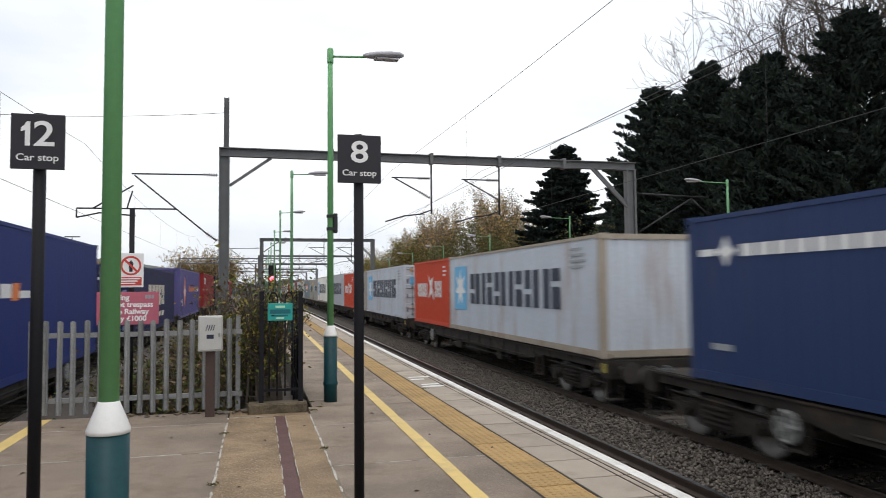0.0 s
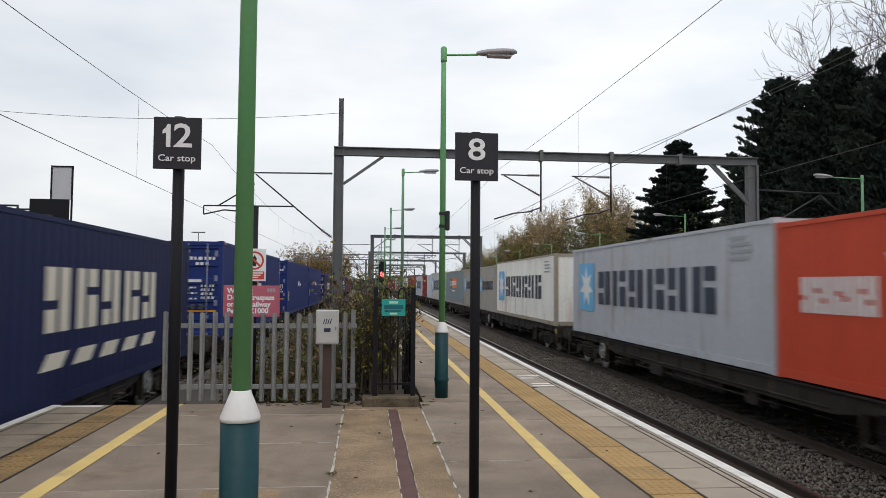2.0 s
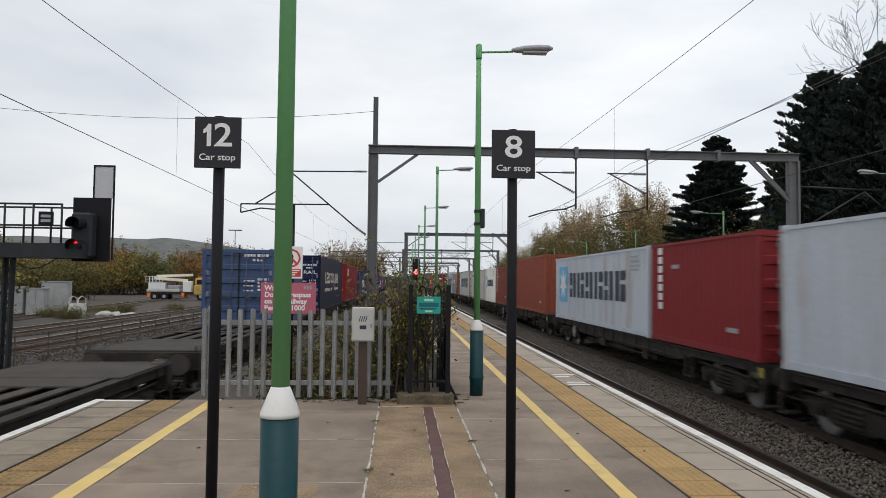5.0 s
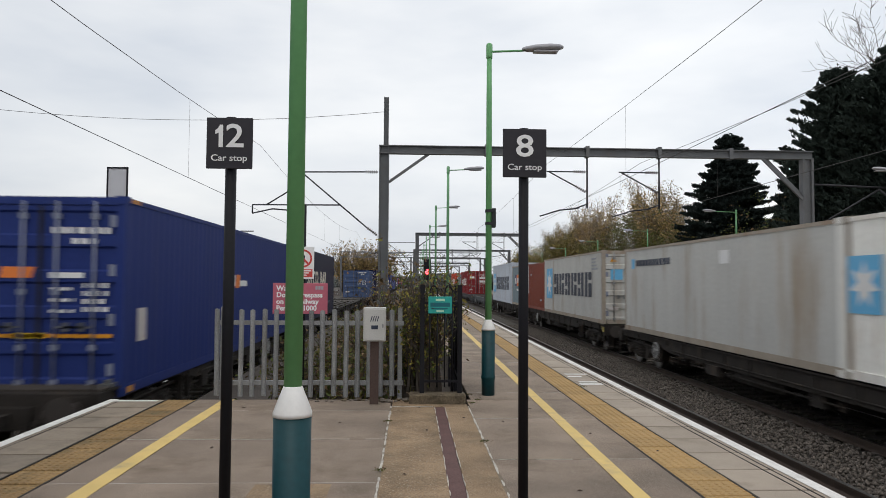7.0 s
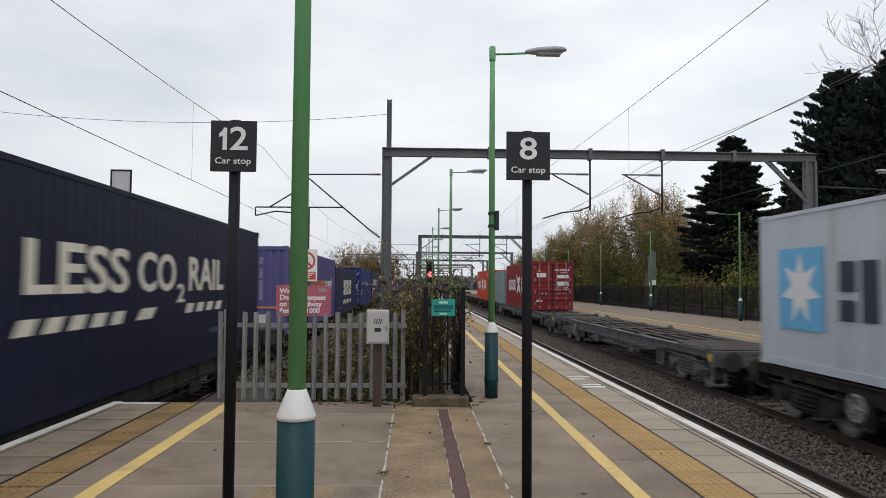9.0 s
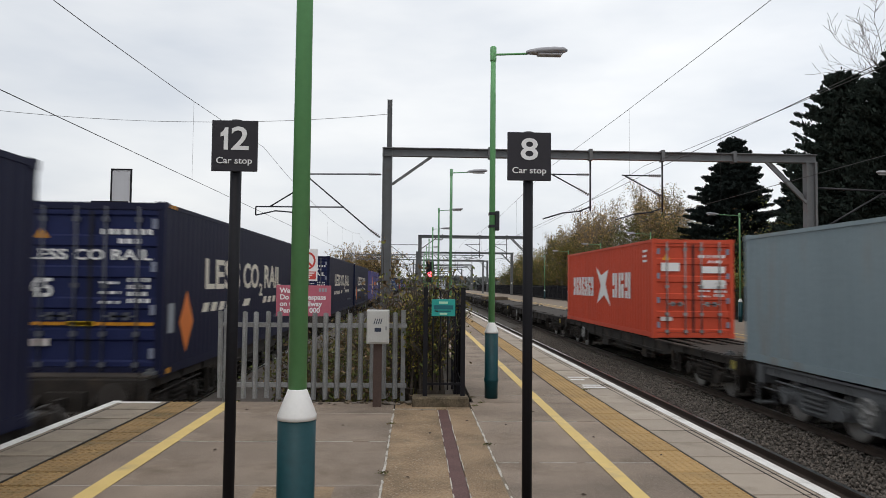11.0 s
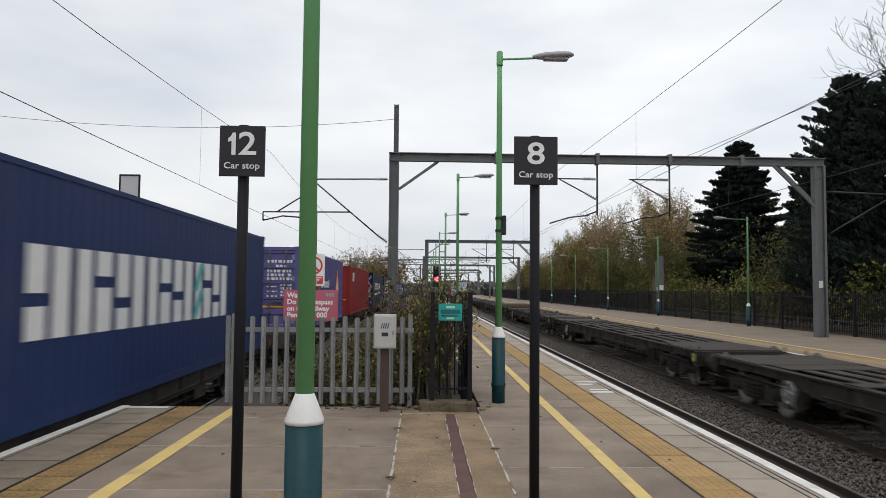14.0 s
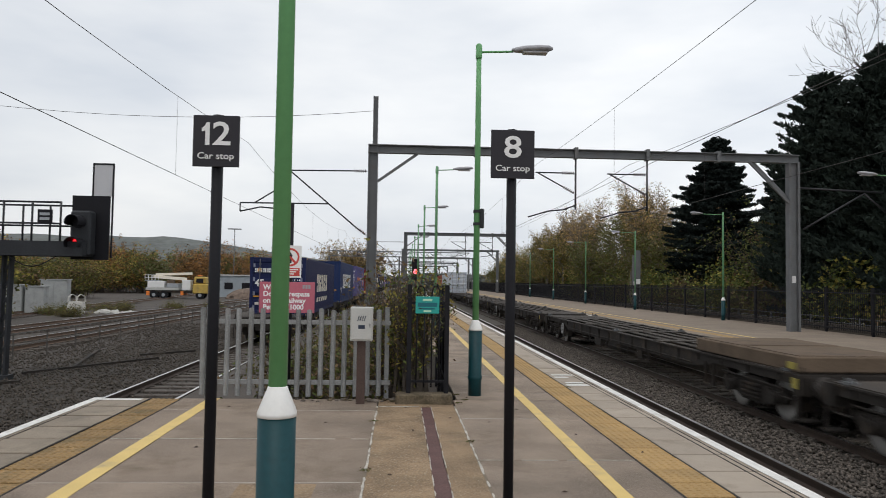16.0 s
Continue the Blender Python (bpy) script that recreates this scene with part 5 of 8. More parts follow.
def wagon(L, side, grey=False, raised=None, yellow=False, plated=False):
    """A container flat: frame, deck plates, headstocks, buffers and two four-wheel bogies. Its origin is on the rails."""
    top = empty("flat_wagon", Matrix(), "grimy dark container flat wagon on two bogies", "railway wagon", "wagons of the freight train")
    mat = M["wagon_grey"] if grey else M["wagon"]

    def add(nm, me, mt, parent=top, m=None, lab=""):
        if not me.materials:
            me.materials.append(mt)
        elif me.materials[0] is not mt:
            me = me.copy()
            me.materials[0] = mt
        ob = part(nm, me, None, parent, lab)
        if m is not None:
            ob.matrix_basis = m
        return ob
    add("frame", wagon_frame_mesh(L), mat)
    add("deck", deck_mesh(L, plated), M["deck_plate"], lab="worn steel deck plates")
    add("side_gear", side_gear_mesh(L), mat, lab="ribs and steps along the sills")["kind"] = "stuff"
    add("brake_gear", brake_gear_mesh(), mat)
    s = 1 if side == "L" else -1
    for e in (-1, 1):
        rot = 0 if e < 0 else 180
        add("headstock", headstock_mesh(), mat, m=pose(0, e * (L / 2 - 0.3), 0, 0, 0, rot))
        for x in (-0.87, 0.87):
            add("buffer", buffer_mesh(), M["wheel"], m=pose(x, e * (L / 2 - 0.18), 0.78, 0, 0, rot))
        bogie = add("bogie", bogie_mesh(), mat, m=pose(0, e * (L / 2 - 2.1), 0))
        for y in (-0.9, 0.9):
            add("axle", axle_mesh(), M["wheel"], bogie, pose(0, y, 0.42))
            for x in (-0.78, 0.78):
                add("wheel", wheel_mesh(), M["wheel"], bogie, pose(x, y, 0.42, 0, 0, 0 if x > 0 else 180))
            add("wheel_face", tread_mesh(), M["tread"], bogie, pose(s * 0.842, y, 0.42, 0, s * 90, 0), "bright worn wheel rim")
        if yellow and e < 0:
            bm = bmesh.new()
            box(bm, s * 1.19 - 0.01, s * 1.19 + 0.01, -L / 2 + 0.22, -L / 2 + 0.38, 0.74, 0.92)
            part("end_marker", bm, M["yellow" if grey else "yellow_faded"], top, "yellow end marking")
    for y in (L / 2 - 3.75,):
        add("hand_wheel", hand_wheel_mesh(), M["brake_white"], m=pose(s * 1.12, y, 0.60, 0, 0, 0 if s > 0 else 180), lab="pale brake hand wheel")
    for y in (-L / 2 + 0.7, 0, L / 2 - 0.7):
        for x in (-1.08, 1.08):
            add("spigot", spigot_mesh(), M["wagon_grey"], m=pose(x, y, 1.0))
    if raised is not None:
        bm = bmesh.new()
        y0, y1 = raised
        box(bm, -1.12, 1.12, y0, y1, 1.012, 1.29)
        bevelled(bm, 0.02)
        deck = part("raised_deck", bm, M["rusty_deck"], top, "raised steel platform section")
        for k in range(2):
            bm = bmesh.new()
            ya = y0 + (y1 - y0) * (k + 0.04) / 2
            box(bm, -1.05, 1.05, ya, ya + (y1 - y0) * 0.92 / 2, 1.292, 1.305)
            part("deck_plate", bm, M["rusty_deck"], deck)
        bm = bmesh.new()
        box(bm, s * 1.125 - 0.006, s * 1.125 + 0.006, y0 + 0.05, y0 + 0.35, 1.06, 1.18)
        part("raised_deck_marker", bm, M["yellow_faded"], top)
    return top


# ---- the two trains: where each piece stands along its train, in metres ahead of the camera at the clip's start ----
LEFT_SPEED, RIGHT_SPEED = 22.7, -23.84
LEFT_DECK, RIGHT_DECK = 0.03, 0.10
moving = []     # (thing, x, y at the start, z, speed)


def on_left(thing, front, length, z=LEFT_DECK):
    moving.append((thing, TRACKS["left"], front - length / 2, z, LEFT_SPEED))


def on_right(thing, front, length, z=RIGHT_DECK):
    moving.append((thing, TRACKS["far"], front + length / 2, z, RIGHT_SPEED))


# front of each container, its length, how far it sits below the usual deck, and what it is
left_order = [
    (126.0, LEN45, 0.0, plain_red), (110.5, LEN45, 0.11, shipping_blue), (92.0, LEN45, 0.0, slogan_dark), (76.0, LEN45, 0.0, plain_red), (57.5, LEN45, 0.11, purple_diamond), (40.6, LEN45, 0.13, underlined_navy),
    (21.5, LEN45, 0.11, shipping_blue), (7.2, LEN45, 0.11, shipping_blue), (-10.1, LEN45, 0.11, shipping_blue), (-27.8, LEN45, 0.13, lambda: underlined_navy(LEN45, 1.7, True)), (-43.6, LEN45, 0.0, plain_red), (-61.85, LEN45, 0.0, slogan_dark),
    (-120.1, LEN45, 0.05, lambda: slogan_dark(True)), (-134.5, LEN45, 0.11, shipping_blue), (-152.35, LEN45, 0.13, underlined_navy), (-166.4, 14.1, 0.11, lambda: purple_diamond(True, 14.1)), (-184.9, 14.1, 0.0, lambda: slogan_dark(True, 14.1)),
    (-200.4, LEN45, 0.0, slogan_dark), (-223.8, LEN45, 0.0, lambda: slogan_dark(True)), (-241.6, 14.1, 0.0, lambda: slogan_dark(False, 14.1)), (-260.6, 14.5, 0.0, lambda: plain_red(14.5)), (-279.5, LEN45, -0.06, lambda: purple_diamond(False)), (-298.6, LEN45, 0.0, big_letter_blue), (-317.2, LEN45, 0.05, underlined_navy)]
for front, length, low, make in left_order:
    on_left(make(), front, length, LEFT_DECK - low)
    last = front < -317
    flat = wagon(17.8 if last else 15.4, "L")
    on_left(flat, front + 0.85, 17.8 if last else 15.4, RAIL_Z)
    if last:
        bm = bmesh.new()
        box(bm, 0.62, 0.80, -8.87, -8.71, 1.012, 1.26)
        bevelled(bm, 0.015)
        lamp = part("tail_lamp", bm, M["black"], flat, "small black tail lamp")
        bm = bmesh.new()
        tube(bm, (0.71, -8.865, 1.15), (0.71, -8.89, 1.15), 0.05, n=14)
        part("lens", bm, M["red_dim"], lamp, "red lens")
on_left(plain_box("slate", LEN20 + 0.6, 2.6, "faded slate blue corrugated container", "L", True), -82.4, LEN20 + 0.6)
on_left(wagon(18.6, "L"), -79.5, 18.6, RAIL_Z)
on_left(wagon(18.6, "L"), -99.6, 18.6, RAIL_Z)

RUSTY_GREY = "pale grey container with star logo and rusty corner posts"
right_order = [
    (-1.7, LEN40, banded_blue),
    (13.6, LEN40, lambda: starred(LEN40, 2.591, "pale", RUSTY_GREY, False, "rustpost")),
    (25.85, LEN20, lambda: red_printed(LEN20, 2.591, "orangered", "orange-red short container with white print", True)),
    (34.4, LEN40, lambda: starred(LEN40, 2.591, "pale", "pale grey container with star logo and ribbed doors", True)),
    (46.65, LEN20, lambda: starred(LEN20, 2.591, "dirty", "grimy grey short container with star logo", False, "rustpost")),
    (53.3, LEN20, lambda: red_printed(LEN20, 2.591, "orangered", "orange-red short container with white print", True)),
    (59.4, LEN40, lambda: starred(LEN40, 2.70, "grey", "grey container with star logo", False)),
    (74.0, LEN40, lambda: starred(LEN40, 2.70, "cream", "off-white rust-streaked container with star logo", False, "rustpost")),
    (86.2, LEN20, lambda: starred(LEN20, 2.591, "dirty", "grimy grey short container with star logo", True)),
    (93.35, LEN20, lambda: starred(LEN20, 2.591, "dirty", "stained grey short container with ribbed doors", True, "rustpost")),
    (99.4, LEN40, lambda: two_tone(LEN40 - 0.6, 2.591)),
    (113.8, LEN40, lambda: starred(LEN40, 2.70, "dull", "off-white container with star logo and ribbed doors", True)),
    (126.0, LEN20, lambda: plain_box("pale", LEN20, 2.591, "plain pale grey short container", "R", False)),
    (132.9, LEN20, lambda: upright_print("darkred", LEN20, 2.591, "dark red short container with upright white print", True)),
    (139.2, LEN40, lambda: starred(LEN40, 2.591, "pale", RUSTY_GREY, False)),
    (153.9, LEN40, lambda: upright_print("terra", LEN40, 2.896, "tall terracotta container with upright white print")),
    (166.0, LEN20, lambda: upright_print("brown", LEN20, 2.591, "rust-brown short container with upright white print")),
    (172.4, LEN20, lambda: starred(LEN20, 2.591, "cream", "off-white short container with star logo", True)),
    (178.1, LEN40, small_print_white),
    (193.1, LEN40 - 0.5, lambda: starred(LEN40 - 0.5, 2.70, "dull", "off-white container with star logo and ribbed doors", True, "rustpost")),
    (204.6, LEN20, lambda: upright_print("brown", LEN20, 2.591, "rust-brown short container with upright white print")),
    (210.9, LEN20, lambda: two_tone(LEN20, 2.591)),
    (217.2, LEN40 - 0.5, lambda: starred(LEN40 - 0.5, 2.896, "pale", "tall pale grey container with star logo", False)),
    (257.2, LEN40, lambda: red_printed(LEN40, 2.896, "darkred", "dark red container with white print and doors", True)),
    (271.2, LEN20, lambda: plain_box("bluegrey", LEN20, 2.591, "pale blue-grey short container", "R", True)),
    (283.2, LEN40 - 0.4, lambda: red_printed(LEN40 - 0.4, 2.896, "orangered", "bright red container with large white emblem", True)),
    (483.5, LEN40, lambda: plain_box("pale", LEN40, 2.896, "pale grey ribbed container", "R", True)),
    (496.0, LEN20, lambda: plain_box("grey", LEN20, 2.591, "plain grey short container", "R", True)),
    (505.0, LEN40, lambda: plain_box("terra", LEN40, 2.591, "plain terracotta red corrugated container", "R", True))]
for front, length, make in right_order:
    on_right(make(), front, length)
right_wagons = [(-5.7, 17.8), (13.3, 19.2), (33.9, 19.0), (53.2, 19.2), (73.6, 19.0), (92.9, 19.2), (113.4, 19.0), (132.6, 19.2), (153.2, 18.9), (172.2, 19.0), (192.8, 18.0), (211.0, 18.6),
                (231.2, 18.6), (250.6, 6.0 + 20.4), (277.6, 18.2), (296.5, 18.9), (316.0, 17.5), (333.8, 17.4), (351.9, 20.4), (373.0, 20.2), (393.6, 22.4), (417.0, 20.4), (438.4, 20.4), (459.8, 20.4), (481.5, 20.4), (503.5, 20.4)]
for k, (front, length) in enumerate(right_wagons):
    raised = (-length / 2 + 0.3, -length / 2 + 4.7) if front in (333.8, 393.6) else None
    on_right(wagon(length, "R", grey=231 < front < 260, raised=raised, yellow=True, plated=290 < front < 320), front, length, RAIL_Z)


# ---- platform furniture ----
def lamp_post(x, y, arm, green, group, far=False, length=0.5):
    """Painted tubular lamp column with a flared base, and one lantern on a side arm. arm: +1 or -1 along x."""
    top = empty("lamp_post", pose(x, y, 0), "light green lamp post with white collar and teal base", "lamp post", group)
    bm = bmesh.new()
    lathe(bm, [(0.092, -0.02), (0.094, 0.22), (0.104, 0.24), (0.104, 0.27), (0.094, 0.29), (0.096, 0.937)], 12 if far else 28)
    part("base", bm, M["teal"], top, "dark teal base")
    bm = bmesh.new()
    lathe(bm, [(0.099, 0.917), (0.099, 0.938), (0.050, 1.062), (0.047, 1.068)], 12 if far else 28)
    part("collar", bm, M["white"], top, "white tapered collar")
    bm = bmesh.new()
    lathe(bm, [(0.0465, 1.06), (0.040, 4.2), (0.036, 4.86)], 10 if far else 24)
    lathe(bm, [(0.044, 4.84), (0.046, 4.86), (0.046, 5.04), (0.03, 5.06)], 10 if far else 20)
    part("column", bm, green, top)
    bm = bmesh.new()
    tube(bm, (arm * 0.03, 0, 4.94), (arm * length, 0, 4.965), 0.016, n=8)
    part("arm", bm, green, top)
    bm = bmesh.new()
    rings = [(0.0, 0.035, 0.03), (0.06, 0.055, 0.05), (0.18, 0.10, 0.066), (0.40, 0.11, 0.07), (0.54, 0.085, 0.055), (0.60, 0.03, 0.025)]
    loops = []
    for u, w, h in rings:
        loops.append([bm.verts.new((arm * (length - 0.02 + u), w * math.cos(a), 4.98 + u * 0.07 + h * (math.sin(a) * (0.9 if math.sin(a) > 0 else 0.6)))) for a in [2 * math.pi * i / 14 for i in range(14)]])
    for a, b in zip(loops, loops[1:]):
        for i in range(14):
            f = bm.faces.new((a[i], a[(i + 1) % 14], b[(i + 1) % 14], b[i]))
            f.smooth = True
    bm.faces.new(loops[0])
    bm.faces.new(loops[-1][::-1])
    bmesh.ops.recalc_face_normals(bm, faces=bm.faces)
    head = part("lantern", bm, M["lamp_grey"], top, "grey lantern housing")
    bm = bmesh.new()
    u0, u1 = sorted((arm * (length + 0.14), arm * (length + 0.5)))
    box(bm, u0, u1, -0.07, 0.07, 4.938, 4.965)
    bevelled(bm, 0.012)
    part("bowl", bm, M["lamp_glass"], head, "pale lantern bowl")
    return top


lamp_post(-0.600, 3.74, 1, M["green"], "lamp posts of the island platform")
post2 = lamp_post(1.09, 10.35, 1, M["green"], "lamp posts of the island platform")
bm = bmesh.new()
box(bm, 0.04, 0.10, -0.05, 0.03, 2.38, 2.66)
bevelled(bm, 0.01)
box(bm, -0.05, 0.06, -0.055, 0.055, 2.60, 2.64)
box(bm, -0.05, 0.06, -0.055, 0.055, 2.42, 2.46)
part("bracket_box", bm, M["signal_grey"], post2, "small dark box strapped to the column")
for y in (21.6, 32.8, 44.0, 55.2, 66.4, 78.0, 90.0):
    lamp_post(1.05, y, 1, M["green_far"], "lamp posts of the island platform", True)
for y in (8.0, 20.7, 33.2, 46.0, 58.5, 71.0, 84.0, 97.0):
    lamp_post(15.1, y, -1, M["green_far"], "lamp posts of the opposite platform", True, 1.0)


def car_stop(x, y, w, z0, z1, number):
    """Black square sign with white figures on a tubular post."""
    top = empty("car_stop_sign", pose(x, y, 0), "black car stop sign, white figures, on black post", "sign", "car stop signs")
    bm = bmesh.new()
    tube(bm, (0, 0, -0.02), (0, 0, z1 + 0.01), 0.035, n=18)
    part("post", bm, M["black"], top)
    bm = bmesh.new()
    box(bm, -w / 2, w / 2, -0.052, -0.037, z0, z1)
    bevelled(bm, 0.003)
    plate = part("sign_plate", bm, M["sign_black"], top, "black sign plate with white lettering")
    bm = bmesh.new()
    for z in (z0 + 0.05, z1 - 0.05):
        box(bm, -0.05, 0.05, -0.037, 0.04, z - 0.012, z + 0.012)
    part("bracket", bm, M["black"], top)
    h = z1 - z0
    nw = w * (0.62 if len(number) == 2 else 0.40)
    digit = number[-1]
    dw = nw if len(number) == 1 else nw * 0.62
    me = fit_words(words(digit, 1.0, M["sign_white"], "digit", 0.012), dw, h * 0.46)
    ob = part("digit", me, None, plate, "white figure " + digit)
    ob.matrix_basis = Matrix.Translation((nw / 2 - dw, -0.0535, z0 + h * 0.42)) @ pose(0, 0, 0, 90, 0, 0)
    if len(number) == 2:
        bm = bmesh.new()
        a, k = nw * 0.27, h * 0.44
        prism(bm, [(a * 0.45, 0), (a, 0), (a, k), (a * 0.6, k), (a * 0.35, k * 0.84), (0, k * 0.74), (0, k * 0.58), (a * 0.45, k * 0.64)], 0.003, Matrix.Translation((-nw / 2, -0.0505, z0 + h * 0.42)) @ END_V)
        part("digit", bm, M["sign_white"], plate, "white figure 1")
    me = fit_words(words("Car stop", 1.0, M["sign_white"], "caption", 0.007), w * 0.78, h * 0.165)
    ob = part("caption", me, None, plate, "white words Car stop")
    ob.matrix_basis = Matrix.Translation((-w * 0.39, -0.0535, z0 + h * 0.11)) @ pose(0, 0, 0, 90, 0, 0)


car_stop(-1.152, 4.62, 0.286, 2.30, 2.622, "12")
car_stop(0.777, 5.05, 0.306, 2.332, 2.672, "8")


def pale_mesh():
    bm = bmesh.new()
    prof = [(-0.034, 0.012), (-0.020, -0.014), (-0.008, -0.006), (0.008, -0.006), (0.020, -0.014), (0.034, 0.012)]
    lo = [bm.verts.new((x, y, 0.04)) for x, y in prof]
    hi = [bm.verts.new((x, y, 1.198 if abs(x) > 0.03 else 1.206 if abs(x) > 0.01 else 1.212)) for x, y in prof]
    bk = [bm.verts.new((x, 0.018, z)) for x, z in ((-0.034, 0.04), (0.034, 0.04), (0.034, 1.19), (-0.034, 1.19))]
    for i in range(5):
        bm.faces.new((lo[i], lo[i + 1], hi[i + 1], hi[i]))
    bm.faces.new(bk[::-1])
    bm.faces.new((hi[0], hi[1], hi[2], hi[3], hi[4], hi[5], bk[2], bk[3]))
    me = bpy.data.meshes.new("pale")
    bm.to_mesh(me)
    bm.free()
    return me


def palisade():
    top = empty("palisade_fence", pose(0, 9.95, 0), "grey galvanised steel palisade fence on platform end", "fence")
    me = pale_mesh()
    k, x = 0, -2.62
    while x < -0.12:
        ob = part("pale", me, M["galv"], top)
        ob.location = (x, random.uniform(-0.004, 0.004), random.uniform(-0.012, 0.012))
        ob.rotation_euler = (0, random.uniform(-0.008, 0.008), random.uniform(-0.06, 0.06))
        x += 0.157
    for z in (1.03, 0.22):
        bm = bmesh.new()
        box(bm, -2.66, -0.11, 0.020, 0.026, z - 0.03, z + 0.03)
        box(bm, -2.66, -0.11, 0.026, 0.06, z + 0.022, z + 0.03)
        part("rail", bm, M["galv"], top)
    for x in (-2.565, -0.16):
        bm = bmesh.new()
        box(bm, x - 0.03, x + 0.03, 0.062, 0.122, -0.05, 1.24)
        part("post", bm, M["galv"], top)


palisade()

# warning signs on their pole behind the fence
pole = empty("warning_sign", pose(-1.53, 10.28, 0), "pink trespass warning and white prohibition sign on pole", "sign")
bm = bmesh.new()
tube(bm, (0, 0, -0.6), (0, 0, 2.68), 0.034, n=14)
part("post", bm, M["black"], pole)
bm = bmesh.new()
box(bm, -0.41, 0.35, -0.052, -0.036, 1.14, 1.57)
bevelled(bm, 0.003)
plate = part("warning_plate", bm, M["sign_pink"], pole, "faded pink warning plate")
for k, line in enumerate(("Warning", "Do not trespass", "on the Railway", "Penalty £1000")):
    me = words(line, 0.098, M["sign_white"], "warning_text", 0.003, depth=0.002)
    ob = part("warning_text", me, None, plate)
    ob.matrix_basis = Matrix.Translation((-0.36, -0.054, 1.465 - k * 0.092)) @ pose(0, 0, 0, 90, 0, 0)
bm = bmesh.new()
for k in range(3):
    box(bm, 0.18 + 0.04 * k, 0.21 + 0.04 * k, -0.055, -0.053, 1.48, 1.53)
part("emblem", bm, M["bars_grey"], plate)
bm = bmesh.new()
box(bm, -0.17, 0.155, -0.052, -0.036, 1.63, 2.08)
bevelled(bm, 0.003)
plate = part("prohibition_plate", bm, M["sign_white"], pole, "white plate with red prohibition ring")
bm = bmesh.new()
ring_o, ring_i = [], []
for i in range(32):
    a = 2 * math.pi * i / 32
    ring_o.append(bm.verts.new((0.128 * math.cos(a), -0.0545, 1.915 + 0.128 * math.sin(a))))
    ring_i.append(bm.verts.new((0.102 * math.cos(a), -0.0545, 1.915 + 0.102 * math.sin(a))))
for i in range(32):
    bm.faces.new((ring_o[i], ring_o[(i + 1) % 32], ring_i[(i + 1) % 32], ring_i[i]))
prism(bm, [(-0.085, 0.065), (-0.065, 0.085), (0.085, -0.065), (0.065, -0.085)], 0.002, Matrix.Translation((0, -0.054, 1.915)) @ END_V)
part("prohibition_ring", bm, M["sign_red"], plate, "red ring with slash")
bm = bmesh.new()
prism(bm, [(-0.02, -0.08), (0.02, -0.08), (0.03, 0.03), (0.0, 0.075), (-0.03, 0.03)], 0.001, Matrix.Translation((0, -0.0535, 1.915)) @ END_V)
part("pictogram", bm, M["sign_black"], plate, "plain dark pictogram")
bm = bmesh.new()
box(bm, -0.15, 0.135, -0.0545, -0.0525, 1.655, 1.765)
red_bar = part("red_panel", bm, M["sign_red"], plate, "red text panel")
for k in range(3):
    bm = bmesh.new()
    box(bm, -0.13, 0.115 - 0.03 * k, -0.0555, -0.0547, 1.735 - k * 0.03, 1.75 - k * 0.03)
    part("print_bar", bm, M["sign_white"], red_bar)

# grey box on its post
cab = empty("telephone_cabinet", pose(-0.485, 9.55, 0), "small grey steel cabinet on a rusty post", "cabinet")
bm = bmesh.new()
box(bm, -0.055, 0.055, 0.0, 0.08, -0.02, 0.84)
part("post", bm, M["rust_post"], cab, "rusty brown post")
bm = bmesh.new()
box(bm, -0.145, 0.145, -0.05, 0.13, 0.82, 1.26)
bevelled(bm, 0.008)
case = part("case", bm, M["box_grey"], cab)
bm = bmesh.new()
box(bm, -0.13, 0.13, -0.062, -0.052, 0.84, 1.24)
bevelled(bm, 0.004)
part("door", bm, M["box_grey"], case, "closed grey door")
for k in range(4):
    bm = bmesh.new()
    prism(bm, rect(-0.055 + k * 0.028, -0.043 + k * 0.028, 1.08, 1.15, 0.02), 0.001, Matrix.Translation((0, -0.0635, 0)) @ END_V)
    part("stripe", bm, M["bars_dark"], case, "faded dark stripe")
bm = bmesh.new()
prism(bm, rect(-0.04, 0.045, 0.98, 1.03), 0.001, Matrix.Translation((0, -0.0635, 0)) @ END_V)
part("label", bm, M["bars_dark"], case, "faded dark label")
bm = bmesh.new()
box(bm, 0.10, 0.118, -0.078, -0.062, 1.0, 1.05)
part("latch", bm, M["galv"], case)

# black railings with hooped tops beside the gap, on a concrete kerb
rail = empty("black_railings", pose(0, 0, 0), "black hooped steel railings on a mossy concrete kerb", "railings")
bm = bmesh.new()
box(bm, -0.03, 0.72, 9.58, 9.86, -0.02, 0.125)
bevelled(bm, 0.02)
part("kerb", bm, M["kerb"], rail, "mossy concrete kerb")
for x, y in ((0.14, 9.72), (0.64, 9.72), (0.66, 10.9), (0.68, 12.1), (0.70, 13.3), (0.14, 10.9)):
    bm = bmesh.new()
    box(bm, x - 0.03, x + 0.03, y - 0.03, y + 0.03, -0.3, 1.56)
    part("post", bm, M["black"], rail)


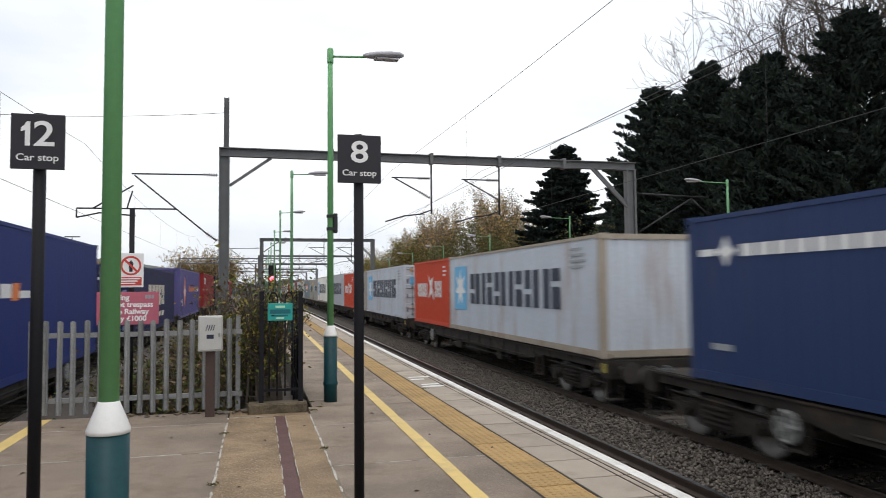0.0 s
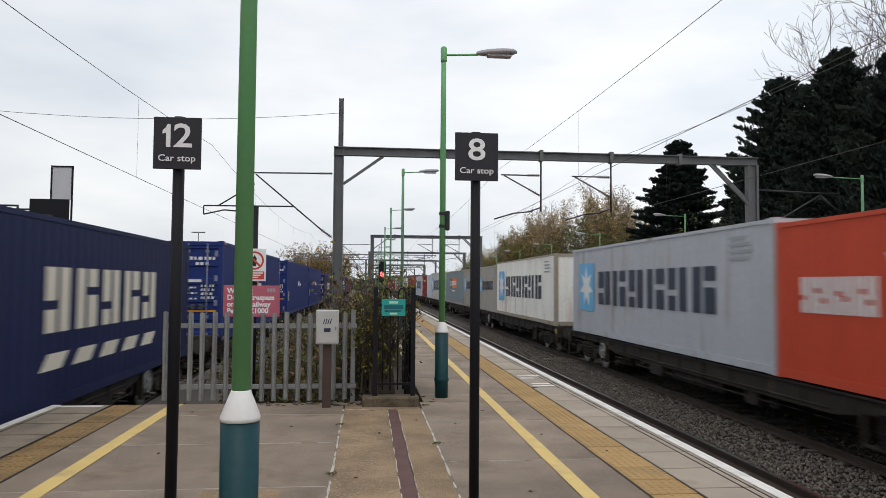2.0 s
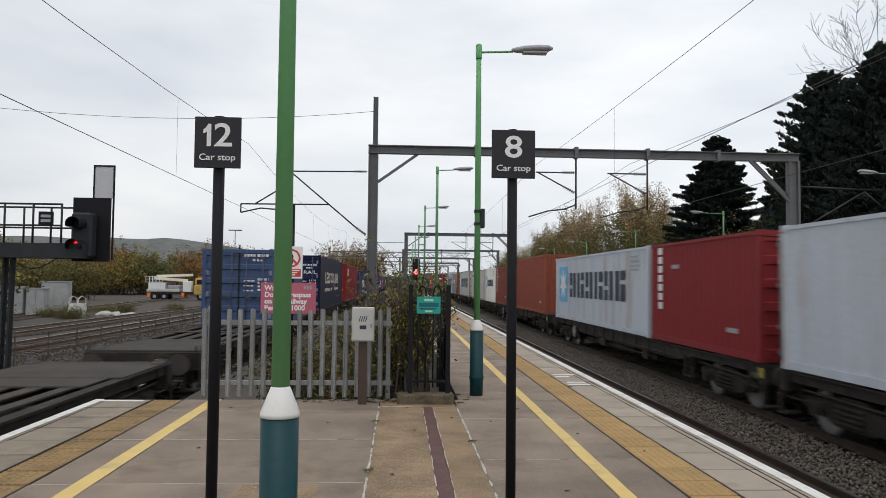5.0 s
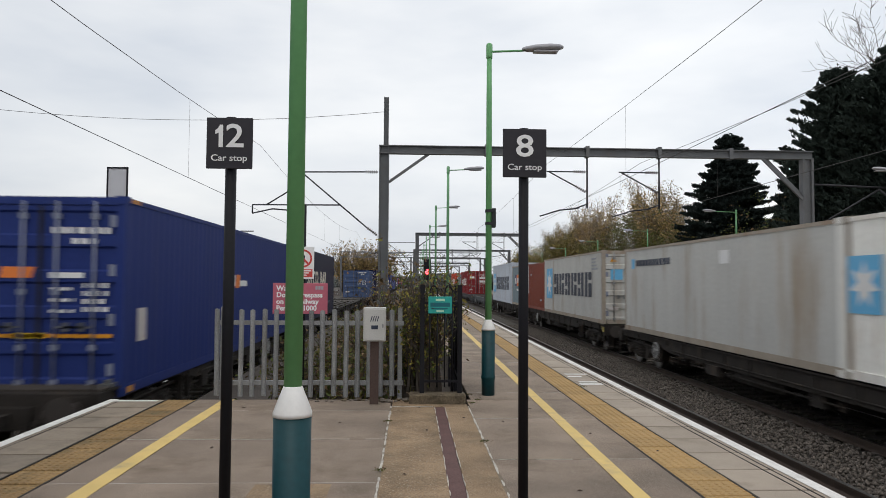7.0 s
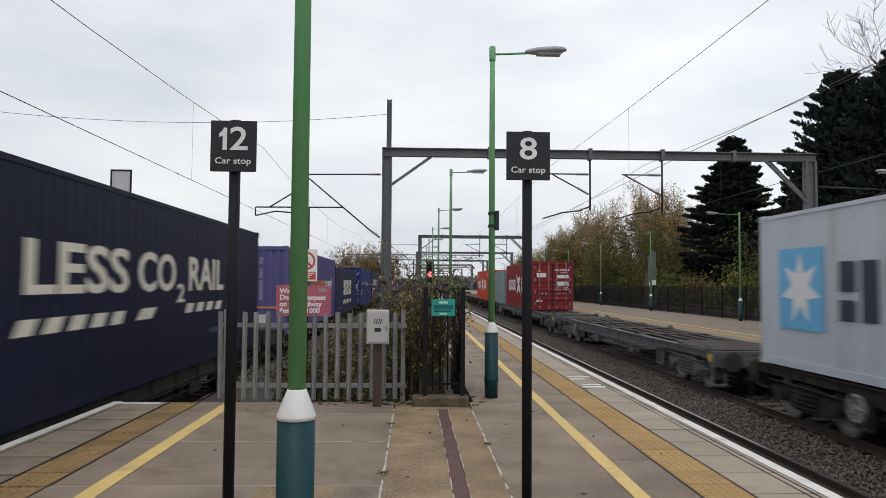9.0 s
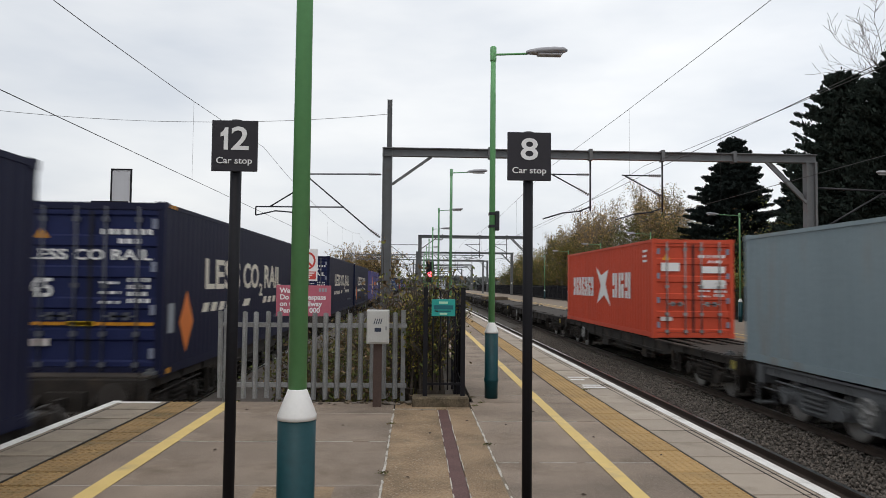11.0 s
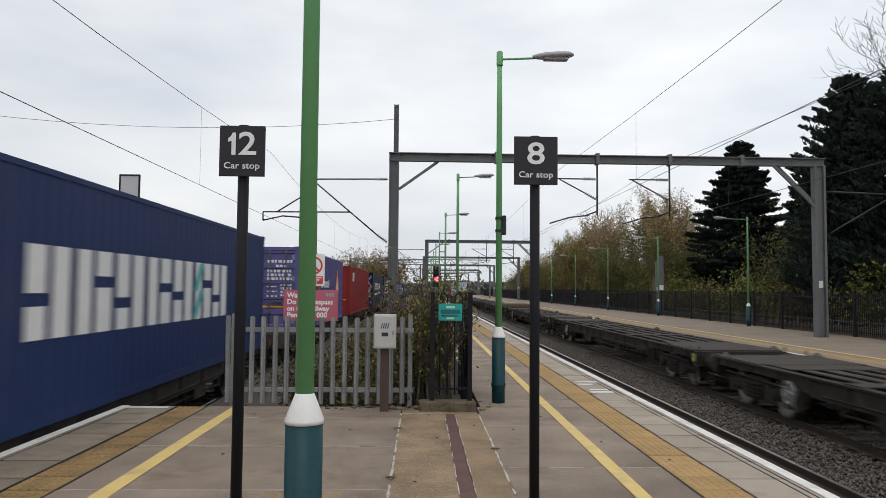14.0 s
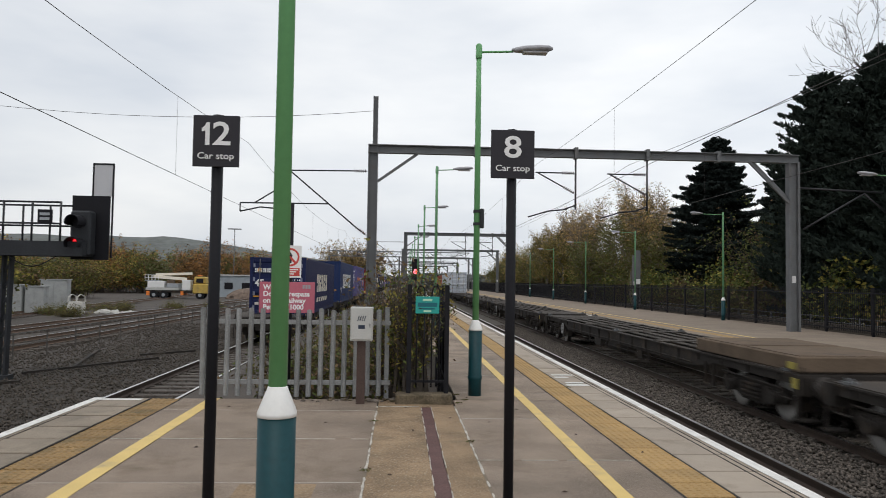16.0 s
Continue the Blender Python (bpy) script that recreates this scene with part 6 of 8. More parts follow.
def railing_run(p0, p1, n):
    a, b = Vector(p0), Vector(p1)
    for z in (0.28, 1.32):
        bm = bmesh.new()
        beam(bm, (a.x, a.y, z), (b.x, b.y, z), 0.03, 0.03)
        part("rail", bm, M["black"], rail)
    for k in range(1, n):
        p = a.lerp(b, k / n)
        bm = bmesh.new()
        tube(bm, (p.x, p.y, 0.2), (p.x, p.y, 1.45), 0.010, n=8)
        part("bar", bm, M["black"], rail)
    for k in range(1, n - 1, 2):
        p, q = a.lerp(b, k / n), a.lerp(b, (k + 1) / n)
        bm = bmesh.new()
        pts = [p.lerp(q, 0.5 - 0.5 * math.cos(math.pi * i / 8)) + Vector((0, 0, 1.45 + 0.10 * math.sin(math.pi * i / 8))) for i in range(9)]
        for u, v in zip(pts, pts[1:]):
            tube(bm, u, v, 0.010, n=6)
        part("hoop", bm, M["black"], rail)


railing_run((0.14, 9.72, 0), (0.64, 9.72, 0), 5)
railing_run((0.64, 9.72, 0), (0.70, 13.3, 0), 30)
notice = empty("notice_sign", pose(0.375, 9.68, 0), "small teal notice with pale print on railings", "sign")
bm = bmesh.new()
box(bm, -0.157, 0.157, -0.012, 0.0, 1.18, 1.405)
bevelled(bm, 0.003)
part("plate", bm, M["sign_teal"], notice)
bm = bmesh.new()
box(bm, -0.06, 0.06, -0.0145, -0.0125, 1.345, 1.375)
part("print_bar", bm, M["sign_pale"], notice)
bm = bmesh.new()
box(bm, -0.05, 0.05, -0.0145, -0.0125, 1.20, 1.225)
part("print_bar", bm, M["sign_pale"], notice)
bm = bmesh.new()
box(bm, -0.13, 0.13, -0.0145, -0.0125, 1.27, 1.325)
part("print_bar", bm, M["sign_dark"], notice)
bm = bmesh.new()
box(bm, -0.12, 0.10, -0.0145, -0.0125, 1.235, 1.255)
part("print_bar", bm, M["sign_dark"], notice)


# ---- overhead line ----
def h_mast(parent, name, x, y, z0, z1, w=0.30, d=0.26, t=0.03):
    bm = bmesh.new()
    box(bm, x - w / 2, x - w / 2 + t, y - d / 2, y + d / 2, z0, z1)
    box(bm, x + w / 2 - t, x + w / 2, y - d / 2, y + d / 2, z0, z1)
    box(bm, x - w / 2 + t, x + w / 2 - t, y - t / 2, y + t / 2, z0, z1)
    return part(name, bm, M["steel"], parent)


def insulator(bm, p0, p1, r=0.055, discs=6):
    a, b = Vector(p0), Vector(p1)
    tube(bm, a, b, 0.02, n=8)
    for k in range(discs):
        c = a.lerp(b, (k + 0.5) / discs)
        e = (b - a).normalized() * 0.012
        tube(bm, c - e, c + e, r, n=10)


def arms(parent, segs, w=0.05):
    for p0, p1 in segs:
        bm = bmesh.new()
        tube(bm, p0, p1, w / 2, n=8)
        part("arm", bm, M["line_gear"], parent)


def cantilever(parent, x, y, reach, drop, ztop):
    """Registration gear of one track: top arm with insulator, stay and steady arm. reach: signed length along x."""
    s = 1 if reach > 0 else -1
    r = abs(reach)
    arms(parent, [((x + s * 0.5, y, ztop), (x + s * r, y, ztop - 0.03)), ((x + s * 0.40, y, ztop - (ztop - drop) * 1.65), (x + s * r * 0.97, y, ztop - 0.08)), ((x + s * r * 0.5, y, drop + 0.02), (x + s * r * 1.6, y, drop)), ((x + s * r * 1.05, y, drop + 0.01), (x + s * r * 0.99, y, ztop - 0.6)), ((x + s * r * 1.42, y, drop + 0.01), (x + s * r * 0.98, y, drop + 0.78)), ((x + s * r * 1.6, y, drop), (x + s * r * 1.6, y, drop - 0.3)), ((x + s * r * 1.35, y, drop - 0.14), (x + s * r * 1.6, y, drop - 0.3)), ((x + s * r * 0.95, y, drop - 0.22), (x + s * r * 1.35, y, drop - 0.14))])
    for p0, p1 in (((x + s * 0.05, y, ztop), (x + s * 0.5, y, ztop)), ((x + s * 0.05, y, ztop - (ztop - drop) * 1.86), (x + s * 0.40, y, ztop - (ztop - drop) * 1.65))):
        bm = bmesh.new()
        insulator(bm, p0, p1)
        part("insulator", bm, M["insulator"], parent, "brown ribbed insulator")


def gantry(y, xl, xr, zb, ext, detail=True):
    """Portal of two steel masts and a long beam over the tracks, with hangers and registration gear."""
    top = empty("line_gantry", pose(0, 0, 0), "grey steel portal gantry carrying overhead line gear", "gantry", "overhead line gantries")
    h_mast(top, "mast", xl, y, -1.3, zb, 0.34, 0.28)
    if ext:
        h_mast(top, "mast_top", xl + 0.06, y, zb, zb + 1.72, 0.17, 0.17, 0.02)
    bm = bmesh.new()
    prof = [(-0.12, -0.30), (0.12, -0.30), (0.12, -0.27), (0.012, -0.265), (0.012, -0.035), (0.12, -0.03), (0.12, 0), (-0.12, 0), (-0.12, -0.03), (-0.012, -0.035), (-0.012, -0.265), (-0.12, -0.27)]
    prism(bm, [(u + y, v + zb) for u, v in prof], xr - xl + 0.40, Matrix(((0, 0, 1, xl - 0.18), (1, 0, 0, 0), (0, 1, 0, 0), (0, 0, 0, 1))))
    bmesh.ops.recalc_face_normals(bm, faces=bm.faces)
    part("beam", bm, M["steel"], top, "long horizontal steel beam")
    for dx in (-0.16, 0.16):
        bm = bmesh.new()
        box(bm, xr + dx - 0.04, xr + dx + 0.04, y - 0.14, y + 0.14, -0.5, zb - 0.302)
        part("mast_leg", bm, M["steel"], top)
    bm = bmesh.new()
    box(bm, xr - 0.118, xr + 0.118, y - 0.03, y + 0.03, -0.5, zb - 0.304)
    part("mast_web", bm, M["steel"], top)
    bm = bmesh.new()
    box(bm, xr - 0.10, xr + 0.08, y - 0.042, y - 0.032, 1.75, 2.0)
    part("number_plate", bm, M["bars_white"], top, "small pale plate")
    for p0, p1 in (((xl + 0.17, y, zb - 1.3), (xl + 1.55, y, zb - 0.30)), ((xr - 0.19, y - 0.08, zb - 1.75), (xr - 1.65, y - 0.08, zb - 0.30)), ((xr - 0.19, y + 0.08, zb - 1.55), (xr - 1.45, y + 0.08, zb - 0.30))):
        bm = bmesh.new()
        beam(bm, p0, p1, 0.09, 0.09)
        part("brace", bm, M["steel"], top)
    # left-hand line
    cantilever(top, xl - 0.17, y, -2.75, 4.25, zb - 0.95)
    for x in (6.2, 8.8) if xr > 9 else (6.2,):
        bm = bmesh.new()
        tube(bm, (x, y, zb - 2.15), (x, y, zb - 0.302), 0.034, n=8)
        part("hanger", bm, M["line_gear"], top)
        bm = bmesh.new()
        s, zt, zr = -1, zb - 0.85, zb - 1.95
        insulator(bm, (x - 0.05, y, zt), (x - 0.5, y, zt))
        part("insulator", bm, M["insulator"], top)
        bm = bmesh.new()
        insulator(bm, (x - 0.05, y, zt - 0.72), (x - 0.45, y, zt - 0.5))
        part("insulator", bm, M["insulator"], top)
        arms(top, [((x - 0.5, y, zt), (x - 1.45, y, zt)), ((x - 0.45, y, zt - 0.5), (x - 1.35, y, zt - 0.02)), ((x, y, zr - 0.05), (x - 0.45, y, zr - 0.22)), ((x - 0.3, y, zr - 0.2), (x - 1.0, y, zr - 0.28)), ((x - 1.0, y, zr - 0.28), (x - 1.7, y, zr - 0.5))])
    for x in (2.6, 6.2, 8.8, 11.4):
        if x < xr:
            bm = bmesh.new()
            box(bm, x - 0.06, x + 0.06, y - 0.15, y + 0.15, zb - 0.34, zb + 0.06)
            part("clamp", bm, M["steel"], top)
    return top


g1 = gantry(25.5, -1.02, 14.20, 6.40, True)
arms(g1, [((14.5, 25.5, 5.2), (17.6, 25.5, 5.1)), ((14.6, 25.5, 3.7), (16.9, 25.5, 5.05)), ((16.9, 25.5, 5.05), (17.8, 25.5, 4.3))], 0.07)
gantry(69.5, 0.45, 10.85, 6.3, False)
for y in (112.0, 150.0, 190.0, 232.0, 280.0, 335.0):
    gantry(y, 0.3, 15.0, 6.6, False)


def far_truss(y, x0, x1, z):
    """Far lattice signal bridge across all tracks."""
    top = empty("signal_bridge", pose(0, 0, 0), "far grey lattice bridge spanning the tracks", "gantry", "far lattice bridges")
    for zz in (z, z - 0.9):
        bm = bmesh.new()
        box(bm, x0, x1, y - 0.1, y + 0.1, zz - 0.08, zz + 0.08)
        part("chord", bm, M["steel"], top)
    n = int((x1 - x0) / 0.9)
    for k in range(n):
        bm = bmesh.new()
        xa = x0 + (x1 - x0) * k / n
        xb = x0 + (x1 - x0) * (k + 1) / n
        beam(bm, (xa, y, z - 0.9 if k % 2 else z), (xb, y, z if k % 2 else z - 0.9), 0.08, 0.08)
        part("lattice_bar", bm, M["steel"], top)
    for x in (x0 + 0.1, x1 - 0.1, (x0 + x1) / 2):
        bm = bmesh.new()
        box(bm, x - 0.15, x + 0.15, y - 0.15, y + 0.15, -1.2, z - 0.9)
        part("leg", bm, M["steel"], top)


far_truss(132.0, -13.0, 12.5, 6.9)
far_truss(205.0, -14.0, 16.0, 7.2)


def wires(name, x, y0, y1, spans, z_contact, z_mess, sag, label, first, r=0.0065):
    """One track's overhead line: contact wire, messenger wire sagging between supports, droppers."""
    top = empty(name, Matrix(), label, "overhead line", "overhead lines")
    bm = bmesh.new()
    tube(bm, (x, y0, z_contact), (x, y1, z_contact), r, n=6)
    part("contact_wire", bm, M["wire"], top)
    bm = bmesh.new()
    for a, b in zip(spans, spans[1:]):
        for k in range(10):
            p, q = k / 10, (k + 1) / 10
            tube(bm, (x, a + (b - a) * p, z_mess - sag * 4 * p * (1 - p)), (x, a + (b - a) * q, z_mess - sag * 4 * q * (1 - q)), r, n=6, caps=False)
    part("messenger_wire", bm, M["wire"], top)
    for k in range(-2, 15):
        yd = first + 9.0 * k
        for a, b in zip(spans, spans[1:]):
            if a + 1.0 < yd < b - 1.0:
                p = (yd - a) / (b - a)
                bm = bmesh.new()
                tube(bm, (x, yd, z_contact), (x, yd, z_mess - sag * 4 * p * (1 - p)), 0.0028, n=5)
                part("dropper", bm, M["wire"], top)


SPANS = [-20, 25.5, 69.5, 112, 150, 190, 232, 280, 335]
wires("overhead_line", TRACKS["left"], -20, 335, SPANS, 4.05, 6.35, 0.72, "thin dark overhead wires above the slow line", 17.5)
wires("overhead_line", TRACKS["near"], -20, 335, SPANS, 3.92, 5.80, 0.36, "thin dark overhead wires above the platform line", 15.9, 0.005)
wires("overhead_line", TRACKS["far"], -20, 335, SPANS, 3.92, 5.90, 0.50, "thin dark overhead wires above the far line", 19.0)
feeder = empty("feeder_wire", Matrix(), "thin sagging cross-span feeder wire", "cable")
bm = bmesh.new()
for k in range(16):
    p, q = k / 16, (k + 1) / 16
    f = lambda s: (-1.0 - 19 * s, 25.5, 7.6 + 0.6 * s - 2.7 * s * (1 - s))
    tube(bm, f(p), f(q), 0.009, n=6, caps=False)
bmesh.ops.remove_doubles(bm, verts=bm.verts, dist=0.012)
part("wire", bm, M["wire"], feeder)
far_mast = empty("line_mast", pose(-20.1, 25.5, 0), "grey steel overhead line mast in the yard", "mast")
h_mast(far_mast, "mast", 0, 0, -1.3, 8.6)

# platform-end colour light signal far along the island
sig = empty("colour_light_signal", pose(1.0, 48.0, 0), "colour light signal showing red on a grey post", "signal")
bm = bmesh.new()
tube(bm, (0, 0.1, -0.1), (0, 0.1, 1.7), 0.07, n=10)
part("post", bm, M["signal_grey"], sig)
bm = bmesh.new()
box(bm, -0.24, 0.24, 0.0, 0.2, 1.7, 3.1)
bevelled(bm, 0.03)
part("head", bm, M["black"], sig, "black signal head")
bm = bmesh.new()
tube(bm, (0, -0.01, 2.25), (0, -0.03, 2.25), 0.16, n=20)
part("red_lens", bm, M["red_lamp"], sig, "glowing red lens")

# ---- opposite side: railings ----
opp = empty("boundary_fence", pose(15.55, 0, 0), "long black railing fence behind the opposite platform", "fence")
bm = bmesh.new()
for k in range(24):
    y = 0.05 + k * 0.108
    box(bm, -0.009, 0.009, y - 0.009, y + 0.009, 0.08, 1.58)
for z in (0.18, 1.42):
    box(bm, -0.014, 0.026, 0.0, 2.6, z - 0.02, z + 0.02)
panel_me = bpy.data.meshes.new("fence_panel")
bm.to_mesh(panel_me)
bm.free()
bm = bmesh.new()
box(bm, -0.04, 0.04, -0.04, 0.04, -0.1, 1.62)
post_me = bpy.data.meshes.new("fence_post")
bm.to_mesh(post_me)
bm.free()
for k in range(68):
    ob = part("fence_panel", panel_me, M["black"], opp)
    ob["kind"] = "stuff"
    ob.location = (0, 2 + k * 2.64 + 0.02, 0)
    ob = part("fence_post", post_me, M["black"], opp)
    ob.location = (0.03, 2 + k * 2.64, 0)
bm = bmesh.new()
box(bm, 15.75, 16.0, -10, 200, -0.3, 0.28)
tagged(part("low_wall", bm, M["wall"]), "low dark wall behind the railings", "wall", kind="structure")


# ---- plants ----
def leafage(name, color, var=0.35, rough=0.8, island=0.45):
    m = material(name, color, rough, var=var, scale=0.6, fine=3.0, bump=0.0, island=island, spec=0.15)
    return m


M["needles"] = leafage("dark_conifer_needles", (0.027, 0.038, 0.031), 0.3, 0.9, 0.25)
M["cedar"] = leafage("blue_green_needles", (0.021, 0.030, 0.027), 0.3, 0.9, 0.25)
M["leaf_orange"] = leafage("autumn_orange_leaves", (0.42, 0.28, 0.11))
M["leaf_brown"] = leafage("dull_brown_leaves", (0.14, 0.095, 0.052))
M["leaf_gold"] = leafage("yellow_green_leaves", (0.23, 0.195, 0.045))
M["leaf_green"] = leafage("dull_green_leaves", (0.085, 0.105, 0.03))
M["leaf_olive"] = leafage("olive_leaves", (0.12, 0.115, 0.035))
M["leaf_rust"] = leafage("rust_orange_leaves", (0.30, 0.15, 0.05))
M["leaf_bank_green"] = leafage("yellowing_green_leaves", (0.10, 0.108, 0.036))
M["hut_blue"] = material("blue_grey_sheeting", (0.30, 0.34, 0.37), 0.6, var=0.15, scale=0.8, fine=10, stain=(0.2, 0.2, 0.19), stain_amount=0.4)
M["gravel"] = material("brown_gravel", (0.16, 0.12, 0.095), 0.95, var=0.5, scale=3, fine=12, bump=1.0)
M["bark"] = material("grey_brown_bark", (0.075, 0.062, 0.05), 0.9, var=0.3, scale=3, fine=30, bump=0.5)
M["bark_pale"] = material("pale_twig_bark", (0.17, 0.145, 0.12), 0.9, var=0.3, scale=3, fine=30, bump=0.3)
# distance haze is put into this greyed base colour; brown patches are woodland
M["haze_tint"] = material("haze_tinted_woods", (0.115, 0.125, 0.12), 1.0, var=0.4, scale=0.02, fine=0.12, bump=0.0, stain=(0.15, 0.125, 0.09), stain_amount=0.5)


def leaf_soup(rng, centers, size, normals=None, aspect=0.55):
    """Diamond leaves about the given centres, loosely turned."""
    n = len(centers)
    a = rng.normal(size=(n, 3))
    if normals is not None:
        a = a * 0.6 + normals
    a /= np.linalg.norm(a, axis=1, keepdims=True)
    b = np.cross(a, rng.normal(size=(n, 3)))
    b /= np.linalg.norm(b, axis=1, keepdims=True)
    s = (size * rng.uniform(0.6, 1.4, n))[:, None]
    u, v = a * s, b * s * aspect
    q = np.stack([centers - u, centers - v * 0.9, centers + u, centers + v * 0.9], 1)
    return q.reshape(-1, 3)


def limb_soup(segs, sides=4):
    """Tapered limbs from rows of p0, p1, r0, r1."""
    p0 = np.array([s[0] for s in segs], float)
    p1 = np.array([s[1] for s in segs], float)
    r0 = np.array([s[2] for s in segs])[:, None]
    r1 = np.array([s[3] for s in segs])[:, None]
    d = p1 - p0
    d /= np.linalg.norm(d, axis=1, keepdims=True) + 1e-9
    ref = np.where(np.abs(d[:, 2:3]) > 0.9, np.array([[1.0, 0, 0]]), np.array([[0, 0, 1.0]]))
    u = np.cross(d, ref)
    u /= np.linalg.norm(u, axis=1, keepdims=True)
    v = np.cross(d, u)
    quads = []
    for k in range(sides):
        a, b = 2 * math.pi * k / sides, 2 * math.pi * (k + 1) / sides
        ea, eb = u * math.cos(a) + v * math.sin(a), u * math.cos(b) + v * math.sin(b)
        quads.append(np.stack([p0 + ea * r0, p0 + eb * r0, p1 + eb * r1, p1 + ea * r1], 1))
    return np.concatenate(quads).reshape(-1, 3)


def branch_tree(rng, height, spread, levels=5, trunk=0.16, first=0.25, upright=0.5, forks=3):
    """Limbs of a branching tree, and the ends of its twigs."""
    segs, tips = [], []

    def grow(p, d, length, r, level):
        steps = 3 if level < 2 else 2
        for k in range(steps):
            d = d + rng.normal(size=3) * 0.12 + np.array([0, 0, 0.05 * upright])
            d = d / np.linalg.norm(d)
            q = p + d * length / steps
            r2 = r * (0.82 if k < steps - 1 else 0.7)
            segs.append((p, q, r, r2))
            if level >= levels - 2:
                tips.append(q)
            p, r = q, r2
            if level < levels - 1:
                for _ in range(1 if level == 0 and k == 0 else forks - 1):
                    side = rng.normal(size=3)
                    side -= d * side.dot(d)
                    side /= np.linalg.norm(side) + 1e-9
                    e = d * 0.62 + side * spread + np.array([0, 0, 0.35 * upright])
                    e /= np.linalg.norm(e)
                    grow(p, e, length * rng.uniform(0.5, 0.72), r * 0.62, level + 1)
    grow(np.zeros(3), np.array([0, 0, 1.0]), height * 0.62, trunk, 0)
    top = max(s[1][2] for s in segs)
    k = height / top
    segs = [(a * k, b * k, r, s) for a, b, r, s in segs]
    return segs, np.array(tips) * k


def autumn_tree(seed, height, spread, leaf_mats, leaves, label, bark="bark_pale", leaf=0.10, levels=5, upright=0.5, stout=0.02):
    rng = np.random.default_rng(seed)
    top = empty("tree", Matrix(), label, "tree", "autumn trees beyond the platform")
    segs, tips = branch_tree(rng, height, spread, levels, stout * height, upright=upright)
    segs[0] = (np.array([0, 0, -0.4]), segs[0][1], segs[0][2], segs[0][3])
    big = [s for s in segs if s[2] > 0.05]
    small = [s for s in segs if s[2] <= 0.05]
    part("trunk", soup("trunk", limb_soup(big, 6), 4, M[bark]), None, top)
    tw = part("branchwork", soup("branchwork", limb_soup([(a, b, max(r, 0.012), max(s, 0.009)) for a, b, r, s in small], 3), 4, M[bark]), None, top)
    tw["kind"] = "stuff"
    for mat, share in leaf_mats:
        n = int(leaves * share)
        if n:
            c = tips[rng.integers(0, len(tips), n)] + rng.normal(size=(n, 3)) * 0.22
            cr = part("crown", soup("crown", leaf_soup(rng, c, leaf), 4, M[mat]), None, top)
            cr["kind"] = "stuff"
    return top


def conifer(seed, height, radius, mat, count, label, columnar=True, spray=0.13):
    """Dense conifer: trunk, and a crown of many small pointed sprays set in lumpy tiers."""
    rng = np.random.default_rng(seed)
    top = empty("conifer", Matrix(), label, "tree", "dark conifers beyond the platform")
    bm = bmesh.new()
    tube(bm, (0, 0, -0.4), (0, 0, height * 0.96), 0.028 * height, 0.02, n=8)
    part("trunk", bm, M["bark"], top)
    # boughs: rising fans in a dense screen, or drooping flat tiers
    nb = int(height * (30 if columnar else 26))
    per = max(1, count // nb)
    cs, ns = [], []
    for k in range(nb):
        z = height * (0.02 + 0.96 * (k + rng.uniform(0, 1)) / nb)
        f = z / height
        prof = (1 - f ** 3.0) ** 0.8 if columnar else (1 - f) ** 0.62 + 0.015
        r = radius * prof * rng.uniform(0.66, 1.16)
        a = rng.uniform(0, 2 * math.pi) if columnar else k * 2.4 + rng.uniform(-0.3, 0.3)
        lift = rng.uniform(0.3, 1.0) if columnar else rng.uniform(-0.30, 0.22)
        t = rng.uniform(0.12, 1.0, per) ** 0.65
        w = 0.26 * (0.35 + r / radius) if columnar else 0.24 * r + 0.06
        side = rng.normal(size=per) * w * (1.08 - t * 0.95)
        dz = rng.normal(size=per) * (0.15 if columnar else 0.15) * (1.2 - t)
        x = r * t * math.cos(a) - side * math.sin(a)
        y = r * t * math.sin(a) + side * math.cos(a)
        zz = z + r * t * lift * 0.6 + dz + (0.0 if columnar else 0.10 * r * t * t)
        cs.append(np.stack([x, y, zz], 1))
        ns.append(np.tile([[math.cos(a), math.sin(a), 0.45 + lift]], (per, 1)))
    c = np.concatenate(cs)
    keep = (c[:, 2] > 0.0) & (c[:, 2] < height * 1.02)
    cr = part("crown", soup("crown", leaf_soup(rng, c[keep], spray, np.concatenate(ns)[keep] * 0.7, 0.40), 4, M[mat]), None, top)
    cr["kind"] = "stuff"
    return top


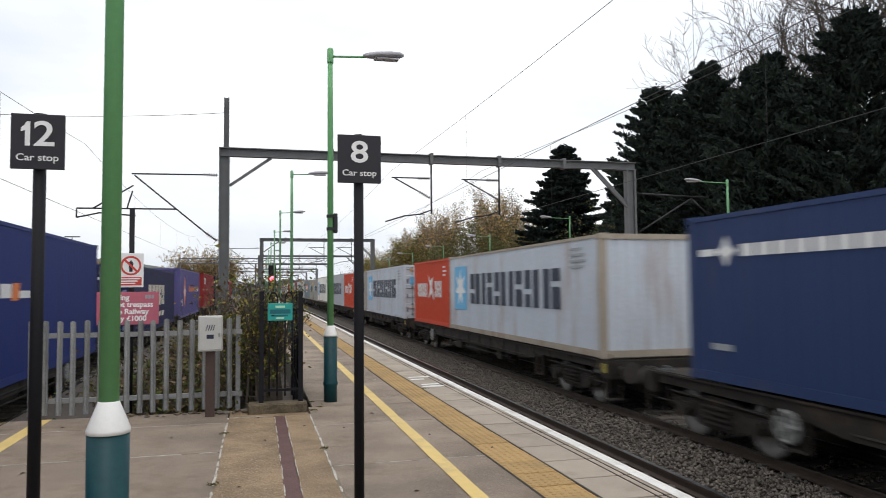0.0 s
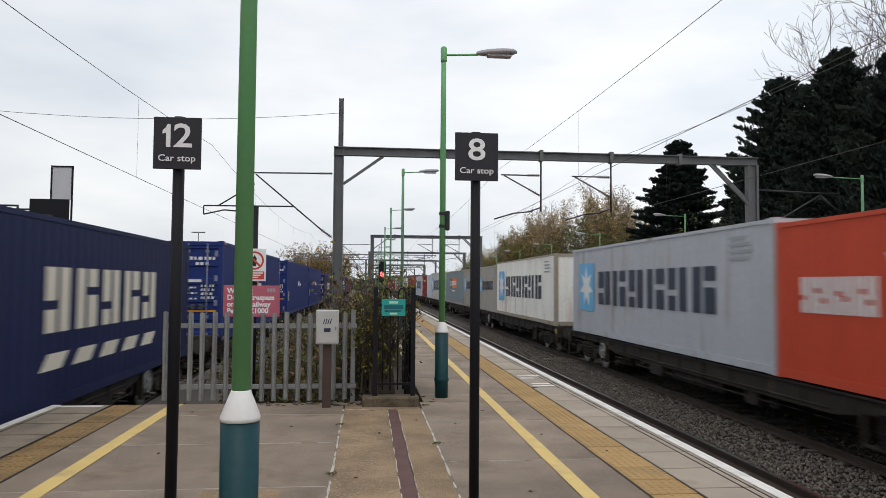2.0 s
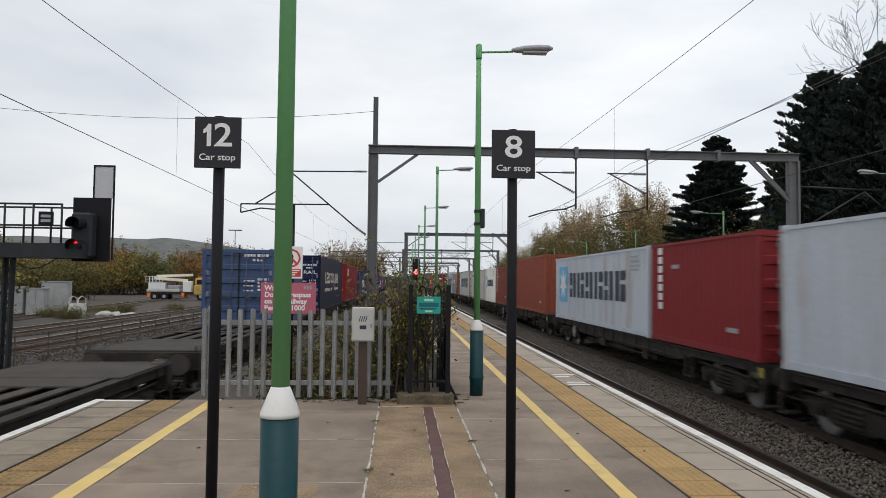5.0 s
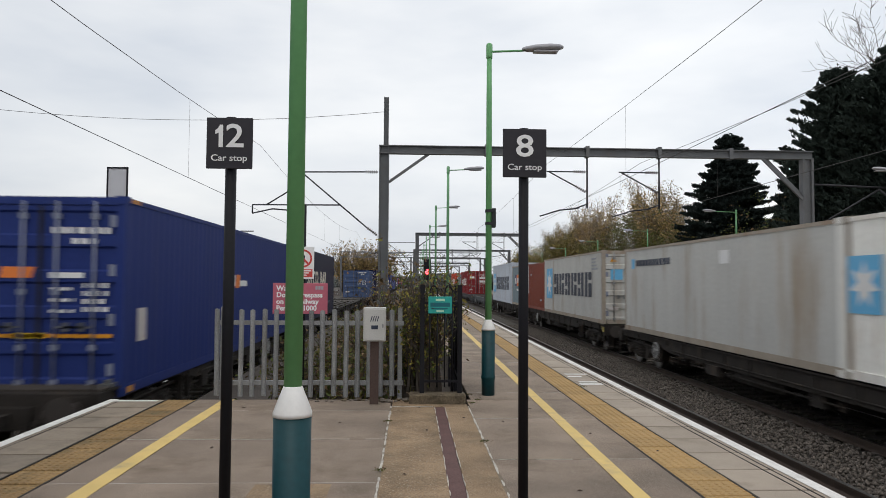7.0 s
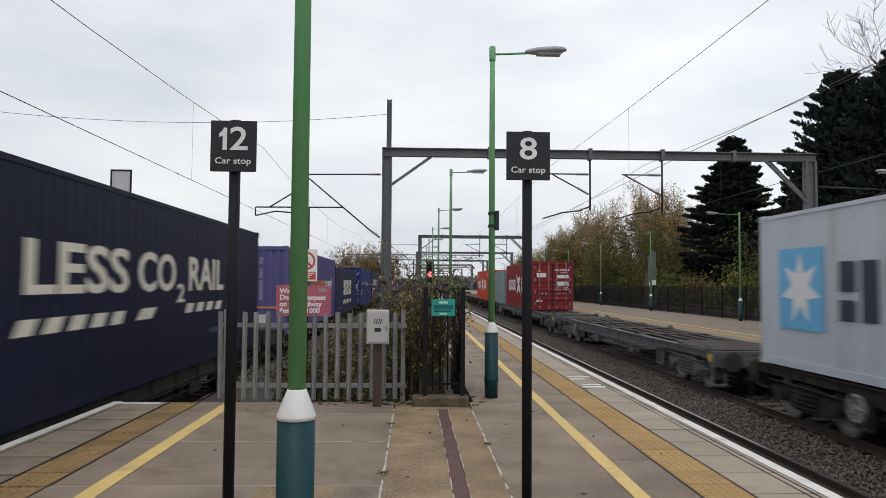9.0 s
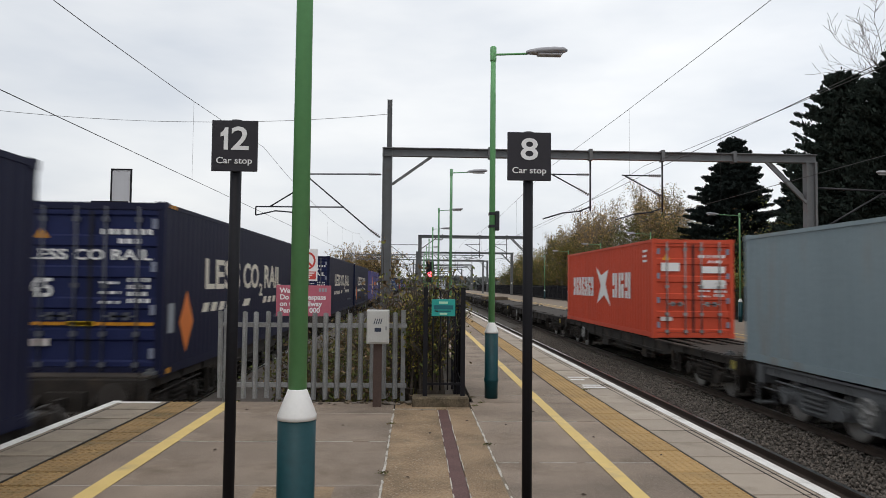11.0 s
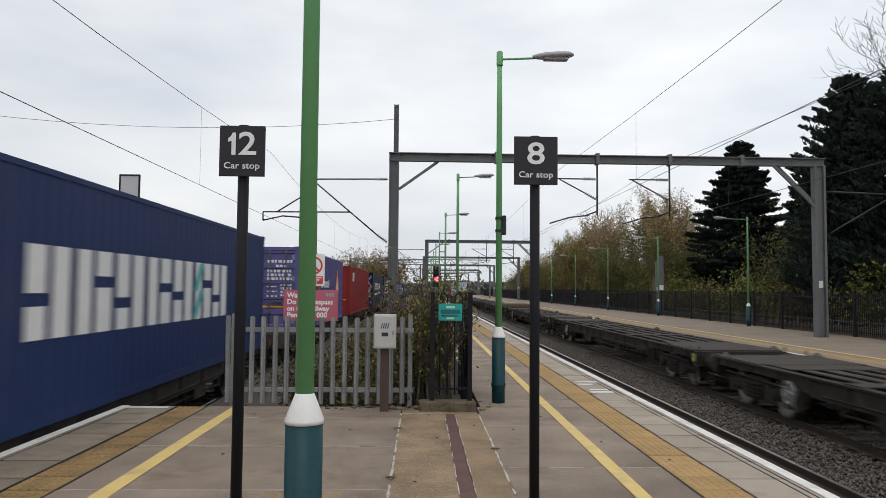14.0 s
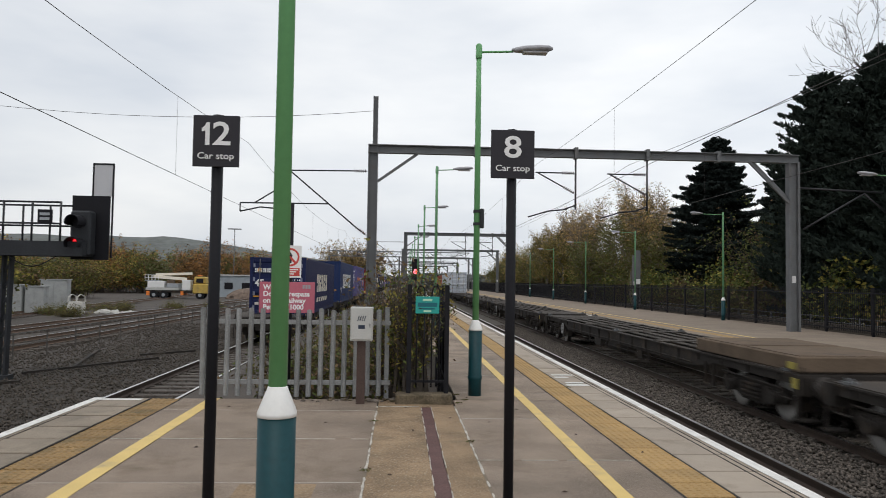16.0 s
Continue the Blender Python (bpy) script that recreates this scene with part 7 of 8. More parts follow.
def bush(seed, radius, height, mats, count, label, leaf=0.07, twigs=60, name="bush", fan=0.9):
    """Loose shrub: stems fanning out and clumps of small leaves."""
    rng = np.random.default_rng(seed)
    top = empty(name, Matrix(), label, "bush", "bushes beside the railway")
    segs, ends = [], []
    for k in range(twigs):
        a, lean = rng.uniform(0, 2 * math.pi), rng.uniform(0.05, fan)
        p = np.array([rng.normal() * radius * 0.3, rng.normal() * radius * 0.3, -0.1])
        d = np.array([math.cos(a) * lean, math.sin(a) * lean, 1.0])
        L = height * rng.uniform(0.55, 1.0)
        d = d / np.linalg.norm(d)
        r = min(0.012 + 0.006 * height, 0.03 * height)
        for j in range(4):
            q = p + d * L / 4
            segs.append((p, q, r, r * 0.75))
            if j > 0:
                ends.append(q)
                for _ in range(2):
                    e = q + (d + rng.normal(size=3) * 0.7) * L * 0.16
                    segs.append((q, e, r * 0.5, r * 0.25))
                    ends.append(e)
            p, r = q, r * 0.75
            d = d + rng.normal(size=3) * 0.18 * min(1.0, fan / 0.7)
            d[2] -= 0.08
            d = d / np.linalg.norm(d)
    ends = np.array(ends)
    st = part("branchwork", soup("branchwork", limb_soup(segs, 3), 4, M["bark"]), None, top)
    st["kind"] = "stuff"
    for mat, share in mats:
        n = int(count * share)
        c = ends[rng.integers(0, len(ends), n)] + rng.normal(size=(n, 3)) * min(0.02 + 0.09 * radius + 0.04 * min(1, radius * 4), 0.30) * min(1.0, 0.3 + fan)
        c[:, 2] = np.maximum(c[:, 2], 0.02)
        lv = part("leaves", soup("leaves", leaf_soup(rng, c, leaf), 4, M[mat]), None, top)
        lv["kind"] = "stuff"
    return top


def place(thing, spots):
    """Puts a thing at the first spot and copies at the rest: rows of x, y, z, turn."""
    x, y, z, a = spots[0]
    thing.matrix_basis = pose(x, y, z, 0, 0, a)
    for x, y, z, a in spots[1:]:
        copy_thing(thing, pose(x, y, z, 0, 0, a))


DARK = "tall dark green conifer in a dense screen"
place(conifer(11, 12.3, 3.2, "needles", 66000, DARK), [(20.4, 33.6, -0.3, 0), (22.0, 22.4, -0.3, 140)])
place(conifer(12, 12.4, 3.0, "needles", 62000, DARK), [(20.6, 29.6, -0.3, 50), (24.4, 18.5, -0.3, 200), (22.3, 31.7, -0.5, 280), (22.5, 27.6, -0.4, 20)])
place(conifer(13, 11.2, 3.1, "needles", 62000, DARK), [(20.6, 25.8, -0.3, 90), (22.6, 37.5, -0.3, 10), (23.4, 30.0, -0.3, 250), (24.5, 34.0, -0.3, 100)])
place(conifer(15, 13.5, 5.1, "cedar", 150000, "pointed blue-green conifer with ragged tiers", False, 0.15), [(24.5, 55.0, -0.3, 0)])
place(conifer(16, 9.4, 3.6, "cedar", 44000, "smaller dark conifer behind the railings", False, 0.19), [(24.6, 45.0, -0.3, 0), (29.0, 50.0, -0.3, 120), (23.0, 101.0, -0.3, 50), (25.6, 42.0, -0.3, 220)])
LEAFY = "autumn tree with thin orange leaves"
place(autumn_tree(21, 11.4, 0.42, (("leaf_orange", 0.4), ("leaf_olive", 0.3), ("leaf_brown", 0.3)), 8000, LEAFY, leaf=0.075, upright=1.1), [(21.0, 62.5, -0.3, 0), (22.5, 88.0, -0.3, 80), (24.0, 118.0, -0.3, 200), (23.4, 67.5, -0.3, 290), (21.6, 80.0, -0.3, 160)])
place(autumn_tree(22, 11.0, 0.42, (("leaf_brown", 0.4), ("leaf_orange", 0.6)), 2600, "half-bare autumn tree with brown leaves", leaf=0.075, upright=1.1), [(19.6, 75.0, -0.3, 0), (25.5, 72.0, -0.3, 110), (21.5, 104.0, -0.3, 30), (23.0, 95.0, -0.3, 230)])
place(autumn_tree(23, 8.4, 0.75, (("leaf_orange", 0.25), ("leaf_gold", 0.30), ("leaf_olive", 0.45)), 8000, "bushy olive and golden autumn tree", leaf=0.08), [(18.6, 83.0, -0.3, 0), (19.2, 96.0, -0.3, 140), (20.0, 112.0, -0.3, 70), (21.5, 130.0, -0.3, 20), (23.0, 150.0, -0.3, 10), (24.5, 66.0, -0.3, 220)])
place(autumn_tree(24, 7.6, 0.8, (("leaf_olive", 0.6), ("leaf_green", 0.25), ("leaf_brown", 0.15)), 8000, "rounded tree with olive and green leaves", leaf=0.08), [(18.4, 68.5, -0.3, 0), (18.2, 56.0, -0.3, 100), (18.8, 90.0, -0.3, 150), (20.0, 140.0, -0.3, 260)])
BARE = "tall bare leafless tree with fine branches"
place(autumn_tree(31, 20.5, 0.62, (("leaf_brown", 1.0),), 40, BARE, "bark", 0.05, 6, 0.8, 0.032), [(29.4, 37.0, -0.3, 0), (28.0, 28.0, -0.3, 130)])
place(autumn_tree(32, 19.0, 0.6, (("leaf_brown", 1.0),), 40, BARE, "bark", 0.05, 6, 0.8, 0.032), [(28.4, 33.5, -0.3, 40), (26.0, 23.0, -0.3, 300)])

WOOD = "dense brown and olive thicket behind the railings"
thicket = [(21.5 + 2.2 * math.sin(k * 2.1) + 0.03 * k, 60 + 5.0 * k, -0.4, 53 * k) for k in range(20)]
place(bush(43, 2.6, 6.0, (("leaf_bank_green", 0.4), ("leaf_green", 0.35), ("leaf_brown", 0.25)), 10000, WOOD, 0.08, 70, fan=0.6), thicket[0::2] + [(22.4, 41.0, -0.3, 30)])
place(bush(44, 2.4, 5.0, (("leaf_olive", 0.5), ("leaf_orange", 0.2), ("leaf_gold", 0.3)), 10000, "thicket of gold and olive autumn shrubs", 0.08, 70, fan=0.6), thicket[1::2])
BACK = "tall pale-leaved autumn tree in the wood"
place(autumn_tree(25, 12.5, 0.36, (("leaf_orange", 0.4), ("leaf_gold", 0.2), ("leaf_brown", 0.4)), 9000, BACK, leaf=0.085, upright=1.3), [(25.0, 74.0, -0.3, 0), (27.0, 84.0, -0.3, 90), (25.5, 98.0, -0.3, 190), (27.0, 114.0, -0.3, 30), (26.0, 130.0, -0.3, 250)])

# shrubs along the railings of the opposite platform
SHRUB = "scrubby yellow-green shrub behind the railings"
place(bush(41, 1.5, 2.8, (("leaf_gold", 0.22), ("leaf_green", 0.78)), 5200, SHRUB, 0.10), [(19.3, 42.0, -0.3, 0), (19.1, 53.0, -0.3, 60), (19.3, 64.0, -0.3, 190), (19.0, 29.0, -0.3, 80), (19.3, 78.0, -0.3, 20), (19.0, 19.0, -0.3, 270)])
place(bush(42, 1.6, 2.2, (("leaf_olive", 0.5), ("leaf_brown", 0.5)), 5200, "tangled brown and olive undergrowth", 0.10), [(19.2, 36.0, -0.3, 0), (19.4, 47.5, -0.3, 60), (19.1, 58.5, -0.3, 190), (19.3, 24.0, -0.3, 80), (19.2, 71.0, -0.3, 20), (19.3, 86.0, -0.3, 100), (19.2, 95.0, -0.3, 10)])

# overgrown strip behind the palisade and railings
IVY = "untidy ivy-grown shrub with yellowing leaves"
place(bush(51, 0.25, 1.75, (("leaf_gold", 0.35), ("leaf_green", 0.45), ("leaf_brown", 0.2)), 2300, IVY, 0.026, 50, fan=0.16), [(0.22, 10.15, 0.0, 0), (0.02, 10.5, -0.3, 120), (0.08, 11.4, -0.4, 210)])
place(bush(52, 0.30, 1.9, (("leaf_brown", 0.75), ("leaf_olive", 0.25)), 900, "half-bare brown shrub with arching twigs", 0.045, 50, fan=0.34), [(-0.05, 11.3, -0.3, 0), (-0.15, 13.2, -0.3, 90)])
place(bush(53, 0.9, 1.3, (("leaf_olive", 0.35), ("leaf_green", 0.25), ("leaf_brown", 0.4)), 2000, "low weedy undergrowth behind the fence", 0.04, 60), [(-0.9, 11.2, -0.62, 0), (-1.7, 12.4, -0.62, 70), (-0.4, 15.5, -0.62, 150), (-1.2, 17.5, -0.62, 230), (-0.3, 20.0, -0.62, 10), (-1.6, 22.0, -0.62, 110), (0.1, 24.5, -0.62, 60), (-0.8, 29.0, -0.62, 20), (0.0, 35.0, -0.62, 200)])

rng = random.Random(21)
for k in range(46):
    x = rng.uniform(-1.75, 0.0)
    r = rng.uniform(0.015, 0.045)
    bm = bmesh.new()
    bmesh.ops.create_icosphere(bm, subdivisions=1, radius=r)
    for v in bm.verts:
        v.co = Vector((v.co.x * 1.3, v.co.y, v.co.z * 0.6)) * rng.uniform(0.75, 1.2)
    ob = part("rubble_stone", bm, M["stone" if k % 3 else "kerb"])
    ob.location = (x, rng.uniform(9.70, 9.93), r * 0.45 - 0.002)
    tagged(ob, "small broken stone at the foot of the fence", "stone", "stones along the fence")
place(bush(54, 0.02, 0.03, (("leaf_green", 0.6), ("leaf_brown", 0.4)), 70, "small weed tuft growing in a paving joint", 0.008, 12, "weeds", 0.9), [(-0.257, 8.35, 0.0, 0), (0.738, 7.3, 0.0, 90), (-0.257, 6.2, 0.0, 200), (0.80, 9.6, 0.0, 20), (2.61, 11.1, 0.0, 100), (0.9, 9.85, 0.0, 260), (0.82, 10.3, 0.0, 310)])

# posts and pipes behind the opposite platform
for x, y, h in ((16.6, 50.0, 4.3), (16.9, 51.5, 4.0)):
    p = empty("lineside_post", pose(x, y, -0.3), "grey steel lineside post with white plate", "post", "lineside posts")
    bm = bmesh.new()
    box(bm, -0.16, 0.16, -0.12, 0.12, 0, h)
    part("post", bm, M["steel"], p)
    bm = bmesh.new()
    box(bm, -0.14, 0.14, -0.14, -0.122, h * 0.45, h * 0.45 + 0.35)
    part("plate", bm, M["bars_white"], p, "small white plate")
pipe = empty("pipe_run", Matrix(), "thin grey pipes on brackets along the low wall", "pipes")
for z in (0.34, 0.52):
    bm = bmesh.new()
    tube(bm, (15.85, 12.0, z), (15.85, 46.0, z), 0.02, n=6)
    part("pipe", bm, M["steel"], pipe)
for k in range(12):
    bm = bmesh.new()
    box(bm, 15.83, 15.87, 12.2 + k * 3.0, 12.26 + k * 3.0, 0.275, 0.56)
    part("bracket", bm, M["steel"], pipe)
# ---- the yard beyond the slow line ----
gs = empty("signal_gantry", pose(0, 19.6, 0), "dark steel signal gantry with railed walkway", "gantry")
for x in (-10.97, -10.28):
    bm = bmesh.new()
    for dx in (-0.09, 0.09):
        beam(bm, (x + dx, 0, -1.3), (x + dx + 0.05, 0, 2.12), 0.055, 0.2)
    for k in range(7):
        beam(bm, (x - 0.07, 0, -0.9 + k * 0.42), (x + 0.09, 0, -0.62 + k * 0.42), 0.03, 0.05)
    box(bm, x - 0.2, x + 0.2, -0.2, 0.2, -1.3, -0.98)
    part("leg", bm, M["signal_grey"], gs)
bm = bmesh.new()
box(bm, -14.5, -8.15, -0.5, 0.5, 2.12, 2.5)
part("walkway", bm, M["signal_grey"], gs, "dark steel walkway")
for yy in (-0.48, 0.48):
    for z in (2.95, 3.5):
        bm = bmesh.new()
        tube(bm, (-14.5, yy, z), (-8.72, yy, z), 0.025, n=8)
        part("handrail", bm, M["signal_grey"], gs)
    for k in range(9):
        x = -14.4 + k * 0.71
        bm = bmesh.new()
        tube(bm, (x, yy, 2.5), (x, yy, 3.52), 0.028, n=8)
        part("upright", bm, M["signal_grey"], gs)
bm = bmesh.new()
box(bm, -9.26, -8.90, -0.56, -0.52, 2.95, 3.3)
plate = part("number_plate", bm, M["black"], gs, "small black plate")
bm = bmesh.new()
box(bm, -9.20, -8.96, -0.57, -0.562, 3.15, 3.22)
box(bm, -9.20, -8.96, -0.57, -0.562, 3.03, 3.10)
part("plate_bars", bm, M["bars_grey"], plate)
for z in (-0.4, 0.0, 0.4, 0.8, 1.2, 1.6, 2.0):
    bm = bmesh.new()
    tube(bm, (-11.25, -0.4, z - 0.3), (-10.85, -0.4, z - 0.3), 0.016, n=6)
    part("rung", bm, M["signal_grey"], gs)
for x in (-11.25, -10.85):
    bm = bmesh.new()
    tube(bm, (x, -0.4, -1.2), (x, -0.4, 2.9), 0.022, n=6)
    part("stile", bm, M["signal_grey"], gs)

hd = empty("colour_light_signal", pose(-8.55, 19.45, 0), "two-lamp colour light signal showing red, with backboard", "signal")
bm = bmesh.new()
box(bm, -0.17, 0.80, 0.3, 0.36, 2.05, 3.75)
part("backboard", bm, M["black"], hd, "tall black backboard")
bm = bmesh.new()
for x in (0.32, 0.84):
    box(bm, x - 0.02, x + 0.02, 0.37, 0.41, 2.1, 4.64)
box(bm, 0.34, 0.82, 0.37, 0.41, 4.60, 4.64)
part("board_frame", bm, M["black"], hd, "thin black frame")
bm = bmesh.new()
box(bm, 0.34, 0.82, 0.385, 0.395, 3.75, 4.60)
part("board_panel", bm, M["lamp_glass"], hd, "pale translucent panel")
bm = bmesh.new()
box(bm, -0.04, 0.48, -0.1, 0.28, 2.14, 3.32)
bevelled(bm, 0.05)
case = part("case", bm, M["signal_grey"], hd, "dark grey lamp case")
for z in (3.0, 2.43):
    bm = bmesh.new()
    n = 16
    ring = [[bm.verts.new((0.19 + 0.18 * math.cos(a), y, z + 0.18 * math.sin(a))) for a in [math.pi * (-0.15 + 1.3 * i / n) for i in range(n + 1)]] for y in (-0.1, -0.55)]
    ring2 = [[bm.verts.new((0.19 + 0.165 * math.cos(a), y, z + 0.165 * math.sin(a))) for a in [math.pi * (-0.15 + 1.3 * i / n) for i in range(n + 1)]] for y in (-0.1, -0.55)]
    for i in range(n):
        bm.faces.new((ring[0][i], ring[0][i + 1], ring[1][i + 1], ring[1][i]))
        bm.faces.new((ring2[0][i + 1], ring2[0][i], ring2[1][i], ring2[1][i + 1]))
        bm.faces.new((ring[1][i], ring[1][i + 1], ring2[1][i + 1], ring2[1][i]))
    part("hood", bm, M["black"], case, "black lamp hood")
    bm = bmesh.new()
    tube(bm, (0.19, -0.10, z), (0.19, -0.13, z), 0.15, n=18)
    part("lens", bm, M["red_dim"] if z < 3 else M["black"], case, "glowing red lens" if z < 3 else "dark lens")

bm = bmesh.new()
pts = [(-10.0 + 0.2 * k, -0.48, 2.12 - 0.28 * math.sin(math.pi * k / 6)) for k in range(7)]
for p0, p1 in zip(pts, pts[1:]):
    tube(bm, p0, p1, 0.016, n=6, caps=False)
bmesh.ops.remove_doubles(bm, verts=bm.verts, dist=0.02)
part("cable", bm, M["black"], gs, "slack black cable")

# handrail beside the siding
hr = empty("track_handrail", Matrix(), "low rusty tubular handrail beside the siding", "railings")
for z in (-0.25, -0.62):
    bm = bmesh.new()
    tube(bm, (-12.1, 17.0, z), (-12.4, 62.0, z), 0.024, n=6)
    part("rail", bm, M["rail_dark"], hr)
for k in range(21):
    bm = bmesh.new()
    y = 17.0 + k * 2.25
    tube(bm, (-12.1 - 0.3 * k / 20, y, -1.3), (-12.1 - 0.3 * k / 20, y, -0.23), 0.028, n=6)
    part("post", bm, M["rail_dark"], hr)

# cabinets
for k, (x, y, w, h) in enumerate(((-29.3, 54.0, 1.4, 2.1), (-27.8, 54.2, 1.3, 2.1), (-26.4, 54.6, 1.3, 2.0), (-26.4, 57.5, 1.9, 2.5))):
    c = empty("equipment_cabinet", pose(x, y, -1.2, 0, 0, 10), "pale grey lineside equipment cabinet", "cabinet", "lineside cabinets")
    bm = bmesh.new()
    box(bm, -w / 2, w / 2, -0.5, 0.5, 0, h)
    bevelled(bm, 0.03)
    part("body", bm, M["cabinet_grey"], c)
    bm = bmesh.new()
    box(bm, -w / 2 - 0.06, w / 2 + 0.06, -0.56, 0.56, h + 0.002, h + 0.07)
    part("roof", bm, M["cabinet_grey"], c)
    bm = bmesh.new()
    box(bm, -w / 2 + 0.08, -0.02, -0.53, -0.502, 0.12, h - 0.1)
    box(bm, 0.02, w / 2 - 0.08, -0.53, -0.502, 0.12, h - 0.1)
    part("door", bm, M["cabinet_grey"], c)
# bulk bag and torn rubble sacks
bag = empty("bulk_bag", pose(-23.3, 54.0, -1.18, 0, 0, 20), "grubby white bulk bag with drooping handles", "bag")
bm = bmesh.new()
box(bm, -0.5, 0.5, -0.5, 0.5, 0, 0.95)
bmesh.ops.subdivide_edges(bm, edges=list(bm.edges), cuts=4, use_grid_fill=True)
for v in bm.verts:
    q = 1.0 + 0.16 * math.sin(math.pi * min(1, v.co.z / 0.95))
    v.co.x *= q
    v.co.y *= q
    v.co += Vector((0.06, 0.06, 0.05)) * noise.noise(v.co * 4)
part("body", bm, M["sack"], bag)
for a in (-0.3, 0.25):
    bm = bmesh.new()
    pts = [(a - 0.25, -0.4, 0.93), (a - 0.2, -0.3, 1.3), (a, -0.15, 1.5), (a + 0.25, 0.05, 1.35), (a + 0.3, 0.2, 0.95)]
    for p0, p1 in zip(pts, pts[1:]):
        beam(bm, p0, p1, 0.12, 0.03)
    part("handle", bm, M["sack"], bag, "slack white strap handle")
for k, (x, y, r) in enumerate(((-21.9, 55.2, 0.36), (-21.2, 55.6, 0.3), (-20.7, 54.8, 0.22), (-20.2, 55.6, 0.26), (-19.8, 54.9, 0.18))):
    bm = bmesh.new()
    bmesh.ops.create_icosphere(bm, subdivisions=3, radius=r)
    for v in bm.verts:
        v.co.z = max(v.co.z, -r * 0.4) * 0.7
        v.co.x *= 1.5
        v.co += Vector((0.2, 0.15, 0.14)) * noise.noise(v.co * 6 + Vector((k * 5, 0, 0)))
    ob = part("rubble_sack", bm, M["sack"])
    ob.location = (x, y, -1.16 + r * 0.28)
    tagged(ob, "torn white rubble sack slumped on the gravel", "sack", "rubble sacks")

# yellow and white road-rail machine
tr = empty("works_truck", pose(-29.2, 98.0, -1.16, 0, 0, -86), "yellow and white road-rail works truck, parked", "truck")


def truck_part(nm, boxes, mat, label="", parent=None, bevel=0.04):
    bm = bmesh.new()
    for b in boxes:
        box(bm, *b)
    if bevel:
        bevelled(bm, bevel)
    return part(nm, bm, mat, parent or tr, label)


truck_part("chassis", [(-1.15, 1.15, -3.9, 1.9, 0.8, 1.12)], M["wagon"])
cabin = truck_part("cab", [(-1.2, 1.2, 2.0, 3.9, 0.7, 2.0)], M["machine_yellow"], "yellow cab", bevel=0.12)
truck_part("cab_top", [(-1.1, 1.1, 2.1, 3.6, 2.0, 2.95)], M["machine_yellow"], "", cabin, 0.15)
truck_part("window", [(-1.115, 1.115, 2.4, 3.3, 2.15, 2.7)], M["black"], "dark cab window", cabin, 0)
truck_part("body_side", [(-1.2, 1.2, -3.9, 0.2, 1.12, 1.45)], M["box_grey"], "grimy pale low body side")
truck_part("locker", [(-1.15, 1.15, -3.7, -1.6, 1.46, 2.3)], M["bars_white"], "white locker")
truck_part("locker", [(-1.15, 1.15, -1.3, 0.1, 1.46, 2.0)], M["bars_grey"])
truck_part("turret", [(-0.6, 0.6, 0.5, 1.6, 1.12, 2.5)], M["bars_white"], "white crane turret")
for p0, p1, w in (((0.2, 1.0, 2.6), (0.2, -3.2, 2.9), 0.38), ((-0.2, -3.0, 3.15), (-0.2, 1.6, 3.35), 0.32)):
    bm = bmesh.new()
    beam(bm, p0, p1, w, w)
    part("boom", bm, M["bars_cream"], tr, "cream folded boom")
truck_part("basket_floor", [(-0.9, 0.9, -4.1, -2.4, 2.32, 2.42)], M["bars_grey"], "grey work platform floor", bevel=0)
for z in (2.75, 3.1):
    for x in (-0.9, 0.9):
        bm = bmesh.new()
        tube(bm, (x, -4.1, z), (x, -2.4, z), 0.035, n=6)
        part("guard_rail", bm, M["bars_white"], tr)
for k in range(5):
    for x in (-0.9, 0.9):
        bm = bmesh.new()
        tube(bm, (x, -4.1 + k * 0.42, 2.4), (x, -4.1 + k * 0.42, 3.12), 0.03, n=6)
        part("guard_post", bm, M["bars_white"], tr)
truck_part("beacon_bar", [(-0.8, 0.8, 2.5, 2.8, 3.0, 3.14)], M["orange"], "orange beacon bar", bevel=0.03)
truck_part("outrigger", [(-1.3, 1.3, 0.5, 0.85, 0.5, 1.0)], M["orange"], "orange outrigger", bevel=0.02)
truck_part("outrigger", [(-1.3, 1.3, -3.8, -3.4, 0.45, 1.0)], M["orange"], "orange outrigger", bevel=0.02)
truck_part("winch", [(-0.5, 0.5, -1.5, -0.6, 2.02, 2.45)], M["rusty_deck"], "rusty winch", bevel=0.06)
for y in (-2.9, -1.7, 2.9):
    for x in (-1.0, 1.0):
        bm = bmesh.new()
        tube(bm, (x - 0.16, y, 0.52), (x + 0.16, y, 0.52), 0.52, n=18)
        wh = part("wheel", bm, M["black"], tr, "black tyre")
        bm = bmesh.new()
        tube(bm, (x - 0.17, y, 0.52), (x + 0.17, y, 0.52), 0.22, n=12)
        part("rim", bm, M["bars_grey"], wh)

# lengths of old cable and timber lying by the slow line
for k, (x0, y0, x1, y1) in enumerate(((-10.2, 20.5, -7.9, 24.5), (-9.5, 22.0, -10.8, 27.0), (-8.8, 25.5, -7.4, 27.0), (-10.6, 18.0, -9.4, 18.8))):
    bm = bmesh.new()
    beam(bm, (x0, y0, -1.04), (x1, y1, -1.03), 0.09, 0.06)
    tagged(part("old_timber", bm, M["wagon"]), "dark old timber lying on the ballast", "timber", "old timbers")

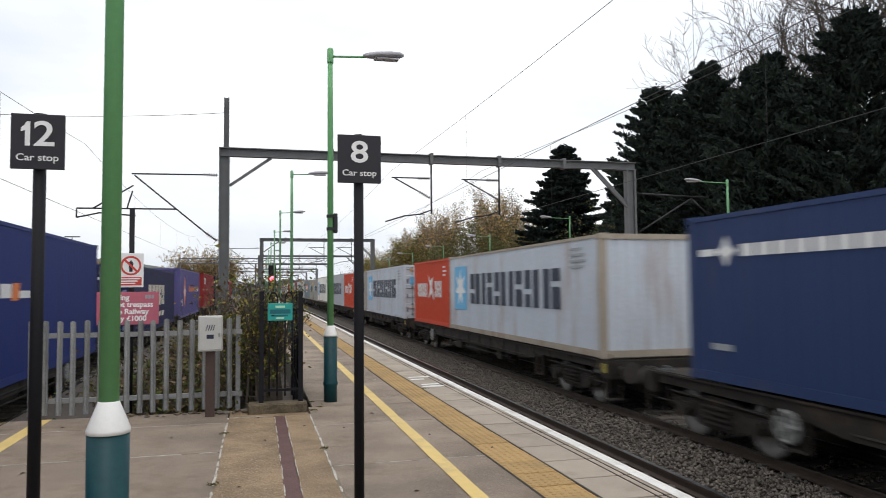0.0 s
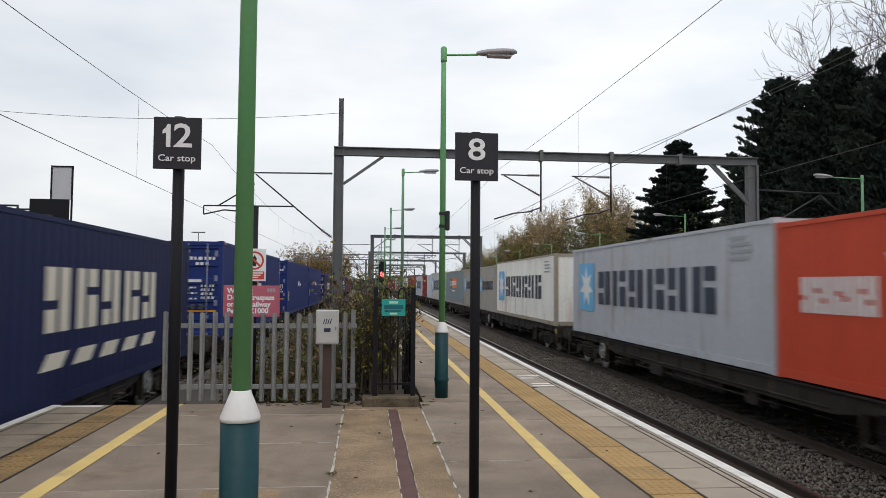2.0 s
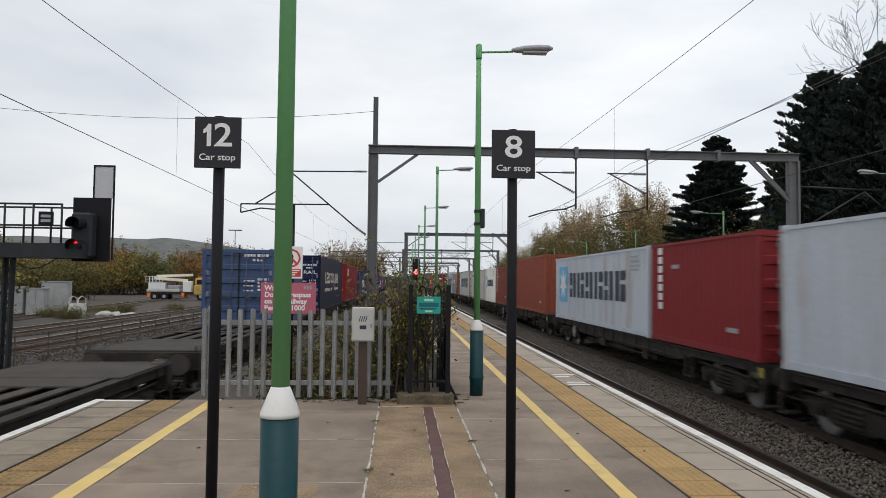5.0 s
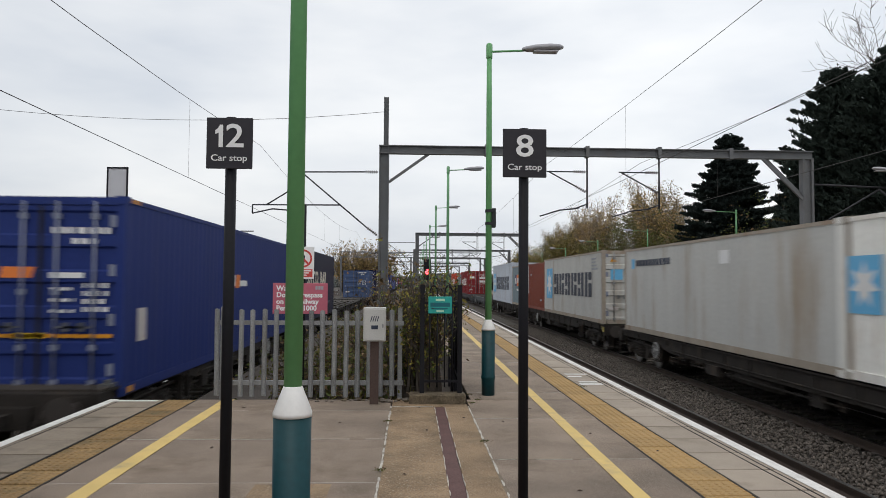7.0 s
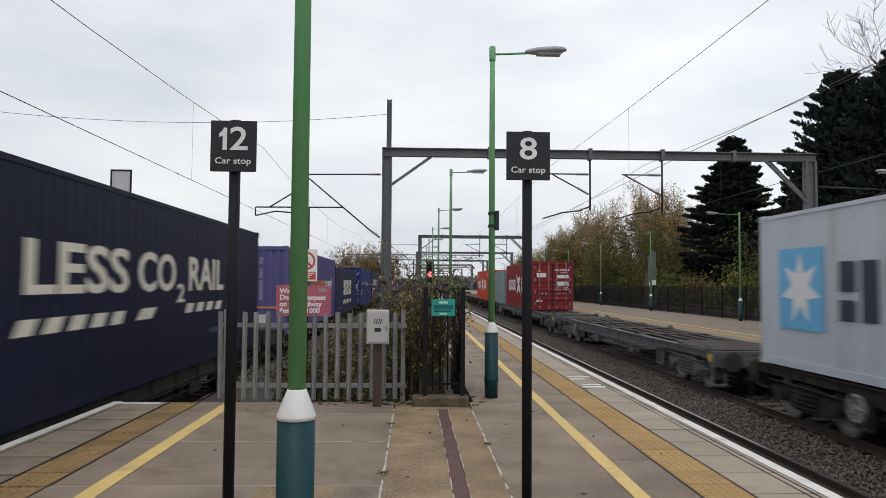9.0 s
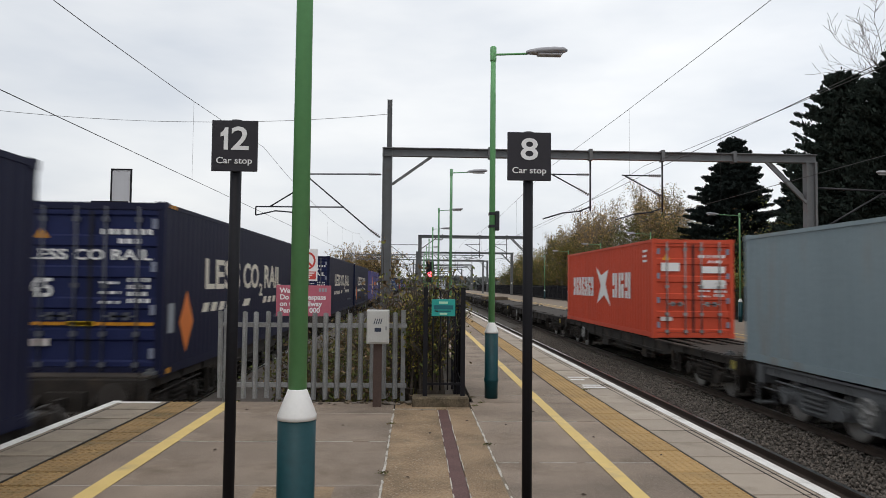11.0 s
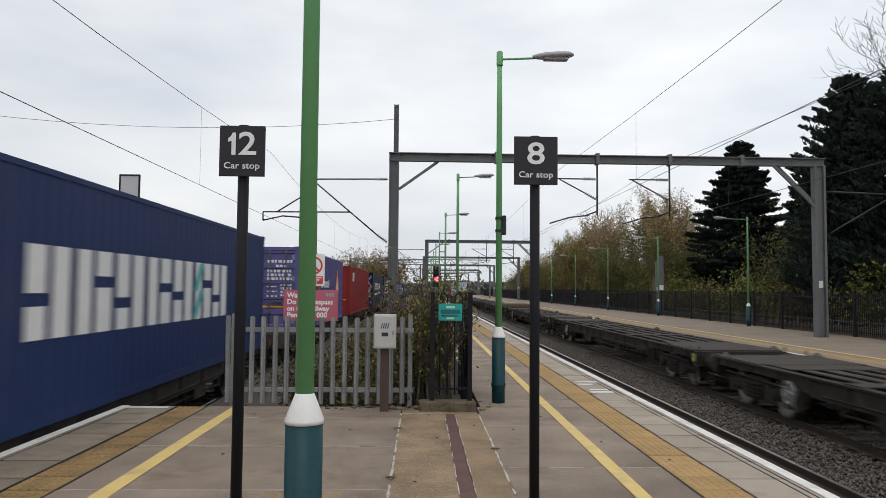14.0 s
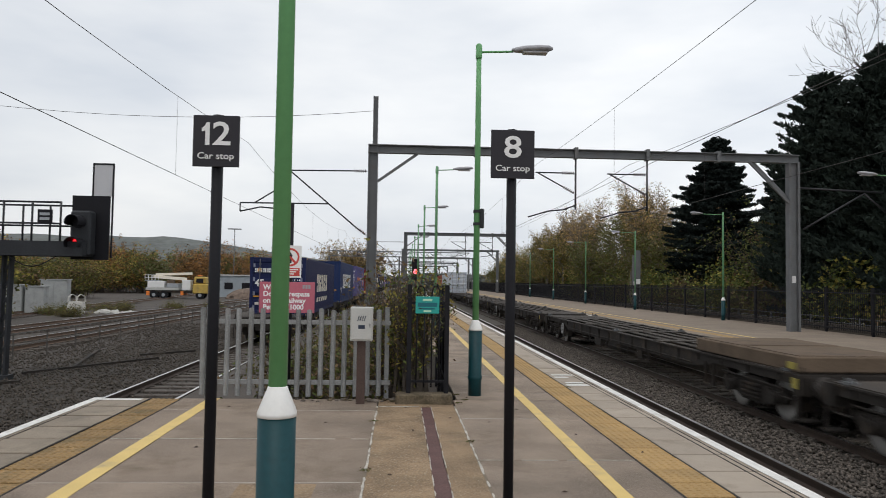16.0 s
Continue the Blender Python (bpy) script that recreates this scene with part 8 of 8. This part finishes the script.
hut = empty("site_hut", pose(-23.4, 112.0, -1.2, 0, 0, 8), "pale blue-grey flat-roofed site hut in the yard", "hut")
bm = bmesh.new()
box(bm, -4.5, 4.5, -1.5, 1.5, 0, 3.2)
bevelled(bm, 0.05)
part("wall", bm, M["hut_blue"], hut)
bm = bmesh.new()
box(bm, -4.7, 4.7, -1.7, 1.7, 3.202, 3.4)
part("roof", bm, M["box_grey"], hut)
for x in (-3, -0.5, 2.2):
    bm = bmesh.new()
    box(bm, x, x + 1.2, -1.53, -1.50, 1.2, 2.2)
    part("window", bm, M["black"], hut, "dark window")
lp = empty("yard_light", pose(-30.5, 135.0, -1.2), "tall thin yard light mast with crossbar", "light mast")
bm = bmesh.new()
tube(bm, (0, 0, 0), (0, 0, 11.8), 0.11, 0.07, n=8)
part("mast", bm, M["steel"], lp)
bm = bmesh.new()
box(bm, -1.2, 1.2, -0.1, 0.1, 11.8, 12.0)
part("crossbar", bm, M["steel"], lp)

heap = bmesh.new()
bmesh.ops.create_icosphere(heap, subdivisions=4, radius=1.0)
for v in heap.verts:
    v.co = Vector((v.co.x * 2.6, v.co.y * 2.0, max(v.co.z, -0.1) * 1.5)) + Vector((0.3, 0.3, 0.15)) * noise.noise(v.co * 3.5)
ob = part("gravel_heap", heap, M["gravel"])
ob.location = (-20.8, 100.0, -1.2)
tagged(ob, "heap of pinkish brown gravel in the yard", "heap")

# scrub bank and trees behind the yard
BANK = "large autumn shrub on the bank behind the yard"
bank = [(-84 + 4.4 * k, 112 + 7 * math.sin(k * 1.3) + k * 2.6, -1.4, 47 * k) for k in range(15)]
bank += [(-80 + 6.2 * k, 128 + 6 * math.sin(k * 2.3) + k * 3.0, 0.4, 31 * k) for k in range(9)]
place(bush(61, 4.6, 6.4, (("leaf_bank_green", 0.35), ("leaf_green", 0.4), ("leaf_brown", 0.25)), 11000, BANK, 0.16, 90), bank[0::3])
place(bush(62, 4.8, 7.0, (("leaf_rust", 0.5), ("leaf_brown", 0.5)), 11000, "rusty brown shrub on the bank behind the yard", 0.16, 90), bank[1::3])
place(bush(63, 4.6, 6.2, (("leaf_bank_green", 0.35), ("leaf_gold", 0.35), ("leaf_rust", 0.3)), 11000, BANK, 0.16, 90), bank[2::3])
bank2 = [(-62 + 5.2 * k, 92 - 2 * math.sin(k * 2.1) + 1.0 * k, -1.3, 61 * k) for k in range(5)] + [(-26.5, 43.0, -1.3, 20)]
place(bush(64, 3.0, 4.8, (("leaf_bank_green", 0.5), ("leaf_gold", 0.2), ("leaf_brown", 0.3)), 12000, "low scrubby shrub at the edge of the yard", 0.12, 90), bank2)
WEEDS = "rank yellowing weeds on the yard gravel"
place(bush(66, 1.1, 0.75, (("leaf_bank_green", 0.6), ("leaf_gold", 0.1), ("leaf_brown", 0.3)), 3000, WEEDS, 0.04, 60, "weeds", 1.6), [(-24.6, 52.6, -1.2, 0), (-22.6, 51.6, -1.2, 80), (-27.0, 50.8, -1.25, 150), (-24.9, 56.4, -1.2, 200), (-29.5, 50.5, -1.25, 20), (-22.4, 56.8, -1.2, 310), (-26.0, 60.5, -1.2, 60), (-23.0, 62.0, -1.2, 130), (-19.5, 64.0, -1.2, 250), (-16.5, 66.0, -1.2, 10)])
bank3 = [(-17.0, 188.0, -1.4, 0), (-12.4, 190.0, -0.4, 90), (-8.2, 192.0, -1.4, 200)]
place(bush(65, 2.6, 10.6, (("leaf_orange", 0.4), ("leaf_gold", 0.2), ("leaf_brown", 0.4)), 11000, "rounded orange-brown tree at the far end", 0.15, 120, "tree", 0.42), bank3)


def far_wood(name, x0, x1, y, h, label, seed, n=900, mat="haze_tint"):
    """A far belt of woodland: many upright rounded clumps."""
    rng = np.random.default_rng(seed)
    vs = []
    for k in range(n):
        x = rng.uniform(x0, x1)
        hh = h * (0.55 + 0.45 * noise.noise(Vector((x * 0.02, seed, 0)))) * rng.uniform(0.6, 1.1)
        m = 26
        c = np.stack([x + rng.normal(size=m) * h * 0.22, y + rng.normal(size=m) * h * 0.5, -1.4 + hh * rng.uniform(0.0, 1.0, m) ** 0.7], 1)
        vs.append(leaf_soup(rng, c, h * 0.10))
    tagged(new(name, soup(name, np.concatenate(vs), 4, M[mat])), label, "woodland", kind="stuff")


# the haze over these far woods and the hill is only in their colour
far_wood("far_woods", -120, 20, 330, 9, "far tree belt along the line, colour greyed for haze", 71)
far_wood("far_woods", 8, 60, 260, 9, "far trees beside the line, colour greyed for haze", 72, 500)
bm = bmesh.new()
cols = []
for i in range(61):
    x = -1300 + i * 22
    f = max(0.0, min(1.0, (10 - x) / 290))
    z = 57 * (f ** 0.7) * (0.9 + 0.12 * noise.noise(Vector((i * 0.35, 3, 0)))) + 1.5 * noise.noise(Vector((i * 1.7, 9, 0)))
    cols.append((bm.verts.new((x, 700, -3)), bm.verts.new((x, 900, max(z, 0.2))), bm.verts.new((x, 1300, max(z * 0.9, 0.1)))))
for a, b in zip(cols, cols[1:]):
    bm.faces.new((a[0], b[0], b[1], a[1]))
    bm.faces.new((a[1], b[1], b[2], a[2]))
tagged(part("hill", bm, M["haze_tint"]), "low wooded hill on the horizon, colour greyed for haze", "hill", kind="structure")


# ---- what moves ----
KEY_TIMES = [0.0, 0.1, 0.5, 1.0] + [2.0 * k for k in range(1, 8)] + [15.0, 15.5, 15.9, 16.0]


def motions():
    """Both freight trains run at an even speed: one away from the camera, one towards it."""
    for thing, x, y, z, speed in moving:
        walk(thing, [(t, pose(x, y + speed * t, z)) for t in KEY_TIMES])


motions()
